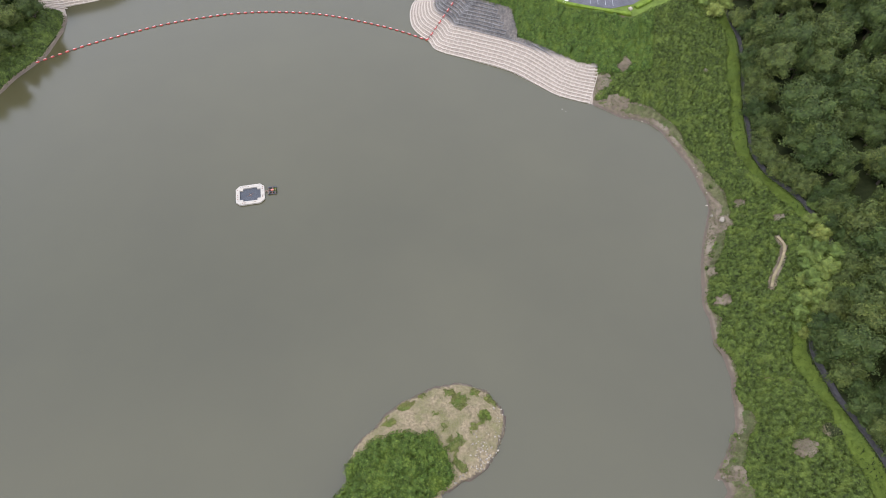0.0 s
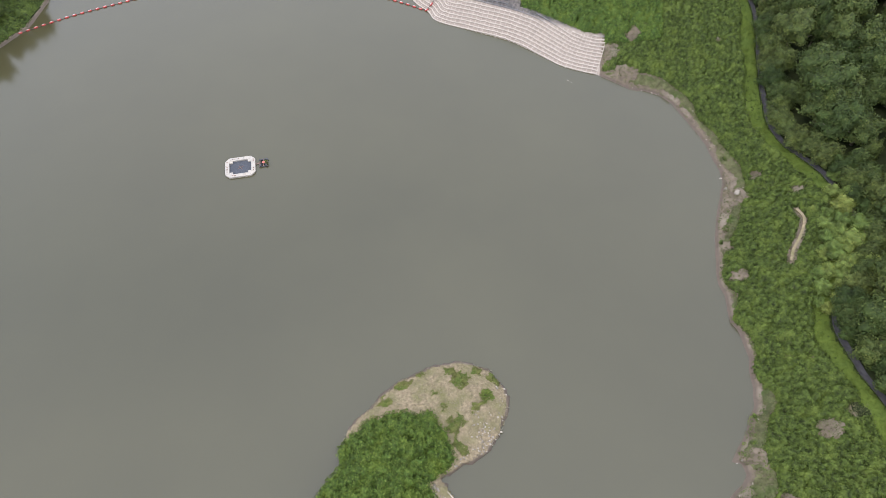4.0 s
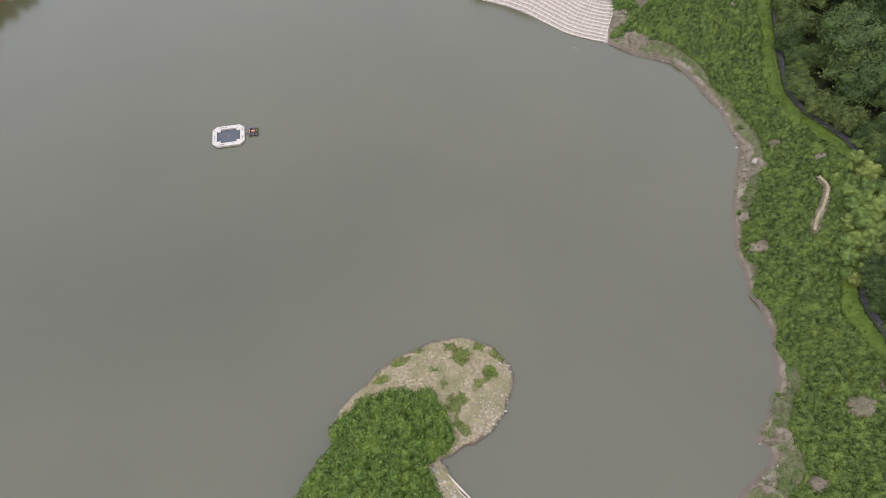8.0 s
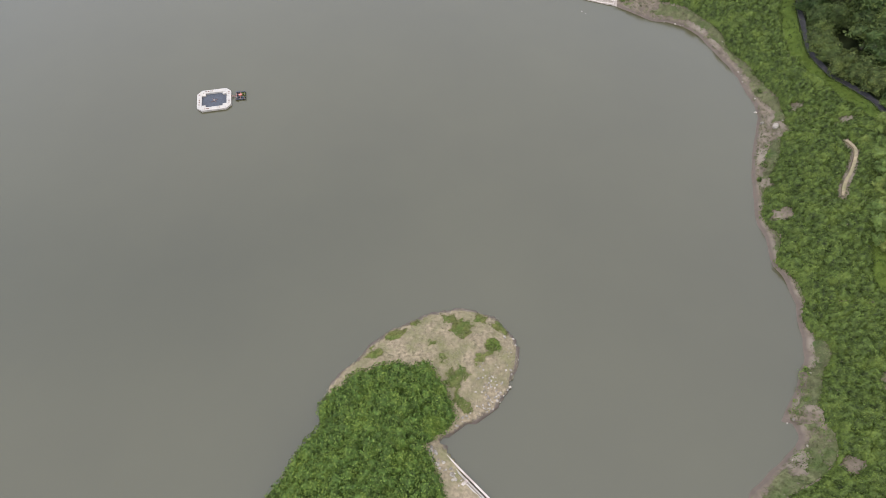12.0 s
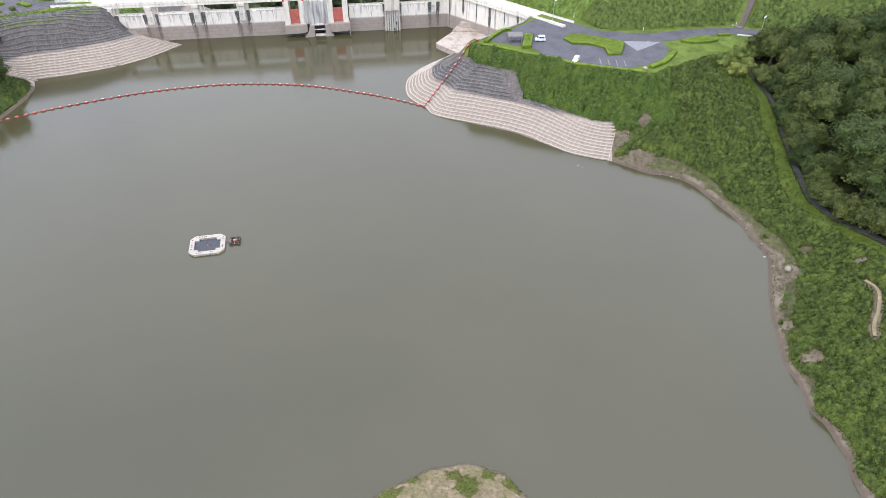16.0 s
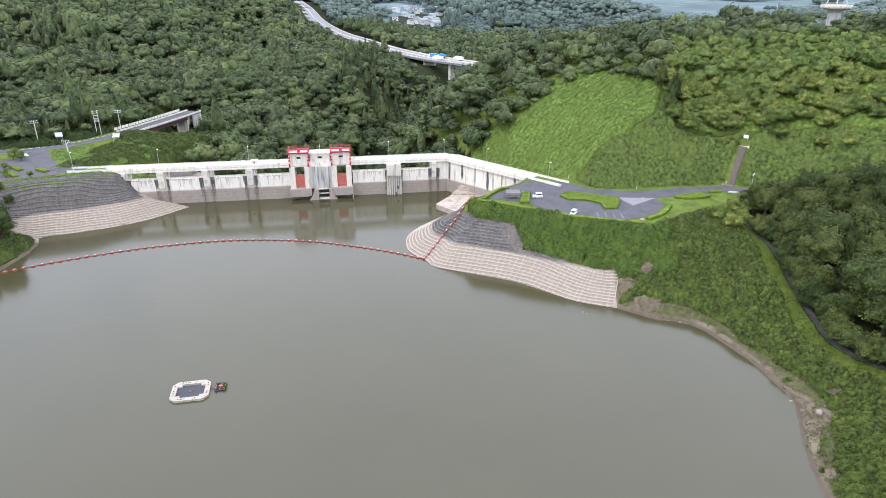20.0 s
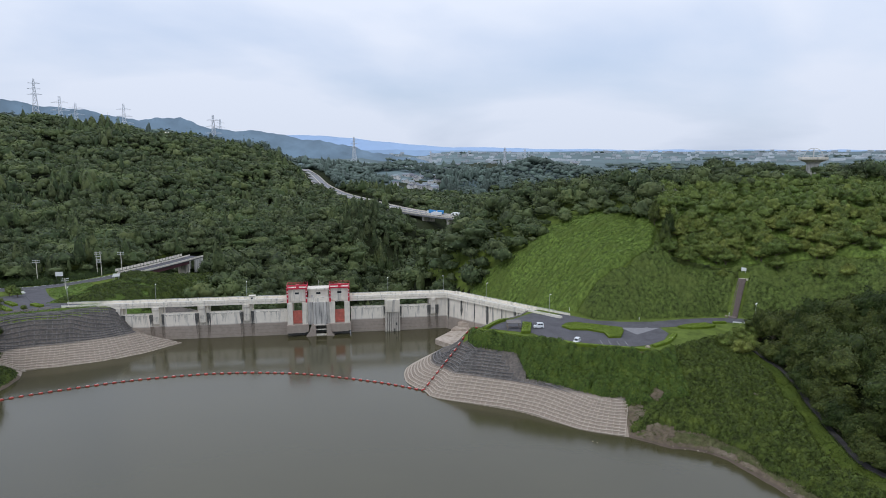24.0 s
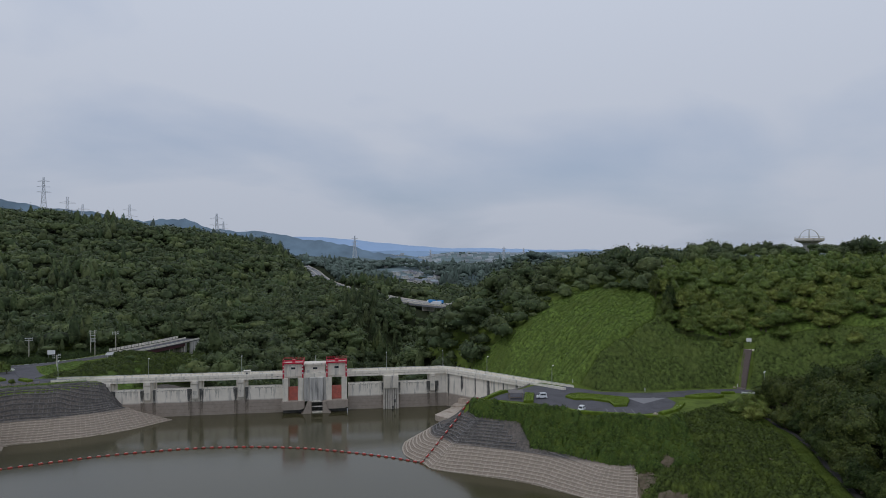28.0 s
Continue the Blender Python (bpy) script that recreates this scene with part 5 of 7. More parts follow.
def shelter(m, w, d, h, label):
    ob = thing("park_shelter", m, label, "shelter")
    part("roof", Geo().side([(-d / 2, h - 0.1), (0, h + 0.55), (d / 2, h - 0.1), (d / 2, h - 0.25), (0, h + 0.4), (-d / 2, h - 0.25)], -w / 2, w / 2, "x"), M_ROOF, ob)
    for x in (-w / 2 + 0.4, w / 2 - 0.4):
        for y in (-d / 2 + 0.4, d / 2 - 0.4):
            part("post", Geo().box(x - 0.09, x + 0.09, y - 0.09, y + 0.09, 0, h, 0.02), M_TIMBER, ob)
    part("bench", Geo().box(-w / 2 + 0.6, w / 2 - 0.6, -0.25, 0.25, 0.38, 0.46, 0.02), M_TIMBER, ob)
    return ob


shelter(pose(0.8, 221.2, 15.07, 0, 0, 8), 5.0, 4.2, 2.5, "open shelter with a grey-brown roof at the car park")


def post_sign(m, w, h, foot, label, mat=None):
    ob = thing("sign_board", m, label, "sign")
    for x in (-w * 0.35, w * 0.35):
        part("post", Geo().rod((x, 0, 0), (x, 0, foot + h), 0.05, n=8), M_STEEL, ob)
    part("panel", Geo().box(-w / 2, w / 2, -0.1, -0.05, foot, foot + h, 0.01), mat or M_WHITE, ob, "plain pale panel")
    return ob


def street_lamp(m, height, arm, label, two=False):
    ob = thing("street_lamp", m, label, "street lamp", "street lamps of the dam and park")
    part("base", Geo().lathe([(0, 0), (0.2, 0), (0.2, 0.25), (0.13, 0.32), (0, 0.32)], 10), M_STEEL, ob)
    part("pole", Geo().rod((0, 0, 0.2), (0, 0, height - 0.3), 0.1, 0.06), M_STEEL, ob)
    for s in ((1, -1) if two else (1,)):
        part("arm", Geo().rod((0, 0, height - 0.35), (s * arm, 0, height), 0.05, 0.045, 6), M_STEEL, ob)
        head = Geo().side([(s * (arm - 0.15), height - 0.06), (s * (arm + 0.75), height - 0.02), (s * (arm + 0.7), height + 0.14), (s * arm, height + 0.1)], -0.16, 0.16)
        part("lamp_head", head, M_WHITE, ob, "pale lamp head")
    return ob


for u in (-1.5, 31.2, 66.4, 124.0, 147.6):
    p = DAM_AT @ Vector((u, -0.35, 14.72))
    street_lamp(pose(*p, 0, 0, 105.9), 8.2, 0.4, "slim galvanised street lamp on the dam crest")
wing_at = Matrix.Translation((-28.8, 271.2, 0)) @ pose(0, 0, 0, 0, 0, math.degrees(math.atan2(-33.5, 47.0)))
for u in (22.3, 52.5):
    p = wing_at @ Vector((u, -0.35, 14.72))
    street_lamp(pose(*p, 0, 0, 54), 8.2, 0.4, "slim galvanised street lamp on the wing road")
street_lamp(pose(84.5, 233.2, 15.0, 0, 0, 60), 8.4, 0.5, "two-headed street lamp beside the park road", True)
street_lamp(pose(-187, 247, 15.0, 0, 0, 20), 7.6, 0.4, "slim street lamp at the road junction")
street_lamp(pose(-214, 300, 15.5, 0, 0, 200), 8.0, 0.5, "slim street lamp beside the road")

# white valve hut on the crest
hut = thing("gauge_hut", DAM_AT @ pose(68.4, 0.6, 14.72), "small white instrument hut on the dam crest", "hut")
part("wall", Geo().box(-1.2, 1.2, -0.9, 0.9, 0, 2.3, 0.03), M_DECK, hut)
part("roof", Geo().box(-1.4, 1.4, -1.1, 1.1, 2.3, 2.45, 0.03), M_CONCRETE, hut)
part("window", Geo().box(-0.3, 0.3, -0.93, -0.85, 1.0, 1.7), M_GLASS, hut)

# steps up the park hill
M_STEP = material("grey_brown_steps", (0.16, 0.125, 0.11), 0.9, spread=0.2, scale=2)
stair = thing("hill_steps", pose(0, 0, 0), "long straight flight of grey steps up the grassy hill", "steps", kind="structure")
s0, s1, n_steps = Vector((80.4, 244.6, 15.05)), Vector((86.9, 256.6, 25.6)), 58
turn = math.degrees(math.atan2(s1.y - s0.y, s1.x - s0.x)) - 90
run = (s1.xy - s0.xy).length / n_steps
high = [max(15.2, ground_z(*s0.lerp(s1, (k + 0.5) / n_steps).xy) + 0.3) for k in range(n_steps)]


def stair_z(k):
    return max(high[:k + 1])


tread = Geo().box(-1.1, 1.1, 0, run + 0.02, -0.5, 0.0, 0.015).mesh("tread", M_STEP)
for k in range(n_steps):
    p = s0.lerp(s1, k / n_steps)
    part("tread", tread, None, stair, at=pose(p.x, p.y, stair_z(k), 0, 0, turn))
for s in (-1, 1):
    for k in range(0, n_steps, 2):
        p = pose(*s0.lerp(s1, k / n_steps), 0, 0, turn) @ Vector((s * 1.22, 0, 0))
        part("stringer", Geo().box(-0.13, 0.13, 0, 2 * run, -0.8, 0.16, 0.02), M_STEP, stair, at=pose(p.x, p.y, stair_z(min(k + 1, n_steps - 1)), 0, 0, turn))
part("landing", Geo().box(-2, 2, 0, 2.6, -0.6, 0.02, 0.03), M_DECK, stair, at=pose(s1.x, s1.y, stair_z(n_steps - 1) + 0.05, 0, 0, turn))
post_sign(pose(88.0, 259.0, ground_z(88, 259), 0, 0, turn), 1.8, 1.3, 0.8, "white notice board at the top of the steps")
# pale guard wall along the road
guard = thing("guard_rail", pose(0, 0, 0), "white guard rail along the park road", "guard rail")
gl = evenly(np.array([(78.5, 237.2), (92.5, 235.2)]), 2.0)
for a in gl:
    part("post", Geo().box(a[0] - 0.07, a[0] + 0.07, a[1] - 0.07, a[1] + 0.07, 14.9, 15.8), M_WHITE, guard)
n = normals_of(gl)[0]
part("beam", Geo().prism([tuple(gl[0] - n * 0.2), tuple(gl[-1] - n * 0.2), tuple(gl[-1] - n * 0.1), tuple(gl[0] - n * 0.1)], 15.35, 15.8), M_WHITE, guard)
for x, y in ((51.6, 213.3), (52.6, 213.6), (19.9, 203.9), (20.7, 203.7)):
    solid("bollard", Geo().lathe([(0, 0), (0.08, 0), (0.08, 1.0), (0.05, 1.08), (0, 1.08)], 10), M_WHITE, "white bollard at the edge of the car park", "bollard", "bollards", at=pose(x, y, 15.05))


# ---- undergrowth ----
def clumps(name, box, mask, spacing, radius, height, blades, leaf, mat, seed, label, category, rise=0.7, keep=1.0):
    """Low leafy mounds strewn over a stretch of ground."""
    rng = np.random.default_rng(seed)
    x0, x1, y0, y1 = box
    X, Y = np.meshgrid(np.arange(x0, x1, spacing), np.arange(y0, y1, spacing))
    p = np.stack([X.ravel(), Y.ravel()], 1) + rng.uniform(-0.5, 0.5, (X.size, 2)) * spacing
    p = p[mask(p[:, 0], p[:, 1]) & (rng.uniform(0, 1, len(p)) < keep)]
    n = len(p)
    z = land(p[:, 0], p[:, 1])
    size = rng.uniform(0.5, 1.4, (n, 1)) * (1 + 0.4 * ripple(p[:, 0], p[:, 1], 0.25, seed) + 0.3 * ripple(p[:, 0], p[:, 1], 0.8, seed + 1))[:, None]
    way = rng.normal(0, 1, (n * blades, 3)) * (1, 1, rise)
    way[:, 2] = np.abs(way[:, 2]) + 0.1
    way /= np.linalg.norm(way, axis=1)[:, None]
    big = np.repeat(size, blades, 0)
    spots = np.repeat(np.column_stack([p, z]), blades, 0) + way * (radius, radius, height) * big * rng.uniform(0.5, 1.05, (n * blades, 1))
    v, f = leaf_blades(rng, spots, way + (0, 0, 0.5), leaf)
    ob = new(name, fast_mesh(name, v, f, mat))
    return tagged(ob, label, category, kind="stuff")


def canopy(name, box, mask, cell, spacing, radius, height, blades, leaf, mat, seed, label, category, stretch=1.0, angle=0.0, swell=0.35, loose=0.5):
    """A closed cover of bushes: overlapping mounds over the land, with a skin of leaves."""
    rng = np.random.default_rng(seed)
    x0, x1, y0, y1 = box
    X, Y = np.meshgrid(np.arange(x0, x1, cell), np.arange(y0, y1, cell))
    ok = mask(X, Y)
    H = np.zeros(X.shape)
    ax, ay = np.meshgrid(np.arange(x0, x1, spacing), np.arange(y0, y1, spacing))
    q = np.stack([ax.ravel(), ay.ravel()], 1) + rng.uniform(-0.55, 0.55, (ax.size, 2)) * spacing
    q = q[mask(q[:, 0], q[:, 1])]
    r = rng.uniform(*radius, len(q)) * (1 + swell * ripple(q[:, 0], q[:, 1], 0.23, seed))
    t = rng.uniform(*height, len(q)) * (1 + swell * ripple(q[:, 0], q[:, 1], 0.23, seed) + 0.8 * swell * ripple(q[:, 0], q[:, 1], 0.7, seed + 2))
    turn_ = radians(angle) + rng.normal(0, 0.3, len(q))
    for (mx, my), mr, mh, ma in zip(q, r, t, turn_):
        w = mr * stretch
        i0, i1 = max(0, int((my - w - y0) / cell)), min(X.shape[0], int((my + w - y0) / cell) + 2)
        j0, j1 = max(0, int((mx - w - x0) / cell)), min(X.shape[1], int((mx + w - x0) / cell) + 2)
        dx, dy = X[i0:i1, j0:j1] - mx, Y[i0:i1, j0:j1] - my
        c, n = math.cos(ma), math.sin(ma)
        away = ((dx * c + dy * n) / w) ** 2 + ((dy * c - dx * n) / mr) ** 2
        H[i0:i1, j0:j1] = np.maximum(H[i0:i1, j0:j1], mh * np.sqrt(np.maximum(0, 1 - away)))
    H += rng.normal(0, 0.12 * cell, H.shape)
    core = ok.copy()
    for low in (0.0, 0.4, 0.7, 0.88):
        rim = core.copy()
        rim[1:-1, 1:-1] &= ~(core[:-2, 1:-1] & core[2:, 1:-1] & core[1:-1, :-2] & core[1:-1, 2:])
        H[rim] = H[rim] * low if low else -0.25
        core &= ~rim
    Z = np.zeros(X.shape)
    Z[ok] = land(X[ok], Y[ok]) + H[ok]
    idx_ = np.full(X.shape, -1)
    idx_[ok] = np.arange(ok.sum())
    full = ok[:-1, :-1] & ok[1:, :-1] & ok[1:, 1:] & ok[:-1, 1:]
    a, b, c, d = (m[full] for m in (idx_[:-1, :-1], idx_[:-1, 1:], idx_[1:, 1:], idx_[1:, :-1]))
    f = np.concatenate([np.stack([a, b, c], 1), np.stack([a, c, d], 1)])
    v = np.stack([X[ok], Y[ok], Z[ok]], 1)
    ci, cj = np.nonzero(full)
    k = rng.integers(0, len(ci), int(len(ci) * cell * cell * blades))
    u, w = rng.uniform(0, 1, len(k)), rng.uniform(0, 1, len(k))
    i, j = ci[k], cj[k]
    z = Z[i, j] * (1 - u) * (1 - w) + Z[i, j + 1] * u * (1 - w) + Z[i + 1, j + 1] * u * w + Z[i + 1, j] * (1 - u) * w
    gx_, gy_ = (Z[i, j + 1] - Z[i, j]) / cell, (Z[i + 1, j] - Z[i, j]) / cell
    way = np.stack([-gx_, -gy_, np.ones(len(k))], 1)
    way /= np.linalg.norm(way, axis=1)[:, None]
    spots_ = np.stack([X[i, j] + u * cell, Y[i, j] + w * cell, z], 1) + way * rng.uniform(0.02, loose, (len(k), 1))
    lv, lf = leaf_blades(rng, spots_, way, leaf)
    ob = new(name, fast_mesh(name, np.concatenate([v, lv]), np.concatenate([f, lf + len(v)]), mat))
    return tagged(ob, label, category, kind="stuff")


PATH_LINE = smooth_line([(75.5, 216), (77.5, 207), (79.8, 197), (80.3, 186), (79.6, 172), (79.3, 158), (81.4, 143.2), (87.7, 133), (92.2, 123.3), (94.0, 112), (91.5, 100), (86.5, 90), (85.0, 82), (87.4, 71.6), (90.5, 64), (95, 50), (97, 20)], 6)
THICKET = [(-21, 44.5), (-16.7, 48.8), (-11.6, 50.6), (-4, 51.0), (-0.2, 46.8), (2.6, 42.4), (0.4, 39.4), (-2.4, 36.6), (0.4, 31.7), (2.8, 28.6), (9, 17), (13, 8), (-34, 6), (-29, 20), (-25, 31), (-23, 37), (-23.5, 41)]


def left_of_path(x, y):
    return x < np.interp(y, PATH_LINE[::-1, 1], PATH_LINE[::-1, 0]) - 0.75


OLD_TRACK = np.array([(81.6, 116), (82.8, 112.5), (81.0, 107), (78.9, 103), (77.9, 99.5)])


def on_bank(x, y):
    d = sdf(x, y, LAKE)
    stone = (x > -45) & (x < 33.5) & (y > 160) & (d < np.interp(x, [-40, 2, 6, 24, 34], [19.5, 18, 10.0, 12.0, 13.2]))
    return (d > 0.35) & (sdf(x, y, OLD_TRACK, closed=False) > 0.6) & ~bare(x, y) & ~stone & left_of_path(x, y) & (sdf(x, y, LOT) > 0.9) & (y < 228)


def on_slope(x, y):
    return on_bank(x, y) & (y > 176) & (x < 52) & (sdf(x, y, LOT) < 20)


def beside_path(x, y):
    return x > np.interp(y, PATH_LINE[::-1, 1], PATH_LINE[::-1, 0]) - 4.8 - 1.5 * ripple(x, y, 0.2, 2.0)


def dry_shore(x, y):
    """Sparse, half-withered weeds near the waterline."""
    return on_bank(x, y) & (sdf(x, y, LAKE) < 3.4 + 2.4 * ripple(x, y, 0.13, 4.0) - 2.2 * step(y, 64, 70) * (1 - step(y, 84, 92))) & (y < 172)


canopy("bank_shrubs", (30, 100, 12, 218), lambda x, y: on_bank(x, y) & ~(on_bank(x, y) & (y > 177.2) & (x < 51) & (sdf(x, y, LOT) < 19)) & ~beside_path(x, y) & ~dry_shore(x, y), 0.34, 0.95, (0.5, 1.2), (0.5, 1.9), 26, 0.21, M_SHRUB, 11, "dense low green shrubs and weeds on the bank", "undergrowth")
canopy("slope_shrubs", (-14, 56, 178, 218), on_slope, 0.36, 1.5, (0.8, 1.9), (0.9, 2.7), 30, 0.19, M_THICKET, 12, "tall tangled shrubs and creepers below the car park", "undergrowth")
canopy("shore_weeds", (30, 100, 12, 175), lambda x, y: dry_shore(x - 0.7, y), 0.34, 0.8, (0.4, 0.8), (0.15, 0.5), 34, 0.13, M_DRYWEED, 13, "half-withered olive weeds along the waterline", "weeds")
clumps("bank_bushes", (30, 100, 12, 212), lambda x, y: on_bank(x, y) & (ripple(x, y, 0.13, 5.0) > 0.1) & ~beside_path(x, y), 4.2, 1.3, 1.7, 130, 0.17, M_SHRUB, 43, "taller green bushes in clusters on the bank", "bushes", keep=0.6)
clumps("bank_weeds", (30, 100, 12, 212), lambda x, y: on_bank(x, y) & (ripple(x, y, 0.17, 1.5) > 0.35), 1.2, 0.8, 1.0, 26, 0.15, M_THICKET, 44, "patches of bright yellow-green weeds on the bank", "weeds", keep=0.6)
clumps("dead_stalks", (32, 98, 30, 205), lambda x, y: on_bank(x, y) & ~beside_path(x, y) & (ripple(x, y, 0.19, 7.0) + 0.5 * ripple(x, y, 0.6, 2.0) > 0.45), 1.1, 0.6, 1.5, 18, 0.13, M_DRYWEED, 47, "grey-olive dead stalks among the shrubs of the bank", "weeds", keep=0.75)
canopy("footpath_verge", (60, 100, 12, 222), lambda x, y: on_bank(x, y) & beside_path(x + 0.9, y), 0.4, 0.8, (0.4, 0.7), (0.1, 0.35), 34, 0.13, M_LIME, 45, "smooth lime-green grass verge beside the footpath", "grass")
clumps("dry_scrub", (30, 100, 12, 205), lambda x, y: (sdf(x, y, LAKE) > 0.6) & bare(x, y) & left_of_path(x, y) & ~((x < 33.5) & (y > 160)) & (y < 205), 0.6, 0.5, 0.35, 16, 0.11, M_DRYWEED, 14, "sparse dry scrub on the bare shore", "scrub", keep=0.85)
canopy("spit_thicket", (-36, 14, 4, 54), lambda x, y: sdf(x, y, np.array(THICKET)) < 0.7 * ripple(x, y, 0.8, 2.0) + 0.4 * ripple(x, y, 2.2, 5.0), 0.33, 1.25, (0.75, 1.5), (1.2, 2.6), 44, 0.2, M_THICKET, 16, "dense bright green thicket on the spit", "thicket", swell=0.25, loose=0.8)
def spit_tufts(x, y):
    """Low green growth on the bare head of the spit."""
    m = np.zeros(np.shape(x), bool)
    for a, b, r in ((-11.8, 57.4, 2.0), (-8.4, 60.2, 1.5), (-14.7, 52.6, 1.7), (-15.8, 54.4, 0.9), (1.2, 60.0, 2.3), (-1.8, 62.2, 1.5), (7.4, 56.9, 1.7), (5.2, 54.2, 1.5), (1.4, 49.6, 2.3), (-3.4, 56.2, 1.0), (8.4, 61.6, 1.6), (3.2, 45.0, 1.8), (-1.5, 53.6, 1.2), (4.6, 63.2, 1.4)):
        m |= np.hypot(x - a, y - b) + 0.8 * ripple(x, y, 1.1, a) + 0.6 * ripple(x, y, 3.0, b) < r
    return m & (-sdf(x, y, SPIT) > 0.4) & ~in_poly(x, y, THICKET)


canopy("spit_grass", (-24, 15, 36, 67), spit_tufts, 0.25, 0.6, (0.3, 0.55), (0.08, 0.4), 60, 0.10, M_SPITGRASS, 17, "patches of yellow-green weeds on the bare spit", "weeds", loose=0.25)
clumps("spit_bush", (5, 10, 54, 60), lambda x, y: np.hypot(x - 7.6, y - 57.0) < 1.4, 0.6, 0.5, 0.8, 40, 0.11, M_THICKET, 46, "small dark green bush on the head of the spit", "bush")
clumps("spit_straw", (-24, 15, 36, 67), lambda x, y: (-sdf(x, y, SPIT) > 0.6) & ~in_poly(x, y, THICKET), 0.5, 0.4, 0.16, 14, 0.09, M_SCRUB, 18, "dry straw and stubble on the spit", "stubble", keep=0.8)
def cut_slope(x, y):
    return (sdf(x, y, np.array([(79.6, 243), (87.6, 258)]), closed=False) > 2.0) & (sdf(x, y, np.array(MEADOW)) < np.where(y > 284, 5, 0)) & (sdf(x, y, LOT) > 0.5)


def behind_spur(x, y):
    """The park's side of the spur."""
    return x > np.interp(y, [238, 245.5, 252.5, 266, 300], [18, 28, 42, 55, 64])


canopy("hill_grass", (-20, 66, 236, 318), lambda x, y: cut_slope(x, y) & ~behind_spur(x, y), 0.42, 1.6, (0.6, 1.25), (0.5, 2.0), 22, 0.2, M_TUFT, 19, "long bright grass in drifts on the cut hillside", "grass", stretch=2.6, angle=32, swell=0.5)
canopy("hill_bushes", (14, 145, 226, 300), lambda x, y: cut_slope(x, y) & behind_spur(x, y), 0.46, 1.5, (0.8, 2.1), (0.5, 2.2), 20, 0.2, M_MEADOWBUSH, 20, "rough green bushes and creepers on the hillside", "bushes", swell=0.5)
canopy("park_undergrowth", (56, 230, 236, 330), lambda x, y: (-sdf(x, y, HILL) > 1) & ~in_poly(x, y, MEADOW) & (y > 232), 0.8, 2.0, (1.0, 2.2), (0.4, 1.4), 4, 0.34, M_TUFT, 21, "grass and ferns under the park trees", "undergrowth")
canopy("west_bank_shrubs", (-200, -158, 130, 208), lambda x, y: (sdf(x, y, LAKE) > 0.8) & (y - 0.35 * (x + 165) < 196), 0.5, 1.6, (0.9, 2.0), (0.6, 2.2), 14, 0.24, M_SHRUB, 22, "dense green shrubs on the wooded west bank", "undergrowth")
def verge(x, y):
    return ((downstream(x, y) > 6.5) & (x > -187) & (y < 300) & (x < -150)) | in_poly(x, y, [(-204, 258), (-194, 245), (-187, 243), (-189, 268), (-195, 274)])


canopy("junction_verges", (-235, -140, 215, 300), verge, 0.5, 1.2, (0.6, 1.2), (0.15, 0.6), 14, 0.2, M_TUFT, 23, "bright grass between the road and the dam", "grass")
canopy("junction_creepers", (-200, -140, 235, 300), lambda x, y: verge(x, y) & (x > -186) & (ripple(x, y, 0.2, 6.0) > -0.2), 0.5, 2.2, (1.2, 2.6), (0.8, 2.4), 14, 0.24, M_SHRUB, 26, "mounds of creepers between the road and the dam", "undergrowth")
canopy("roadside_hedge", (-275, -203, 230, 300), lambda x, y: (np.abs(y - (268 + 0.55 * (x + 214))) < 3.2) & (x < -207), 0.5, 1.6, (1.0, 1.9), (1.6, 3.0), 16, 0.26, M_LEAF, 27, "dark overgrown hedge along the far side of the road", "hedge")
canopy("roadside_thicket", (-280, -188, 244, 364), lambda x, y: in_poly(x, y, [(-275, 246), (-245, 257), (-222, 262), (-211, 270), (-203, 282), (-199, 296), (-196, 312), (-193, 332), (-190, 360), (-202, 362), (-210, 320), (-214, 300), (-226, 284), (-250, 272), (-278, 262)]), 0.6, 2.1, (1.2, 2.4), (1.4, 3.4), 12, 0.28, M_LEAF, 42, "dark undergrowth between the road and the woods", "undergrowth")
canopy("ramp_shrubs", (-205, -130, 262, 366), lambda x, y: in_poly(x, y, [(-192, 286), (-150, 262), (-132, 296), (-160, 366), (-186, 366)]) & ((y < 318) | (x > -178)), 0.55, 2.0, (1.0, 2.4), (0.6, 2.4), 12, 0.26, M_SHRUB, 25, "green creepers and shrubs below the road bridge", "undergrowth")
clumps("crest_verge", (-200, -160, 205, 238), lambda x, y: (sdf(x, y, LAKE) > 22.5) & (sdf(x, y, LAKE) < 26.5) & (downstream(x, y) < 1), 0.9, 0.7, 0.6, 14, 0.22, M_TUFT, 24, "strip of grass along the top of the crib slope", "grass")

# ---- footpath along the wood ----
# darker than the road asphalt: the overhanging trees' shade is put into the colour
M_PATH = material("tree_shade_asphalt", (0.060, 0.056, 0.056), 0.9, gloss=0.1, spread=0.3, scale=1.0)
footpath = solid("footpath", ribbon(evenly(PATH_LINE, 2.0), 1.0, 0.1), M_PATH, "dark asphalt footpath between bank and wood", "path", kind="structure")
edge = evenly(PATH_LINE, 2.0)
edge = edge - normals_of(edge) * 0.75
part("kerb", ribbon(edge, 0.16, 0.26, 0.6, cross=1), M_PATH, footpath)
old = smooth_line(OLD_TRACK, 6)
solid("old_track", ribbon(evenly(old, 1.0), 0.65, 0.45, 0.6), M_SAND, "pale concrete channel curving through the shrubs", "channel", kind="structure")

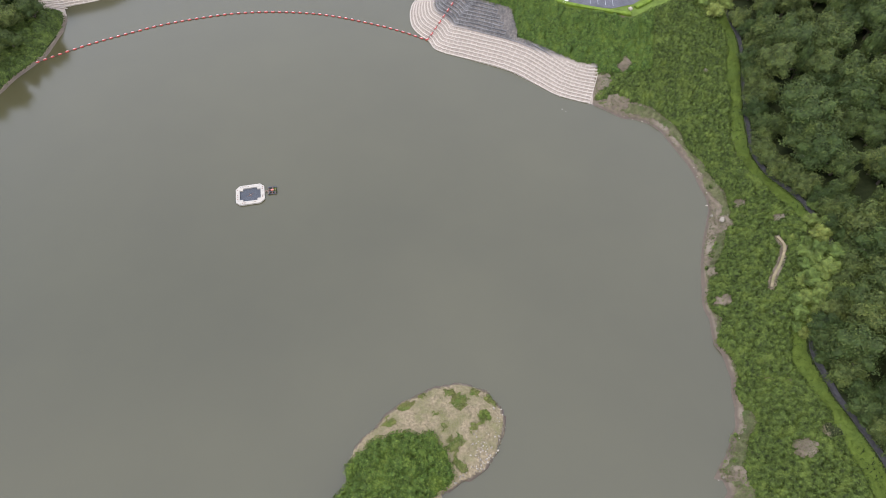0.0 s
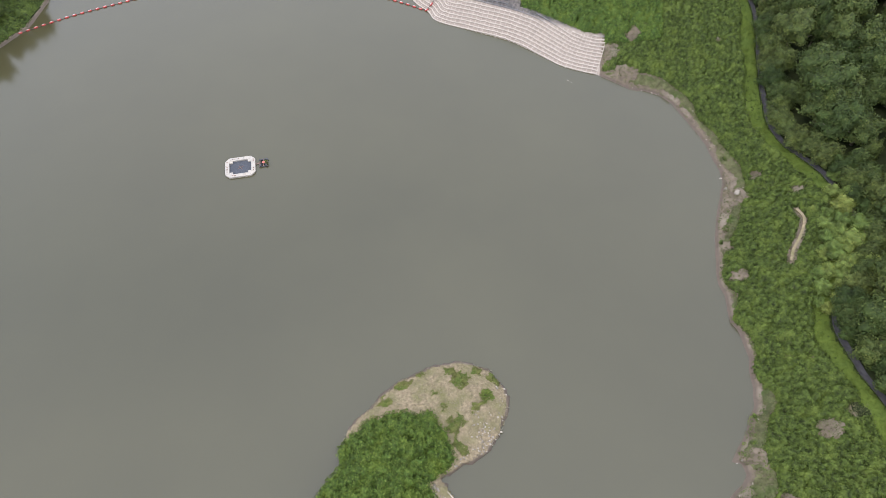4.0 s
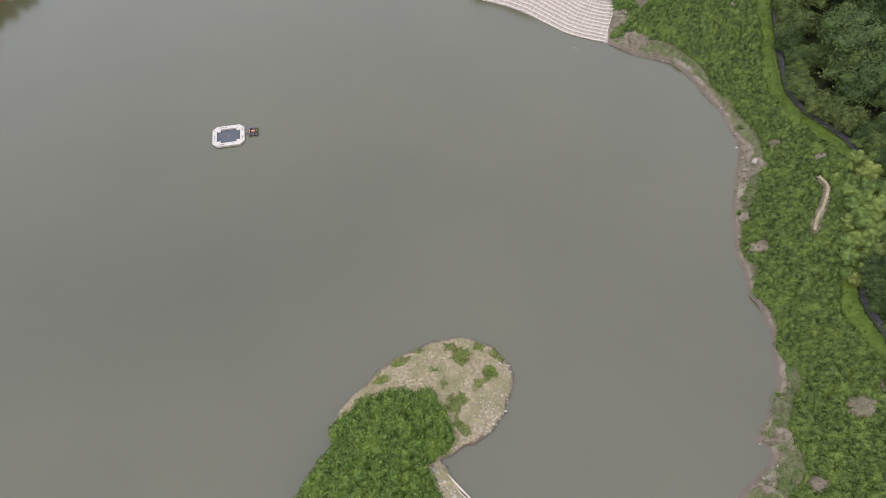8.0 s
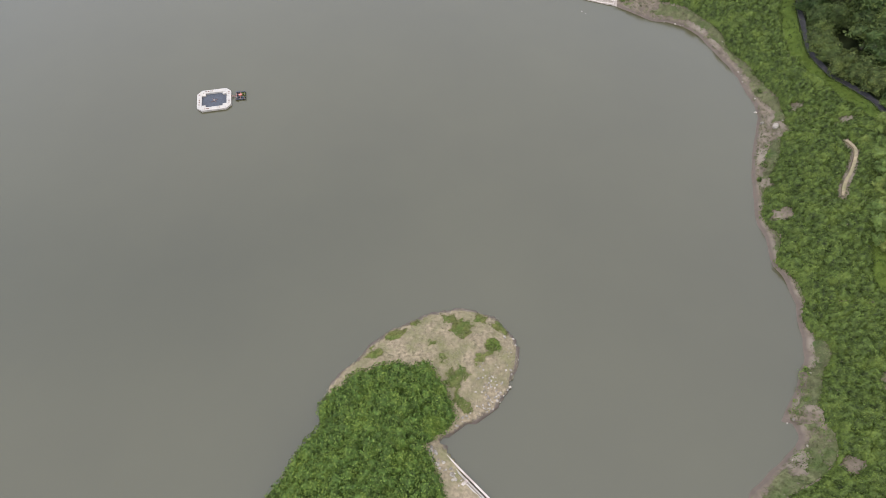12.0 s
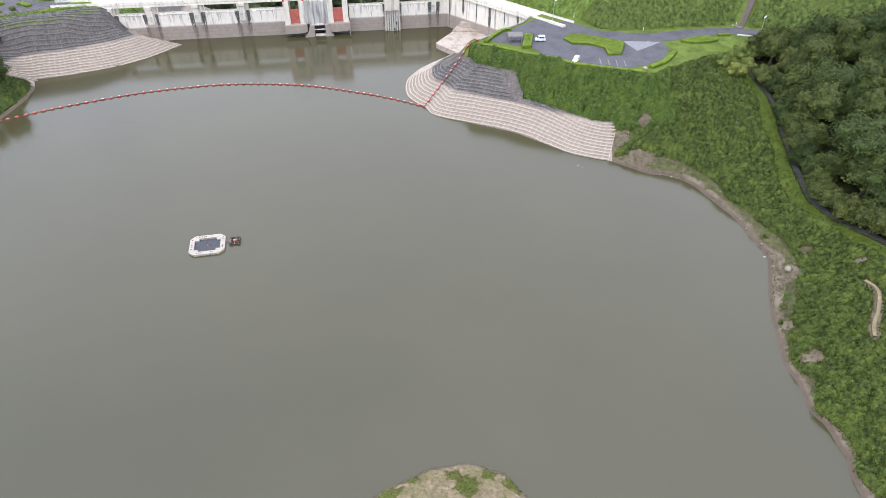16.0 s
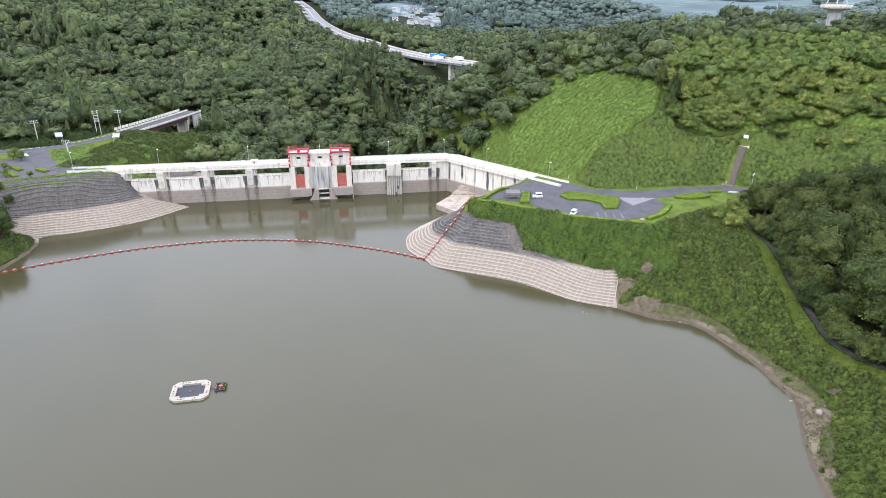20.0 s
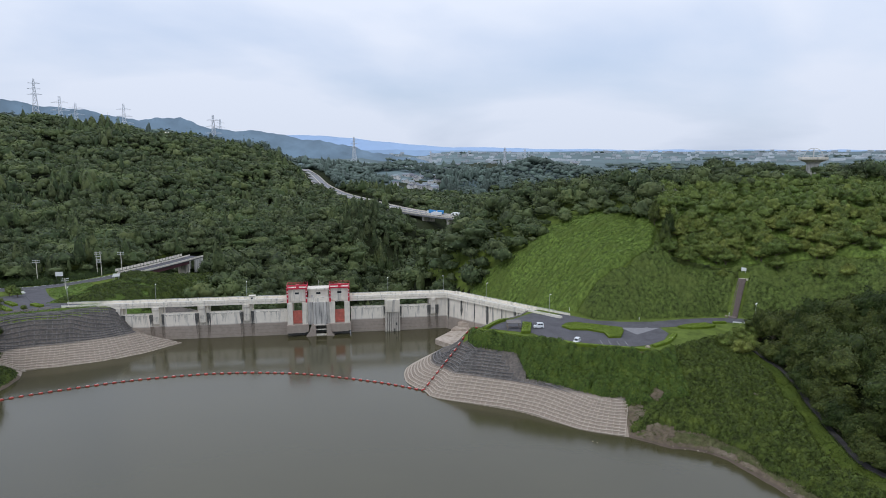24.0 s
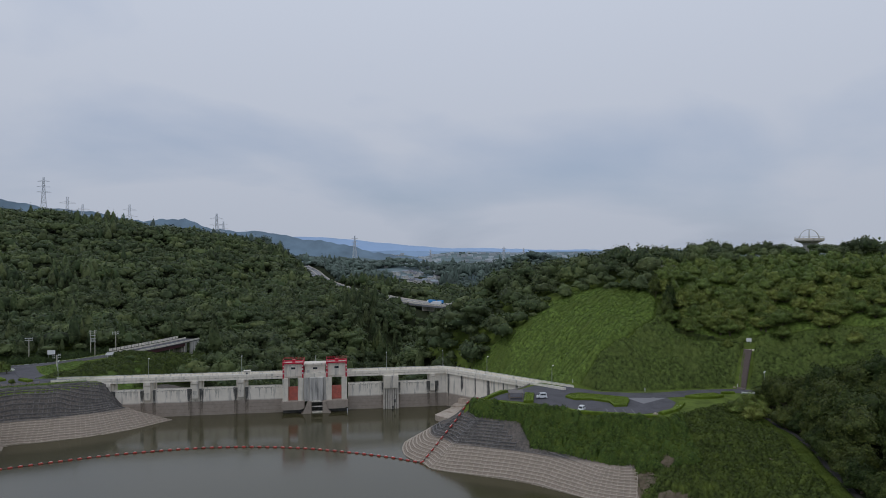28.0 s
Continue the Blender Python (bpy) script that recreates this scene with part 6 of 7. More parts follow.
# ---- slab and planks at the root of the spit ----
M_PLANK = material("bleached_planks", (0.32, 0.275, 0.225), 0.85, spread=0.2, scale=3, per_object=0.2)
jetty = thing("plank_slipway", pose(-1.6, 37.0, 0, 0, 0, -37.5), "bleached plank slipway at the root of the spit", "slipway")
part("edge_beam", Geo().box(0, 22, 0.6, 0.95, -0.6, 0.75, 0.03), M_PALE, jetty)
part("edge_beam", Geo().box(0, 22, 0.0, 0.3, -0.4, 0.9, 0.03), M_PLANK, jetty)
for k in range(5):
    part("plank", Geo().box(9.2, 24, -0.75 - k * 0.72, -0.12 - k * 0.72, 0.5, 0.92 + 0.04 * (k % 2), 0.03), M_PLANK, jetty)
part("cross_beam", Geo().box(8.6, 9.1, -4.0, 0.3, 0.5, 1.15, 0.03), M_PALE, jetty)
part("rubble_bed", Geo().prism([(0, 0), (8.6, 0), (8.6, -4), (4, -3.2), (1, -1.6)], -0.5, 0.7), M_SAND, jetty)

# ---- boulders and washed-up stones ----
M_ROCK = material("pale_boulder", (0.27, 0.232, 0.18), 0.9, gloss=0.2, spread=0.25, scale=2, bump=0.05, bump_scale=5, per_object=0.35)


def rock_mesh(seed):
    rng = random.Random(seed)
    bm = bmesh.new()
    bmesh.ops.create_icosphere(bm, subdivisions=2, radius=1)
    for v in bm.verts:
        k = 1 + 0.35 * noise.noise(v.co * 1.3 + Vector((seed * 7.1, 0, 0))) + 0.12 * noise.noise(v.co * 3.1)
        v.co = Vector((v.co.x * k, v.co.y * k * 0.8, max(v.co.z, -0.4) * k * 0.62))
    me = bpy.data.meshes.new("boulder")
    bm.to_mesh(me)
    bm.free()
    me.materials.append(M_ROCK)
    return me


ROCKS = [rock_mesh(k) for k in range(5)]
rng_r = random.Random(9)


def boulder(x, y, r, label):
    ob = new("boulder", rng_r.choice(ROCKS))
    z = max(ground_z(x, y), -0.1)
    ob.matrix_basis = pose(x, y, z + 0.15 * r, rng_r.uniform(-15, 15), rng_r.uniform(-15, 15), rng_r.uniform(0, 360)) @ Matrix.Scale(r, 4)
    tagged(ob, label, "rock", "stones on the shore")


boulder(69.9, 124.6, 1.0, "large pale boulder on the bare shore")
for x, y, r in ((67.6, 127.1, 0.55), (66.9, 131.5, 0.4), (60.8, 156.5, 0.4), (71.5, 126, 0.4), (91.0, 80.5, 0.5), (68.3, 182.3, 0.5), (91.5, 72, 0.5), (84.5, 108, 0.45), (77, 118, 0.5), (23.0, 167.5, 0.25), (24.2, 166.6, 0.22)):
    boulder(x, y, r, "small pale stone on the bank")
for k in range(46):
    t = k / 46
    a = smooth_line([(11.8, 60), (13.2, 55.1), (11.7, 49.3), (8.6, 44.6), (4.6, 41.6), (1.0, 38.8)], 8)
    p = a[int(t * (len(a) - 1))]
    boulder(p[0] + rng_r.uniform(-2.6, -0.4), p[1] + rng_r.uniform(-0.2, 1.2), rng_r.uniform(0.1, 0.32), "pale stone on the stony edge of the spit")
for k in range(70):
    boulder(rng_r.gauss(7.6, 1.6), rng_r.gauss(48.2, 2.4), rng_r.uniform(0.09, 0.26), "pale stone on the stony edge of the spit")
for k in range(44):
    u = rng_r.uniform(0.3, 9.0)
    p = jetty.matrix_basis @ Vector((u, rng_r.uniform(-1.9, -0.1), 0))
    boulder(p.x, p.y, rng_r.uniform(0.14, 0.34), "rubble stone beside the slipway")
for k in range(16):
    i = rng_r.randrange(3, len(RIGHT_SHORE) - 1)
    p = Vector(RIGHT_SHORE[i]).lerp(Vector(RIGHT_SHORE[i - 1]), rng_r.random())
    boulder(p.x + rng_r.uniform(0.4, 2.0), p.y, rng_r.uniform(0.15, 0.35), "small pale stone on the bank")

# ---- trees near the water and in the park ----
M_LIGHT = material("light_cherry_foliage", (0.128, 0.160, 0.036), 0.6, gloss=0.15, spread=0.55, scale=0.6, per_object=0.22, per_island=0.2, hue=0.02, bump=0.12, bump_scale=2.5)


def tree_kind(seed, radius, height, trunk, lobes, leaves, leaf, mat, squat=0.75, conical=0.0):
    """Trunk with limbs, and a crown of many leaf clumps."""
    rng = np.random.default_rng(seed)
    v, f = crown_arrays(rng, radius, height, lobes, leaves, leaf, True, squat, conical, 3)
    v = v + (0, 0, trunk)
    crown = fast_mesh("crown", v, f, mat)
    g = Geo()
    g.rod((0, 0, -0.8), (0.1, 0.05, trunk * 0.6), radius * 0.085, radius * 0.06, 8)
    g.rod((0.1, 0.05, trunk * 0.6), (0.0, 0.1, trunk + height * 0.6), radius * 0.06, radius * 0.02, 7)
    for k in range(6):
        a = 2 * math.pi * k / 6 + rng.uniform(-0.4, 0.4)
        z = trunk * rng.uniform(0.6, 1.0)
        r = radius * rng.uniform(0.45, 0.7)
        g.rod((0.08, 0.05, z), (r * math.cos(a), r * math.sin(a), z + height * rng.uniform(0.2, 0.6)), radius * 0.03, radius * 0.01, 6)
    return g.mesh("trunk", M_BARK), crown


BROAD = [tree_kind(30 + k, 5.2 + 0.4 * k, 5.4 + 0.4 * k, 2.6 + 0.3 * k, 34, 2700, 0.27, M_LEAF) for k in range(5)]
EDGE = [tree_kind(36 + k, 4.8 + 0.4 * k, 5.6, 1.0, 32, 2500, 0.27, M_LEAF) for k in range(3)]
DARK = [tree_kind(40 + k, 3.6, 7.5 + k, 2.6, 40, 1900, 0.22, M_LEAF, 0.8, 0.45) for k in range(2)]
CHERRY = [tree_kind(50 + k, 4.2 + 0.4 * k, 4.2, 1.4, 34, 1500, 0.2, M_LIGHT) for k in range(3)]
LOW = [tree_kind(60 + k, 2.2, 2.2, 1.2, 22, 800, 0.13, M_LIGHT) for k in range(2)]


def plant(kind, x, y, size, turn_, label, group):
    trunk, crown = kind
    ob = thing("tree", pose(x, y, ground_z(x, y) - 0.2, 0, 0, turn_), label, "tree", group)
    ob.scale = (size, size, size)
    part("trunk", trunk, None, ob)
    part("crown", crown, None, ob)


rng_t = random.Random(21)
for iy in range(25):
    for ix in range(11):
        x = 82 + ix * 6.6 + rng_t.uniform(-2.6, 2.6) + (iy % 2) * 3.6
        y = 40 + iy * 7.6 + rng_t.uniform(-2.6, 2.6)
        edge_x = np.interp(y, PATH_LINE[::-1, 1], PATH_LINE[::-1, 0])
        if x < edge_x + 4.2 or x > 72 + 0.42 * y + 12 or y > 226 - 0.15 * (x - 90):
            continue
        kind = rng_t.choice(BROAD + BROAD + DARK)
        plant(kind, x, y, rng_t.uniform(0.72, 1.4), rng_t.uniform(0, 360), "dense dark green broadleaf tree in the wood", "trees of the lakeside wood")
# the front row leans over the footpath
row = evenly(PATH_LINE, 4.6)
for i, (p, q) in enumerate(zip(row, normals_of(row))):
    if 42 < p[1] < 206:
        x, y = p + q * rng_t.uniform(1.0, 3.0)
        plant(rng_t.choice(EDGE), x, y, rng_t.uniform(0.7, 1.05), rng_t.uniform(0, 360), "dense dark green broadleaf tree leaning over the footpath", "trees of the lakeside wood")
# lighter bushy trees that hang over the footpath
for x, y, s in ((88, 107, 0.8), (90.5, 103, 0.9), (86, 101, 0.75), (88.5, 97, 0.85), (93, 96, 1.0), (90, 110, 0.7), (84.5, 95.5, 0.6), (91, 115, 0.8), (93.5, 119, 0.75), (90, 120.5, 0.55), (87.5, 113, 0.6), (94, 108, 0.9), (90.5, 91, 0.7), (86.5, 91.5, 0.55), (86.5, 110, 0.55), (86, 105.5, 0.6), (84.5, 100.5, 0.55), (82.8, 95, 0.55), (82.6, 91, 0.6), (85.5, 87.5, 0.6), (83, 86, 0.5), (87.5, 94.5, 0.6), (81.5, 87.5, 0.45), (84.8, 115, 0.4), (92, 126, 0.6)):
    plant(rng_t.choice(CHERRY), x, y, s, rng_t.uniform(0, 360), "pale green bushy tree beside the footpath", "trees of the lakeside wood")
# trees beside the car park
for x, y, s in ((69.5, 213, 0.95), (74.5, 218, 1.0), (72, 207, 0.85), (80.5, 221, 0.95), (76, 211, 0.8)):
    plant(rng_t.choice(CHERRY), x, y, s, rng_t.uniform(0, 360), "spreading green tree beside the car park", "trees of the car park")
for x, y, s in ((92, 222, 1.1), (100, 226, 1.15), (108, 222, 1.2), (97, 216, 1.1), (116, 228, 1.2)):
    plant(rng_t.choice(BROAD), x, y, s, rng_t.uniform(0, 360), "large dark green tree beside the park road", "trees of the lakeside wood")
# park trees on the hill
for x, y, s in ((68, 266, 0.8), (74, 268, 0.9), (79, 263.5, 0.8), (83, 269, 1.0), (75, 274, 0.95), (69, 273, 0.9), (80, 258, 0.65), (86, 265, 0.9), (94, 264, 1.0), (100, 259, 0.9), (108, 264, 1.05), (116, 258, 1.0), (124, 262, 1.1), (112, 251, 0.8), (120, 247, 0.9), (97, 270, 1.0), (66, 280, 0.9), (131, 256, 1.0), (73, 282, 1.0), (103, 267, 1.0), (111, 271, 1.0), (89, 272, 1.0), (118, 268, 1.1), (127, 270, 1.1), (79, 276, 1.0), (62, 279, 0.9), (92, 278, 1.1), (100, 277, 1.0), (108, 279, 1.1), (85, 279, 1.0), (135, 265, 1.1), (60, 285, 0.9)):
    plant(rng_t.choice(CHERRY), x, y, s, rng_t.uniform(0, 360), "loose cherry tree on the grassy hillside", "trees of the park hill")
grove = []
spots = [(x, y) for x in range(58, 232, 5) for y in range(262, 346, 5)]
for x, y in spots:
    x, y = x + rng_t.uniform(-4, 4), y + rng_t.uniform(-4, 4)
    if in_poly(x, y, MEADOW) or sdf(x, y, np.array([(173, 414), (150, 350)]), closed=False) < 11 or rng_t.random() < (0.35 if y < 280 else 0.06) or x > 20 + 0.62 * y:
        continue
    if y < 286:
        plant(rng_t.choice(CHERRY), x, y, rng_t.uniform(0.75, 1.25), rng_t.uniform(0, 360), "spreading cherry tree on the park hill", "trees of the park hill")
        continue
    grove.append((x, y, rng_t.uniform(0.65, 1.15) * (0.75 if y > 312 and x > 100 else 1.0), rng_t.uniform(0, 6.28), rng_t.randrange(3)))
for x, y, s in ((60, 268, 0.9), (62.5, 274, 1.0), (58, 281, 0.9)):
    plant(rng_t.choice(DARK), x, y, s, 0, "dark dense tree above the grass slope", "trees of the park hill")
gv, gf, gk = [], [], 0
raw = [crown_arrays(np.random.default_rng(50 + k), 4.2 + 0.5 * k, 4.4, 30, 420, 0.26, True) for k in range(3)]
for x, y, s, a, k in grove:
    v, f = raw[k]
    c, q = math.cos(a), math.sin(a)
    gv.append(np.stack([(v[:, 0] * c - v[:, 1] * q) * s + x, (v[:, 0] * q + v[:, 1] * c) * s + y, (v[:, 2] + 2.6) * s + ground_z(x, y)], 1))
    gf.append(f + gk)
    gk += len(v)
tagged(new("park_grove", fast_mesh("park_grove", np.concatenate(gv), np.concatenate(gf), M_LIGHT)), "spreading cherry trees covering the park hill", "grove", kind="stuff")
# planting round the forecourt
for k, pts in enumerate(([(-200, 226), (-191, 220.5)], [(-203, 233), (-195.5, 228.5)], [(-190, 231), (-184, 228.5)])):
    hedge("hedge", strip(pts, 2.0), 0.9, "low clipped hedge beside the forecourt", 400 + k)
for x, y, s in ((-197, 222, 0.8), (-194, 219, 0.7), (-203.5, 230, 0.85)):
    plant(rng_t.choice(LOW), x, y, s, rng_t.uniform(0, 360), "small rounded tree at the road junction", "trees of the junction")
for x, y, s in ((-183.5, 205.5, 0.42), (-188, 207, 0.5), (-192.5, 205, 0.55)):
    plant(rng_t.choice(EDGE), x, y, s, rng_t.uniform(0, 360), "dark clipped round bush at the road junction", "trees of the junction")
# west bank
for x, y, s in ((-170, 184, 0.9), (-174, 176, 1.0), (-170, 168, 0.85), (-176, 190, 0.9), (-181, 182, 1.0), (-172, 158, 0.9), (-180, 168, 1.0), (-178, 152, 0.9), (-184, 196, 0.9), (-186, 174, 1.0)):
    plant(rng_t.choice(BROAD), x, y, s, rng_t.uniform(0, 360), "green broadleaf tree leaning over the west shore", "trees of the west bank")
for x, y, s in ((-211, 244, 1.0), (-206.5, 243, 0.95), (-214, 249, 0.9), (-186.2, 222, 0.6)):
    plant(rng_t.choice(LOW), x, y, s * 1.2, rng_t.uniform(0, 360), "small rounded tree at the road junction", "trees of the junction")


# ---- roads of the west bank ----
M_MAROON = material("maroon_girder_paint", (0.09, 0.028, 0.034), 0.6, spread=0.15, scale=1)
lane = smooth_line([(-275, 238, 15.1), (-245, 249, 15.1), (-228, 253.5, 15.1), (-215.6, 258, 15.1), (-206, 266, 15.1), (-197.6, 279.7, 15.1), (-193.6, 292, 15.1), (-190.5, 308, 15.0), (-187, 331, 14.9), (-184.6, 352, 14.85)], 8)
flat = lane[lane[:, 1] < 297]
west_road = solid("road_west", ribbon(evenly(flat, 3), 7.4, thick=0.5, level="own"), M_ASPHALT, "grey asphalt road past the road junction", "road", kind="structure")
part("branch", ribbon(evenly(smooth_line([(-211, 258), (-200, 246), (-190, 237.5), (-181, 234.5), (-172, 232.8)], 6), 2), 8.0, thick=0.5, level=15.13), M_ASPHALT, west_road)
part("forecourt", Geo().prism([(-216, 240), (-207, 250), (-198, 243), (-182, 237), (-176, 229), (-181, 223), (-193, 215), (-206, 226)], 14.6, 15.04), M_ASPHALT, west_road)
side = evenly(flat, 3.2)
nn = normals_of(side)
for i in range(2, len(side) - 1):
    p, q = side[i], nn[i]
    a = math.degrees(math.atan2(q[1], q[0])) - 90
    part("edge_dash", Geo().box(-0.9, 0.9, -0.16, 0.16, 0, 0.02), M_WHITE, west_road, at=pose(p[0] + q[0] * 3.2, p[1] + q[1] * 3.2, p[2] + 0.07, 0, 0, a))
    part("edge_line", Geo().box(-1.6, 1.6, -0.1, 0.1, 0, 0.02), M_LINE, west_road, at=pose(p[0] - q[0] * 3.3, p[1] - q[1] * 3.3, p[2] + 0.07, 0, 0, a))
for k in range(5):
    part("crossing_bar", Geo().box(-1.7, 1.7, -0.28, 0.28, 0, 0.02), M_WHITE, west_road, at=pose(-213.2 + k * 0.85, 251.8 - k * 0.75, 15.2, 0, 0, 48))
fence = thing("timber_fence", pose(0, 0, 0), "low brown timber fence beside the forecourt", "fence")
fl = evenly(np.array([(-196, 213.5), (-184, 221.5), (-178, 226)]), 2.0)
for p in fl:
    part("post", Geo().box(p[0] - 0.08, p[0] + 0.08, p[1] - 0.08, p[1] + 0.08, 14.6, 15.95), M_TIMBER, fence)
for a, b in zip(fl, fl[1:]):
    for z in (15.4, 15.8):
        part("rail", Geo().rod((*a, z), (*b, z), 0.06, n=6), M_TIMBER, fence)


def road_bridge():
    ob = thing("road_bridge", pose(0, 0, 0), "concrete road bridge with maroon girders and white parapets", "bridge")
    run_ = evenly(lane[lane[:, 1] >= 294], 4)
    n = normals_of(run_)
    part("deck", ribbon(run_, 9.0, thick=0.55, level="own"), M_ASPHALT, ob, "grey bridge roadway")
    for s in (-1, 1):
        e = run_.copy()
        e[:, :2] += n * s * 4.4
        e[:, 2] += 0.75
        part("parapet", ribbon(e, 0.3, thick=0.9, level="own", cross=1), M_CONCRETE, ob)
        f = e.copy()
        f[:, :2] -= n * s * 0.9
        f[:, 2] -= 1.25
        part("girder", ribbon(f[run_[:, 1] < 342], 0.4, thick=1.9, level="own", cross=1), M_MAROON, ob, "maroon steel girder")
    for y0, y1 in ((339, 342),):
        i = int(np.argmin(np.abs(run_[:, 1] - y0)))
        x, y, z = run_[i]
        part("pier", Geo().box(x - 3.2, x + 3.2, y - 0.7, y + 0.7, z - 18, z - 0.6, 0.1), M_CONCRETE, ob, "pale concrete bridge pier")
    far_end = run_[run_[:, 1] > 341]
    for s in (-1, 1):
        e = far_end.copy()
        e[:, :2] += normals_of(far_end) * s * 4.0
        e[:, 2] -= 0.3
        part("retaining_wall", ribbon(e, 0.5, thick=7.5, level="own", cross=1), M_STREAK, ob, "stained retaining wall of the ramp")
    fence_run = evenly(run_[run_[:, 1] < 345], 2.4)
    fn = normals_of(fence_run)
    panel = Geo().box(-1.05, 1.05, -0.03, 0.03, 0.9, 2.2).mesh("screen_panel", M_DECK)
    for p, q in zip(fence_run, fn):
        part("screen_panel", panel, None, ob, at=pose(p[0] - q[0] * -4.4, p[1] - q[1] * -4.4, p[2] + 0.2, 0, 0, math.degrees(math.atan2(q[1], q[0])) - 90))
    return ob


road_bridge()


def utility_pole(x, y, h, label, twin=False):
    ob = thing("utility_pole", pose(x, y, ground_z(x, y), 0, 0, 30), label, "utility pole", "utility poles along the road")
    for dx in ((-0.9, 0.9) if twin else (0,)):
        part("pole", Geo().rod((dx, 0, -0.5), (dx, 0, h), 0.19, 0.12), M_CONCRETE, ob)
    for z in (h - 0.5, h - 1.4):
        part("crossarm", Geo().box(-1.6, 1.6, -0.07, 0.07, z, z + 0.16), M_STEEL, ob)
        for dx in (-1.4, -0.7, 0.7, 1.4):
            part("insulator", Geo().lathe([(0, 0), (0.09, 0), (0.11, 0.12), (0.05, 0.26), (0, 0.26)], 8, (dx, 0, z + 0.16)), M_WHITE, ob)
    if twin:
        for z in (h - 5.5, h - 4.0, h - 2.6):
            part("platform", Geo().box(-1.2, 1.2, -0.5, 0.5, z, z + 0.15), M_STEEL, ob)
        for dx in (-0.45, 0.45):
            part("transformer", Geo().lathe([(0, 0), (0.34, 0.02), (0.36, 0.9), (0.3, 1.0), (0, 1.02)], 12, (dx, -0.1, h - 5.35)), M_KERB, ob, "grey transformer drum")
    return ob


utility_pole(-219, 270, 11.0, "concrete utility pole at the edge of the woods")
utility_pole(-202, 290, 12.0, "twin concrete pole carrying transformers", True)
utility_pole(-197.5, 301, 11.0, "concrete utility pole beside the road")
utility_pole(-194.5, 345, 11.0, "concrete utility pole beside the bridge")
utility_pole(-196, 258, 5.5, "short grey post at the junction")
post_sign(pose(-209.5, 272, 15.0, 0, 0, 20), 3.2, 2.0, 3.2, "white road sign panel on two posts beside the road")
canopy = thing("bus_shelter", pose(-186.5, 280, 15.0, 0, 0, -60), "low shelter with a grey flat roof beside the road", "shelter")
part("roof", Geo().box(-4, 4, -1.5, 1.5, 2.5, 2.75, 0.05), M_KERB, canopy)
for x in (-3.5, 3.5):
    for y in (-1.2, 1.2):
        part("post", Geo().box(x - 0.08, x + 0.08, y - 0.08, y + 0.08, -0.3, 2.5), M_STEEL, canopy)

# ---- highway in the valley ----
hw = evenly(smooth_line(HIGHWAY, 6), 8)
highway = solid("highway", ribbon(hw, 20, thick=1.6, level="own", cross=4), material("sun_bleached_carriageway", (0.22, 0.22, 0.23), 0.9, spread=0.12, scale=0.3), "pale grey highway on a viaduct through the valley", "highway", kind="structure")
hn = normals_of(hw)
for off, h, w in ((-9.8, 1.1, 0.35), (9.8, 1.1, 0.35), (0, 0.9, 0.6)):
    e = hw.copy()
    e[:, :2] += hn * off
    e[:, 2] += h
    part("barrier", ribbon(e, w, thick=h + 0.3, level="own", cross=1), M_CONCRETE, highway)
for off in (-5.2, 5.2):
    for i in range(0, len(hw) - 1, 2):
        p = hw[i]
        part("lane_dash", Geo().box(-3, 3, -0.15, 0.15, 0, 0.03), M_LINE, highway, at=pose(p[0] + hn[i][0] * off, p[1] + hn[i][1] * off, p[2] + 0.02, 0, 0, math.degrees(math.atan2(hn[i][1], hn[i][0])) - 90))
for i in range(1, 24, 4):
    p = hw[i]
    part("pier", Geo().box(-7, 7, -1.2, 1.2, -30, -1.5), M_CONCRETE, highway, at=pose(p[0], p[1], p[2], 0, 0, math.degrees(math.atan2(hn[i][1], hn[i][0]))))
M_BLUE = material("bright_blue_tarp", (0.05, 0.28, 0.62), 0.5, spread=0.1)


def lorry(i, off, mat, length, label):
    p, q = hw[i], hn[i]
    ob = thing("lorry", pose(p[0] + q[0] * off, p[1] + q[1] * off, p[2] + 0.02, 0, 0, math.degrees(math.atan2(q[1], q[0])) - 90), label, "lorry", "traffic on the highway")
    part("cargo_box", Geo().box(-length / 2, length / 2 - 2.4, -1.25, 1.25, 1.0, 3.8, 0.05), mat, ob)
    part("cab", Geo().side([(length / 2 - 2.3, 0.7), (length / 2 - 2.3, 3.0), (length / 2 - 0.6, 3.0), (length / 2, 1.8), (length / 2, 0.7)], -1.2, 1.2), M_WHITE, ob)
    for x in (-length / 2 + 1, -length / 2 + 2.2, length / 2 - 1.4):
        for s in (-1, 1):
            part("wheel", Geo().rod((x, s * 0.9, 0.5), (x, s * 1.22, 0.5), 0.5, n=12), M_TYRE, ob)


lorry(5, -5.0, M_WHITE, 11, "white lorry on the highway")
lorry(9, -4.0, M_BLUE, 11, "lorry with a blue cargo box on the highway")
lorry(8, -7.5, M_BLUE, 9, "lorry with a blue cargo box on the highway")
lorry(7, 5.0, M_WHITE, 12, "white lorry on the highway")

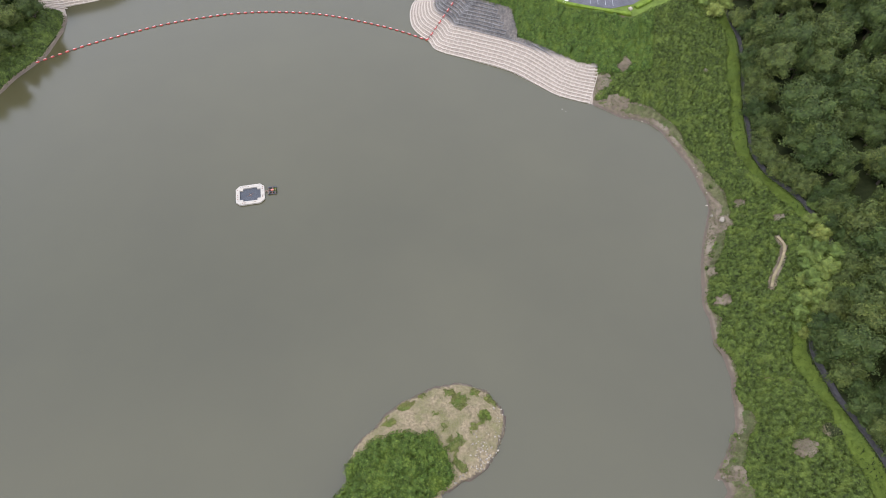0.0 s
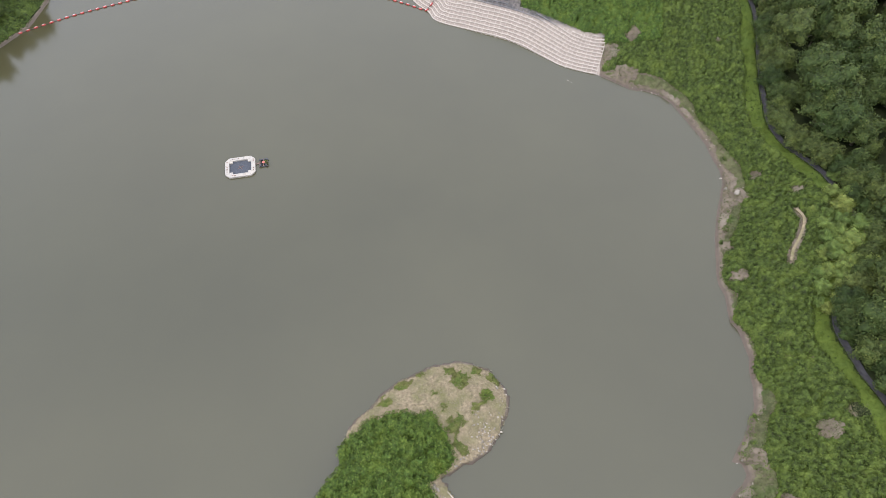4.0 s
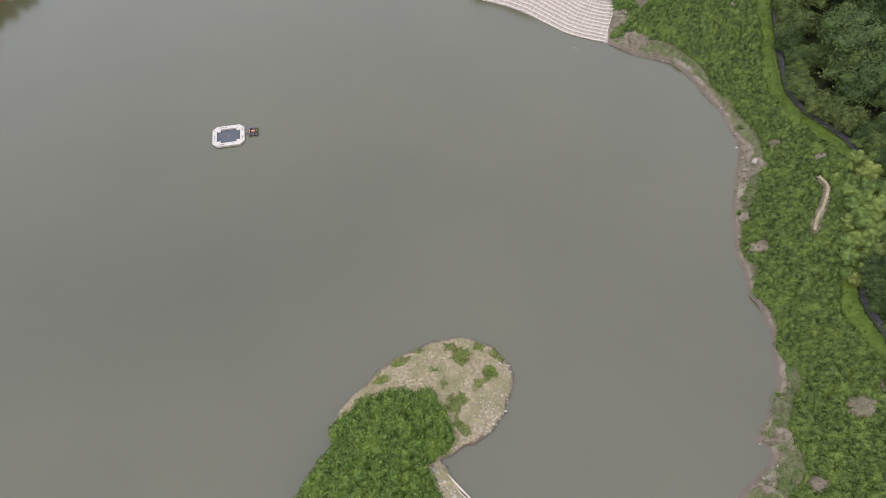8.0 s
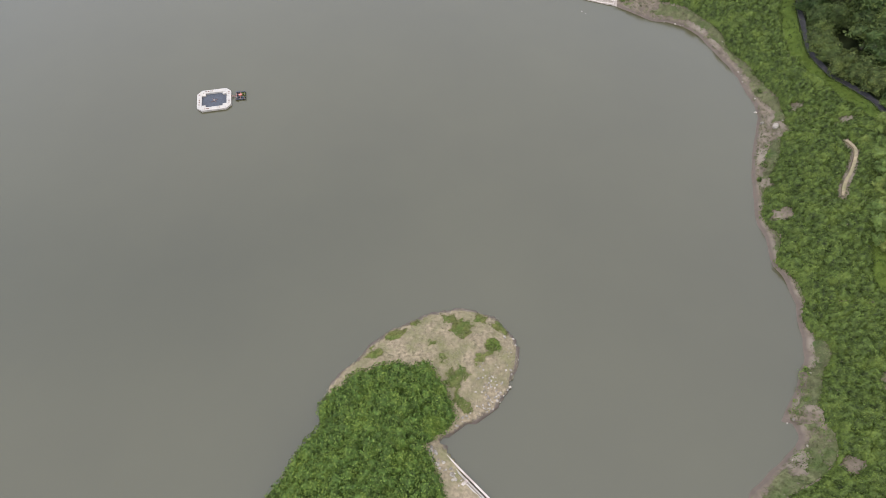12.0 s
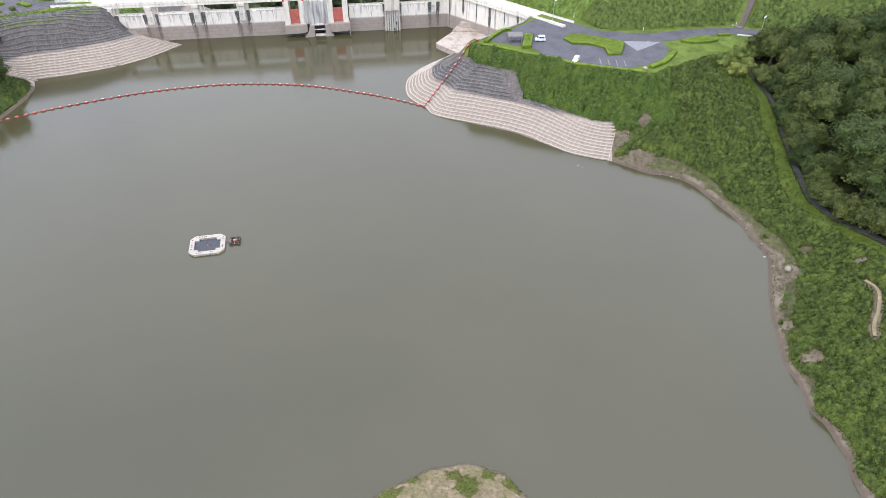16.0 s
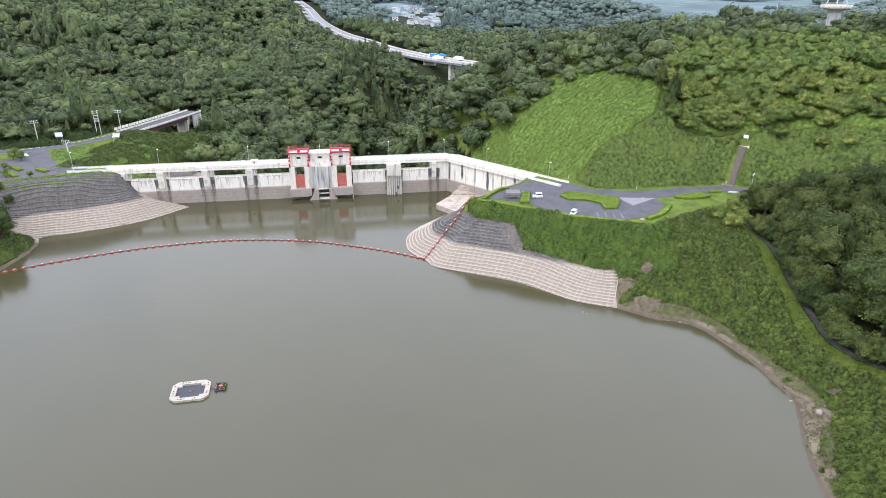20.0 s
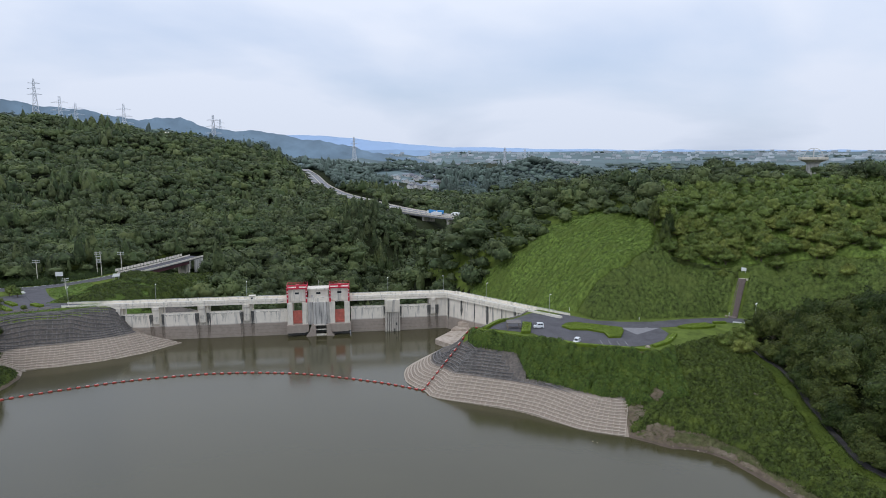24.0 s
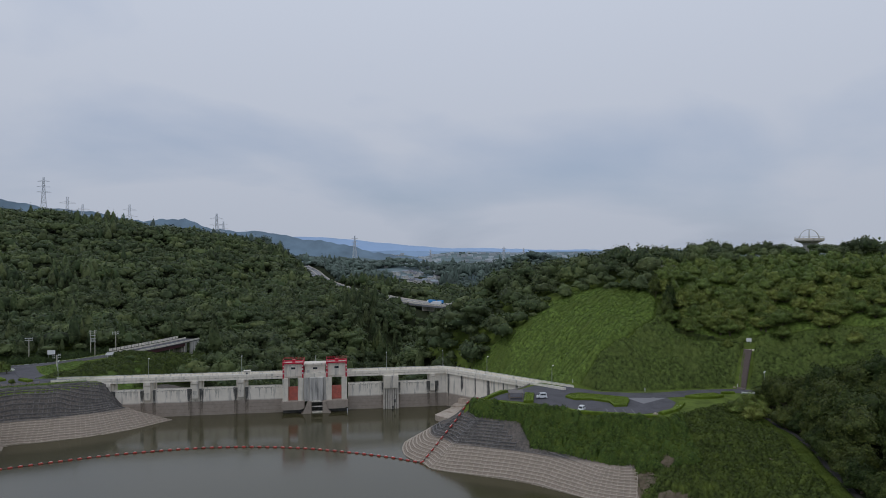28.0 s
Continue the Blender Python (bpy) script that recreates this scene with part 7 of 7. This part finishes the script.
# ---- lookout tower and pavilion on the hill ----
tower = thing("lookout_tower", pose(172, 411, ground_z(172, 411)), "concrete lookout tower with a saucer deck under steel hoops", "lookout tower")
tz = 70.0 - ground_z(172, 411)
part("stem", Geo().lathe([(0, -1), (3.5, -1), (3.3, tz - 2.6), (4.2, tz - 1.4), (0, tz - 1.4)], 20), M_STREAK, tower)
part("saucer", Geo().lathe([(0, tz - 1.4), (4.4, tz - 1.4), (7.6, tz - 0.1), (7.9, tz + 0.6), (7.9, tz + 1.5), (7.6, tz + 1.5), (7.5, tz + 0.6), (0, tz + 0.6)], 32), M_CONCRETE, tower, "saucer-shaped concrete deck")
part("rail", Geo().lathe([(7.65, tz + 2.3), (7.8, tz + 2.3), (7.8, tz + 2.42), (7.65, tz + 2.42), (7.65, tz + 2.3)], 32), M_STEEL, tower)
for k in range(16):
    a = 2 * math.pi * k / 16
    part("rail_post", Geo().rod((7.72 * math.cos(a), 7.72 * math.sin(a), tz + 1.4), (7.72 * math.cos(a), 7.72 * math.sin(a), tz + 2.4), 0.06, n=6), M_STEEL, tower)
for turn_ in (10, 70, 130):
    g = Geo()
    c, q = math.cos(radians(turn_)), math.sin(radians(turn_))
    arc = [(6.0 * math.cos(t) * c, 6.0 * math.cos(t) * q, tz + 0.6 + 6.2 * math.sin(t)) for t in np.linspace(0, math.pi, 17)]
    for a, b in zip(arc, arc[1:]):
        g.rod(a, b, 0.16, n=6)
    part("hoop", g, M_STEEL, tower, "curved steel hoop")
part("mast", Geo().rod((0, 0, tz + 0.6), (0, 0, tz + 6.4), 0.12, n=6), M_STEEL, tower)
shelter(pose(72, 326, ground_z(72, 326) + 2.4, 0, 0, 10), 7.5, 5.5, 3.0, "open wooden pavilion among the hill trees")
# clipped hedges and a path on the slope
for pts, seed in (([(53.5, 261), (62.3, 267), (70, 273.4), (78, 278)], 31), ([(59, 262.6), (66, 262.2), (73.8, 261.5), (80, 259.8), (85.6, 257.8)], 32)):
    pz = [ground_z(*p) for p in pts]
    for (p, za), (q, zb), k in zip(zip(pts, pz), list(zip(pts, pz))[1:], range(9)):
        for j in range(3):
            a, b = np.array(p) + (np.array(q) - p) * j / 3, np.array(p) + (np.array(q) - p) * (j + 1) / 3
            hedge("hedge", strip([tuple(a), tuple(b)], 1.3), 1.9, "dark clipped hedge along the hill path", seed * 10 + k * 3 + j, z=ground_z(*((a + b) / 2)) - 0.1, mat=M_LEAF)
post_sign(pose(60.5, 266, ground_z(60.5, 266), 0, 0, 15), 0.9, 0.7, 0.9, "small white notice on the hillside")
for x, y in ((21.5, 244.5), (46, 237.5), (80, 247)):
    solid("marker_post", Geo().lathe([(0, -0.3), (0.1, -0.3), (0.1, 1.2), (0.06, 1.3), (0, 1.3)], 8), M_WHITE, "white marker post beside the park road", "post", "marker posts", at=pose(x, y, ground_z(x, y)))
boulder(43.1, 204.4, 1.0, "brown boulder at the edge of the car park")
boulder(79.0, 247.0, 0.6, "pale stone at the foot of the steps")

# ---- power line pylons ----
def view_xy(px, out):
    across_ = (px - 784) / 1147 * out
    return 4 + 0.992 * across_ - 0.1245 * out, 1.5 + 0.1245 * across_ + 0.992 * out


M_LATTICE = material("galvanised_lattice", (0.62, 0.64, 0.67), 0.6, metal=0.0, spread=0.1)


def pylon(px, out, top_z, label):
    x, y = view_xy(px, out)
    z = ground_z(x, y)
    h = top_z - z
    fat = out / 1000
    ob = thing("power_pylon", pose(x, y, z, 0, 0, 35), label, "pylon", "pylons of the power line")
    half = lambda t: (0.075 * (1 - t) ** 1.4 + 0.014) * h
    r = 0.16 + 0.16 * fat
    corner = lambda t, i: ((1, -1, -1, 1)[i] * half(t), (1, 1, -1, -1)[i] * half(t), t * h)
    steps_ = [0, 0.16, 0.3, 0.43, 0.54, 0.64, 0.73, 0.82, 0.91, 1.0]
    for i in range(4):
        g = Geo()
        for t in steps_:
            cx, cy, cz = corner(t, i)
            g.v += [(cx - r, cy, cz), (cx, cy - r, cz), (cx + r, cy, cz), (cx, cy + r, cz)]
        g.f = [(4 * k + j, 4 * k + (j + 1) % 4, 4 * k + 4 + (j + 1) % 4, 4 * k + 4 + j) for k in range(len(steps_) - 1) for j in range(4)]
        part("leg", g, M_LATTICE, ob)
    g = Geo()
    for i in range(4):
        for a, b in zip(steps_, steps_[1:]):
            g.rod(corner(a, i), corner(b, (i + 1) % 4), r * 0.6, n=4).rod(corner(a, (i + 1) % 4), corner(b, i), r * 0.6, n=4).rod(corner(b, i), corner(b, (i + 1) % 4), r * 0.6, n=4)
    tagged(part("lattice", g, M_LATTICE, ob), kind="stuff")
    for t, w in ((0.66, 0.15), (0.78, 0.135), (0.90, 0.12)):
        for s in (-1, 1):
            g = Geo().rod((0, 0, t * h), (s * w * h, 0, t * h + 0.4), r * 0.8, n=4).rod((0, 0, t * h + 0.035 * h), (s * w * h, 0, t * h + 0.4), r * 0.7, n=4)
            part("cross_arm", g, M_LATTICE, ob)
    return ob


for px, out, top_z in ((78, 970, 176), (120, 1610, 200), (147, 2200, 224), (230, 1800, 194), (384, 1376, 144), (628, 1760, 105), (762, 2360, 65), (892, 2440, 78), (927, 2520, 72), (31, 1900, 175), (327, 3300, 215), (396, 3400, 220)):
    pylon(px, out, top_z, "tall steel lattice pylon on the wooded ridge" if px < 600 else "steel lattice pylon in the hazy valley")

# ---- houses in the valley ----
M_WALL = material("pale_house_wall", (0.62, 0.60, 0.57), 0.8, spread=0.1, per_object=0.15)
M_TILE = material("dull_roof", (0.20, 0.22, 0.25), 0.7, spread=0.2, per_object=0.4, hue=0.06)


def house_kind(w, d, h):
    wall = Geo().side([(-d / 2, -2), (-d / 2, h), (0, h + d * 0.22), (d / 2, h), (d / 2, -2)], -w / 2, w / 2, "x").mesh("wall", M_WALL)
    roof = Geo().side([(-d / 2 - 0.5, h - 0.1), (0, h + d * 0.22 + 0.25), (d / 2 + 0.5, h - 0.1), (d / 2 + 0.5, h - 0.35), (0, h + d * 0.22), (-d / 2 - 0.5, h - 0.35)], -w / 2 - 0.5, w / 2 + 0.5, "x").mesh("roof", M_TILE)
    pane = Geo().box(-0.8, 0.8, -0.04, 0.04, 0, 1.2).mesh("window", M_GLASS)
    return wall, roof, pane, w, d, h


KINDS = [house_kind(11, 8, 5.5), house_kind(14, 9, 5.0), house_kind(9, 8, 6), house_kind(26, 13, 6.5)]
rng_h = random.Random(12)
town = [(rng_h.gauss(742, 30), rng_h.uniform(1060, 1420)) for _ in range(34)] + [(rng_h.gauss(720, 38), rng_h.uniform(1450, 1900)) for _ in range(26)] + [(rng_h.uniform(690, 1050), rng_h.uniform(1900, 2700)) for _ in range(26)]
for px, out in town:
    x, y = view_xy(px, out)
    wall, roof, pane, w, d, h = KINDS[3] if out > 1900 and rng_h.random() < 0.5 else rng_h.choice(KINDS[:3])
    ob = thing("house", pose(x, y, ground_z(x, y), 0, 0, rng_h.uniform(0, 180)), "small house with pale walls and a grey roof in the valley", "house", "houses of the valley town")
    part("wall", wall, None, ob)
    part("roof", roof, None, ob)
    for k in (-1, 1):
        for s in (-1, 1):
            part("window", pane, None, ob, at=pose(k * w * 0.25, s * d / 2, h * 0.45))
for px, out, z in ((282, 900, 0), (300, 930, 0)):
    x, y = view_xy(px, out)
    ob = thing("shed", pose(x, y, ground_z(x, y) + 6, 0, 0, 20), "long pale roof of a shed among the trees", "shed")
    part("wall", Geo().box(-8, 8, -5, 5, -8, 4), M_WALL, ob)
    part("roof", Geo().side([(-5.6, 3.9), (0, 5.4), (5.6, 3.9), (5.6, 3.6), (0, 5.1), (-5.6, 3.6)], -8.5, 8.5, "x"), M_DECK, ob)

# specks of the distant city on the plain
rng = np.random.default_rng(77)
g = Geo()
for _ in range(330):
    px, out = rng.uniform(690, 1568), rng.uniform(2700, 4200)
    x, y = view_xy(px, out)
    z = ground_z(x, y)
    w, d, h = rng.uniform(8, 42), rng.uniform(8, 30), rng.uniform(5, 11)
    g.box(x - w / 2, x + w / 2, y - d / 2, y + d / 2, z - 4, z + h)
tagged(new("distant_city", g.mesh("distant_city", material("distant_pale_buildings", (0.46, 0.49, 0.51), 0.8, spread=0.1, per_island=0.3))), "pale hazy city blocks spread over the far plain", "city", kind="stuff")


# ---- ridges far behind ----
def ridge(name, out, profile, mat, label, rough_=0.0, seed=0.0, base=-40):
    """A far ridge across the view: its crest heights are given along the picture's width at this distance."""
    px = np.linspace(profile[0][0], profile[-1][0], 160)
    top = np.interp(px, [p for p, _ in profile], [z for _, z in profile])
    top = top + rough_ * (np.sin(px * 0.043 + seed) + 0.6 * np.sin(px * 0.11 + 2 * seed) + 0.35 * np.sin(px * 0.31 + seed) + 0.2 * np.sin(px * 0.83))
    g = Geo()
    for p, z in zip(px, top):
        for back, lift in ((-260, base), (-90, z * 0.6 + base * 0.4), (0, z), (160, z * 0.5), (260, base)):
            x, y = view_xy(p, out + back)
            g.v.append((x, y, lift))
    for i in range(len(px) - 1):
        for j in range(4):
            a = i * 5 + j
            g.f.append((a, a + 5, a + 6, a + 1))
    return tagged(new(name, g.mesh(name, mat, True)), label, "mountain ridge", kind="structure")


# aerial haze is put into these ridge colours, bluer and paler with distance
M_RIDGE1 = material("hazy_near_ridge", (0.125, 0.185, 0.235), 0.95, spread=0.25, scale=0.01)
M_RIDGE3 = material("haze_blue_mountains", (0.30, 0.42, 0.60), 0.95, spread=0.06, scale=0.004)
M_RIDGE4 = material("haze_blue_plain_edge", (0.22, 0.32, 0.45), 0.95, spread=0.15, scale=0.004)
ridge("backdrop_ridge_near", 2500, [(-120, 285), (0, 262), (116, 228), (216, 196), (266, 182), (326, 187), (376, 155), (426, 138), (486, 133), (516, 122), (578, 97), (620, 80), (670, 60), (720, 40), (770, 15)], M_RIDGE1, "dark green ridge under painted haze", 4, 1.0)
ridge("backdrop_mountains", 4600, [(420, 120), (500, 160), (540, 168), (580, 155), (640, 135), (700, 112), (740, 92), (800, 78), (830, 84), (900, 72), (1100, 62), (1800, 60)], M_RIDGE3, "distant mountains in painted haze blue", 2.5, 0.7)
ridge("backdrop_low_hills", 4300, [(640, 62), (800, 60), (900, 52), (1000, 56), (1100, 50), (1400, 54), (1900, 58)], M_RIDGE4, "low hills along the horizon, paled by painted haze", 2.5, 3.1)
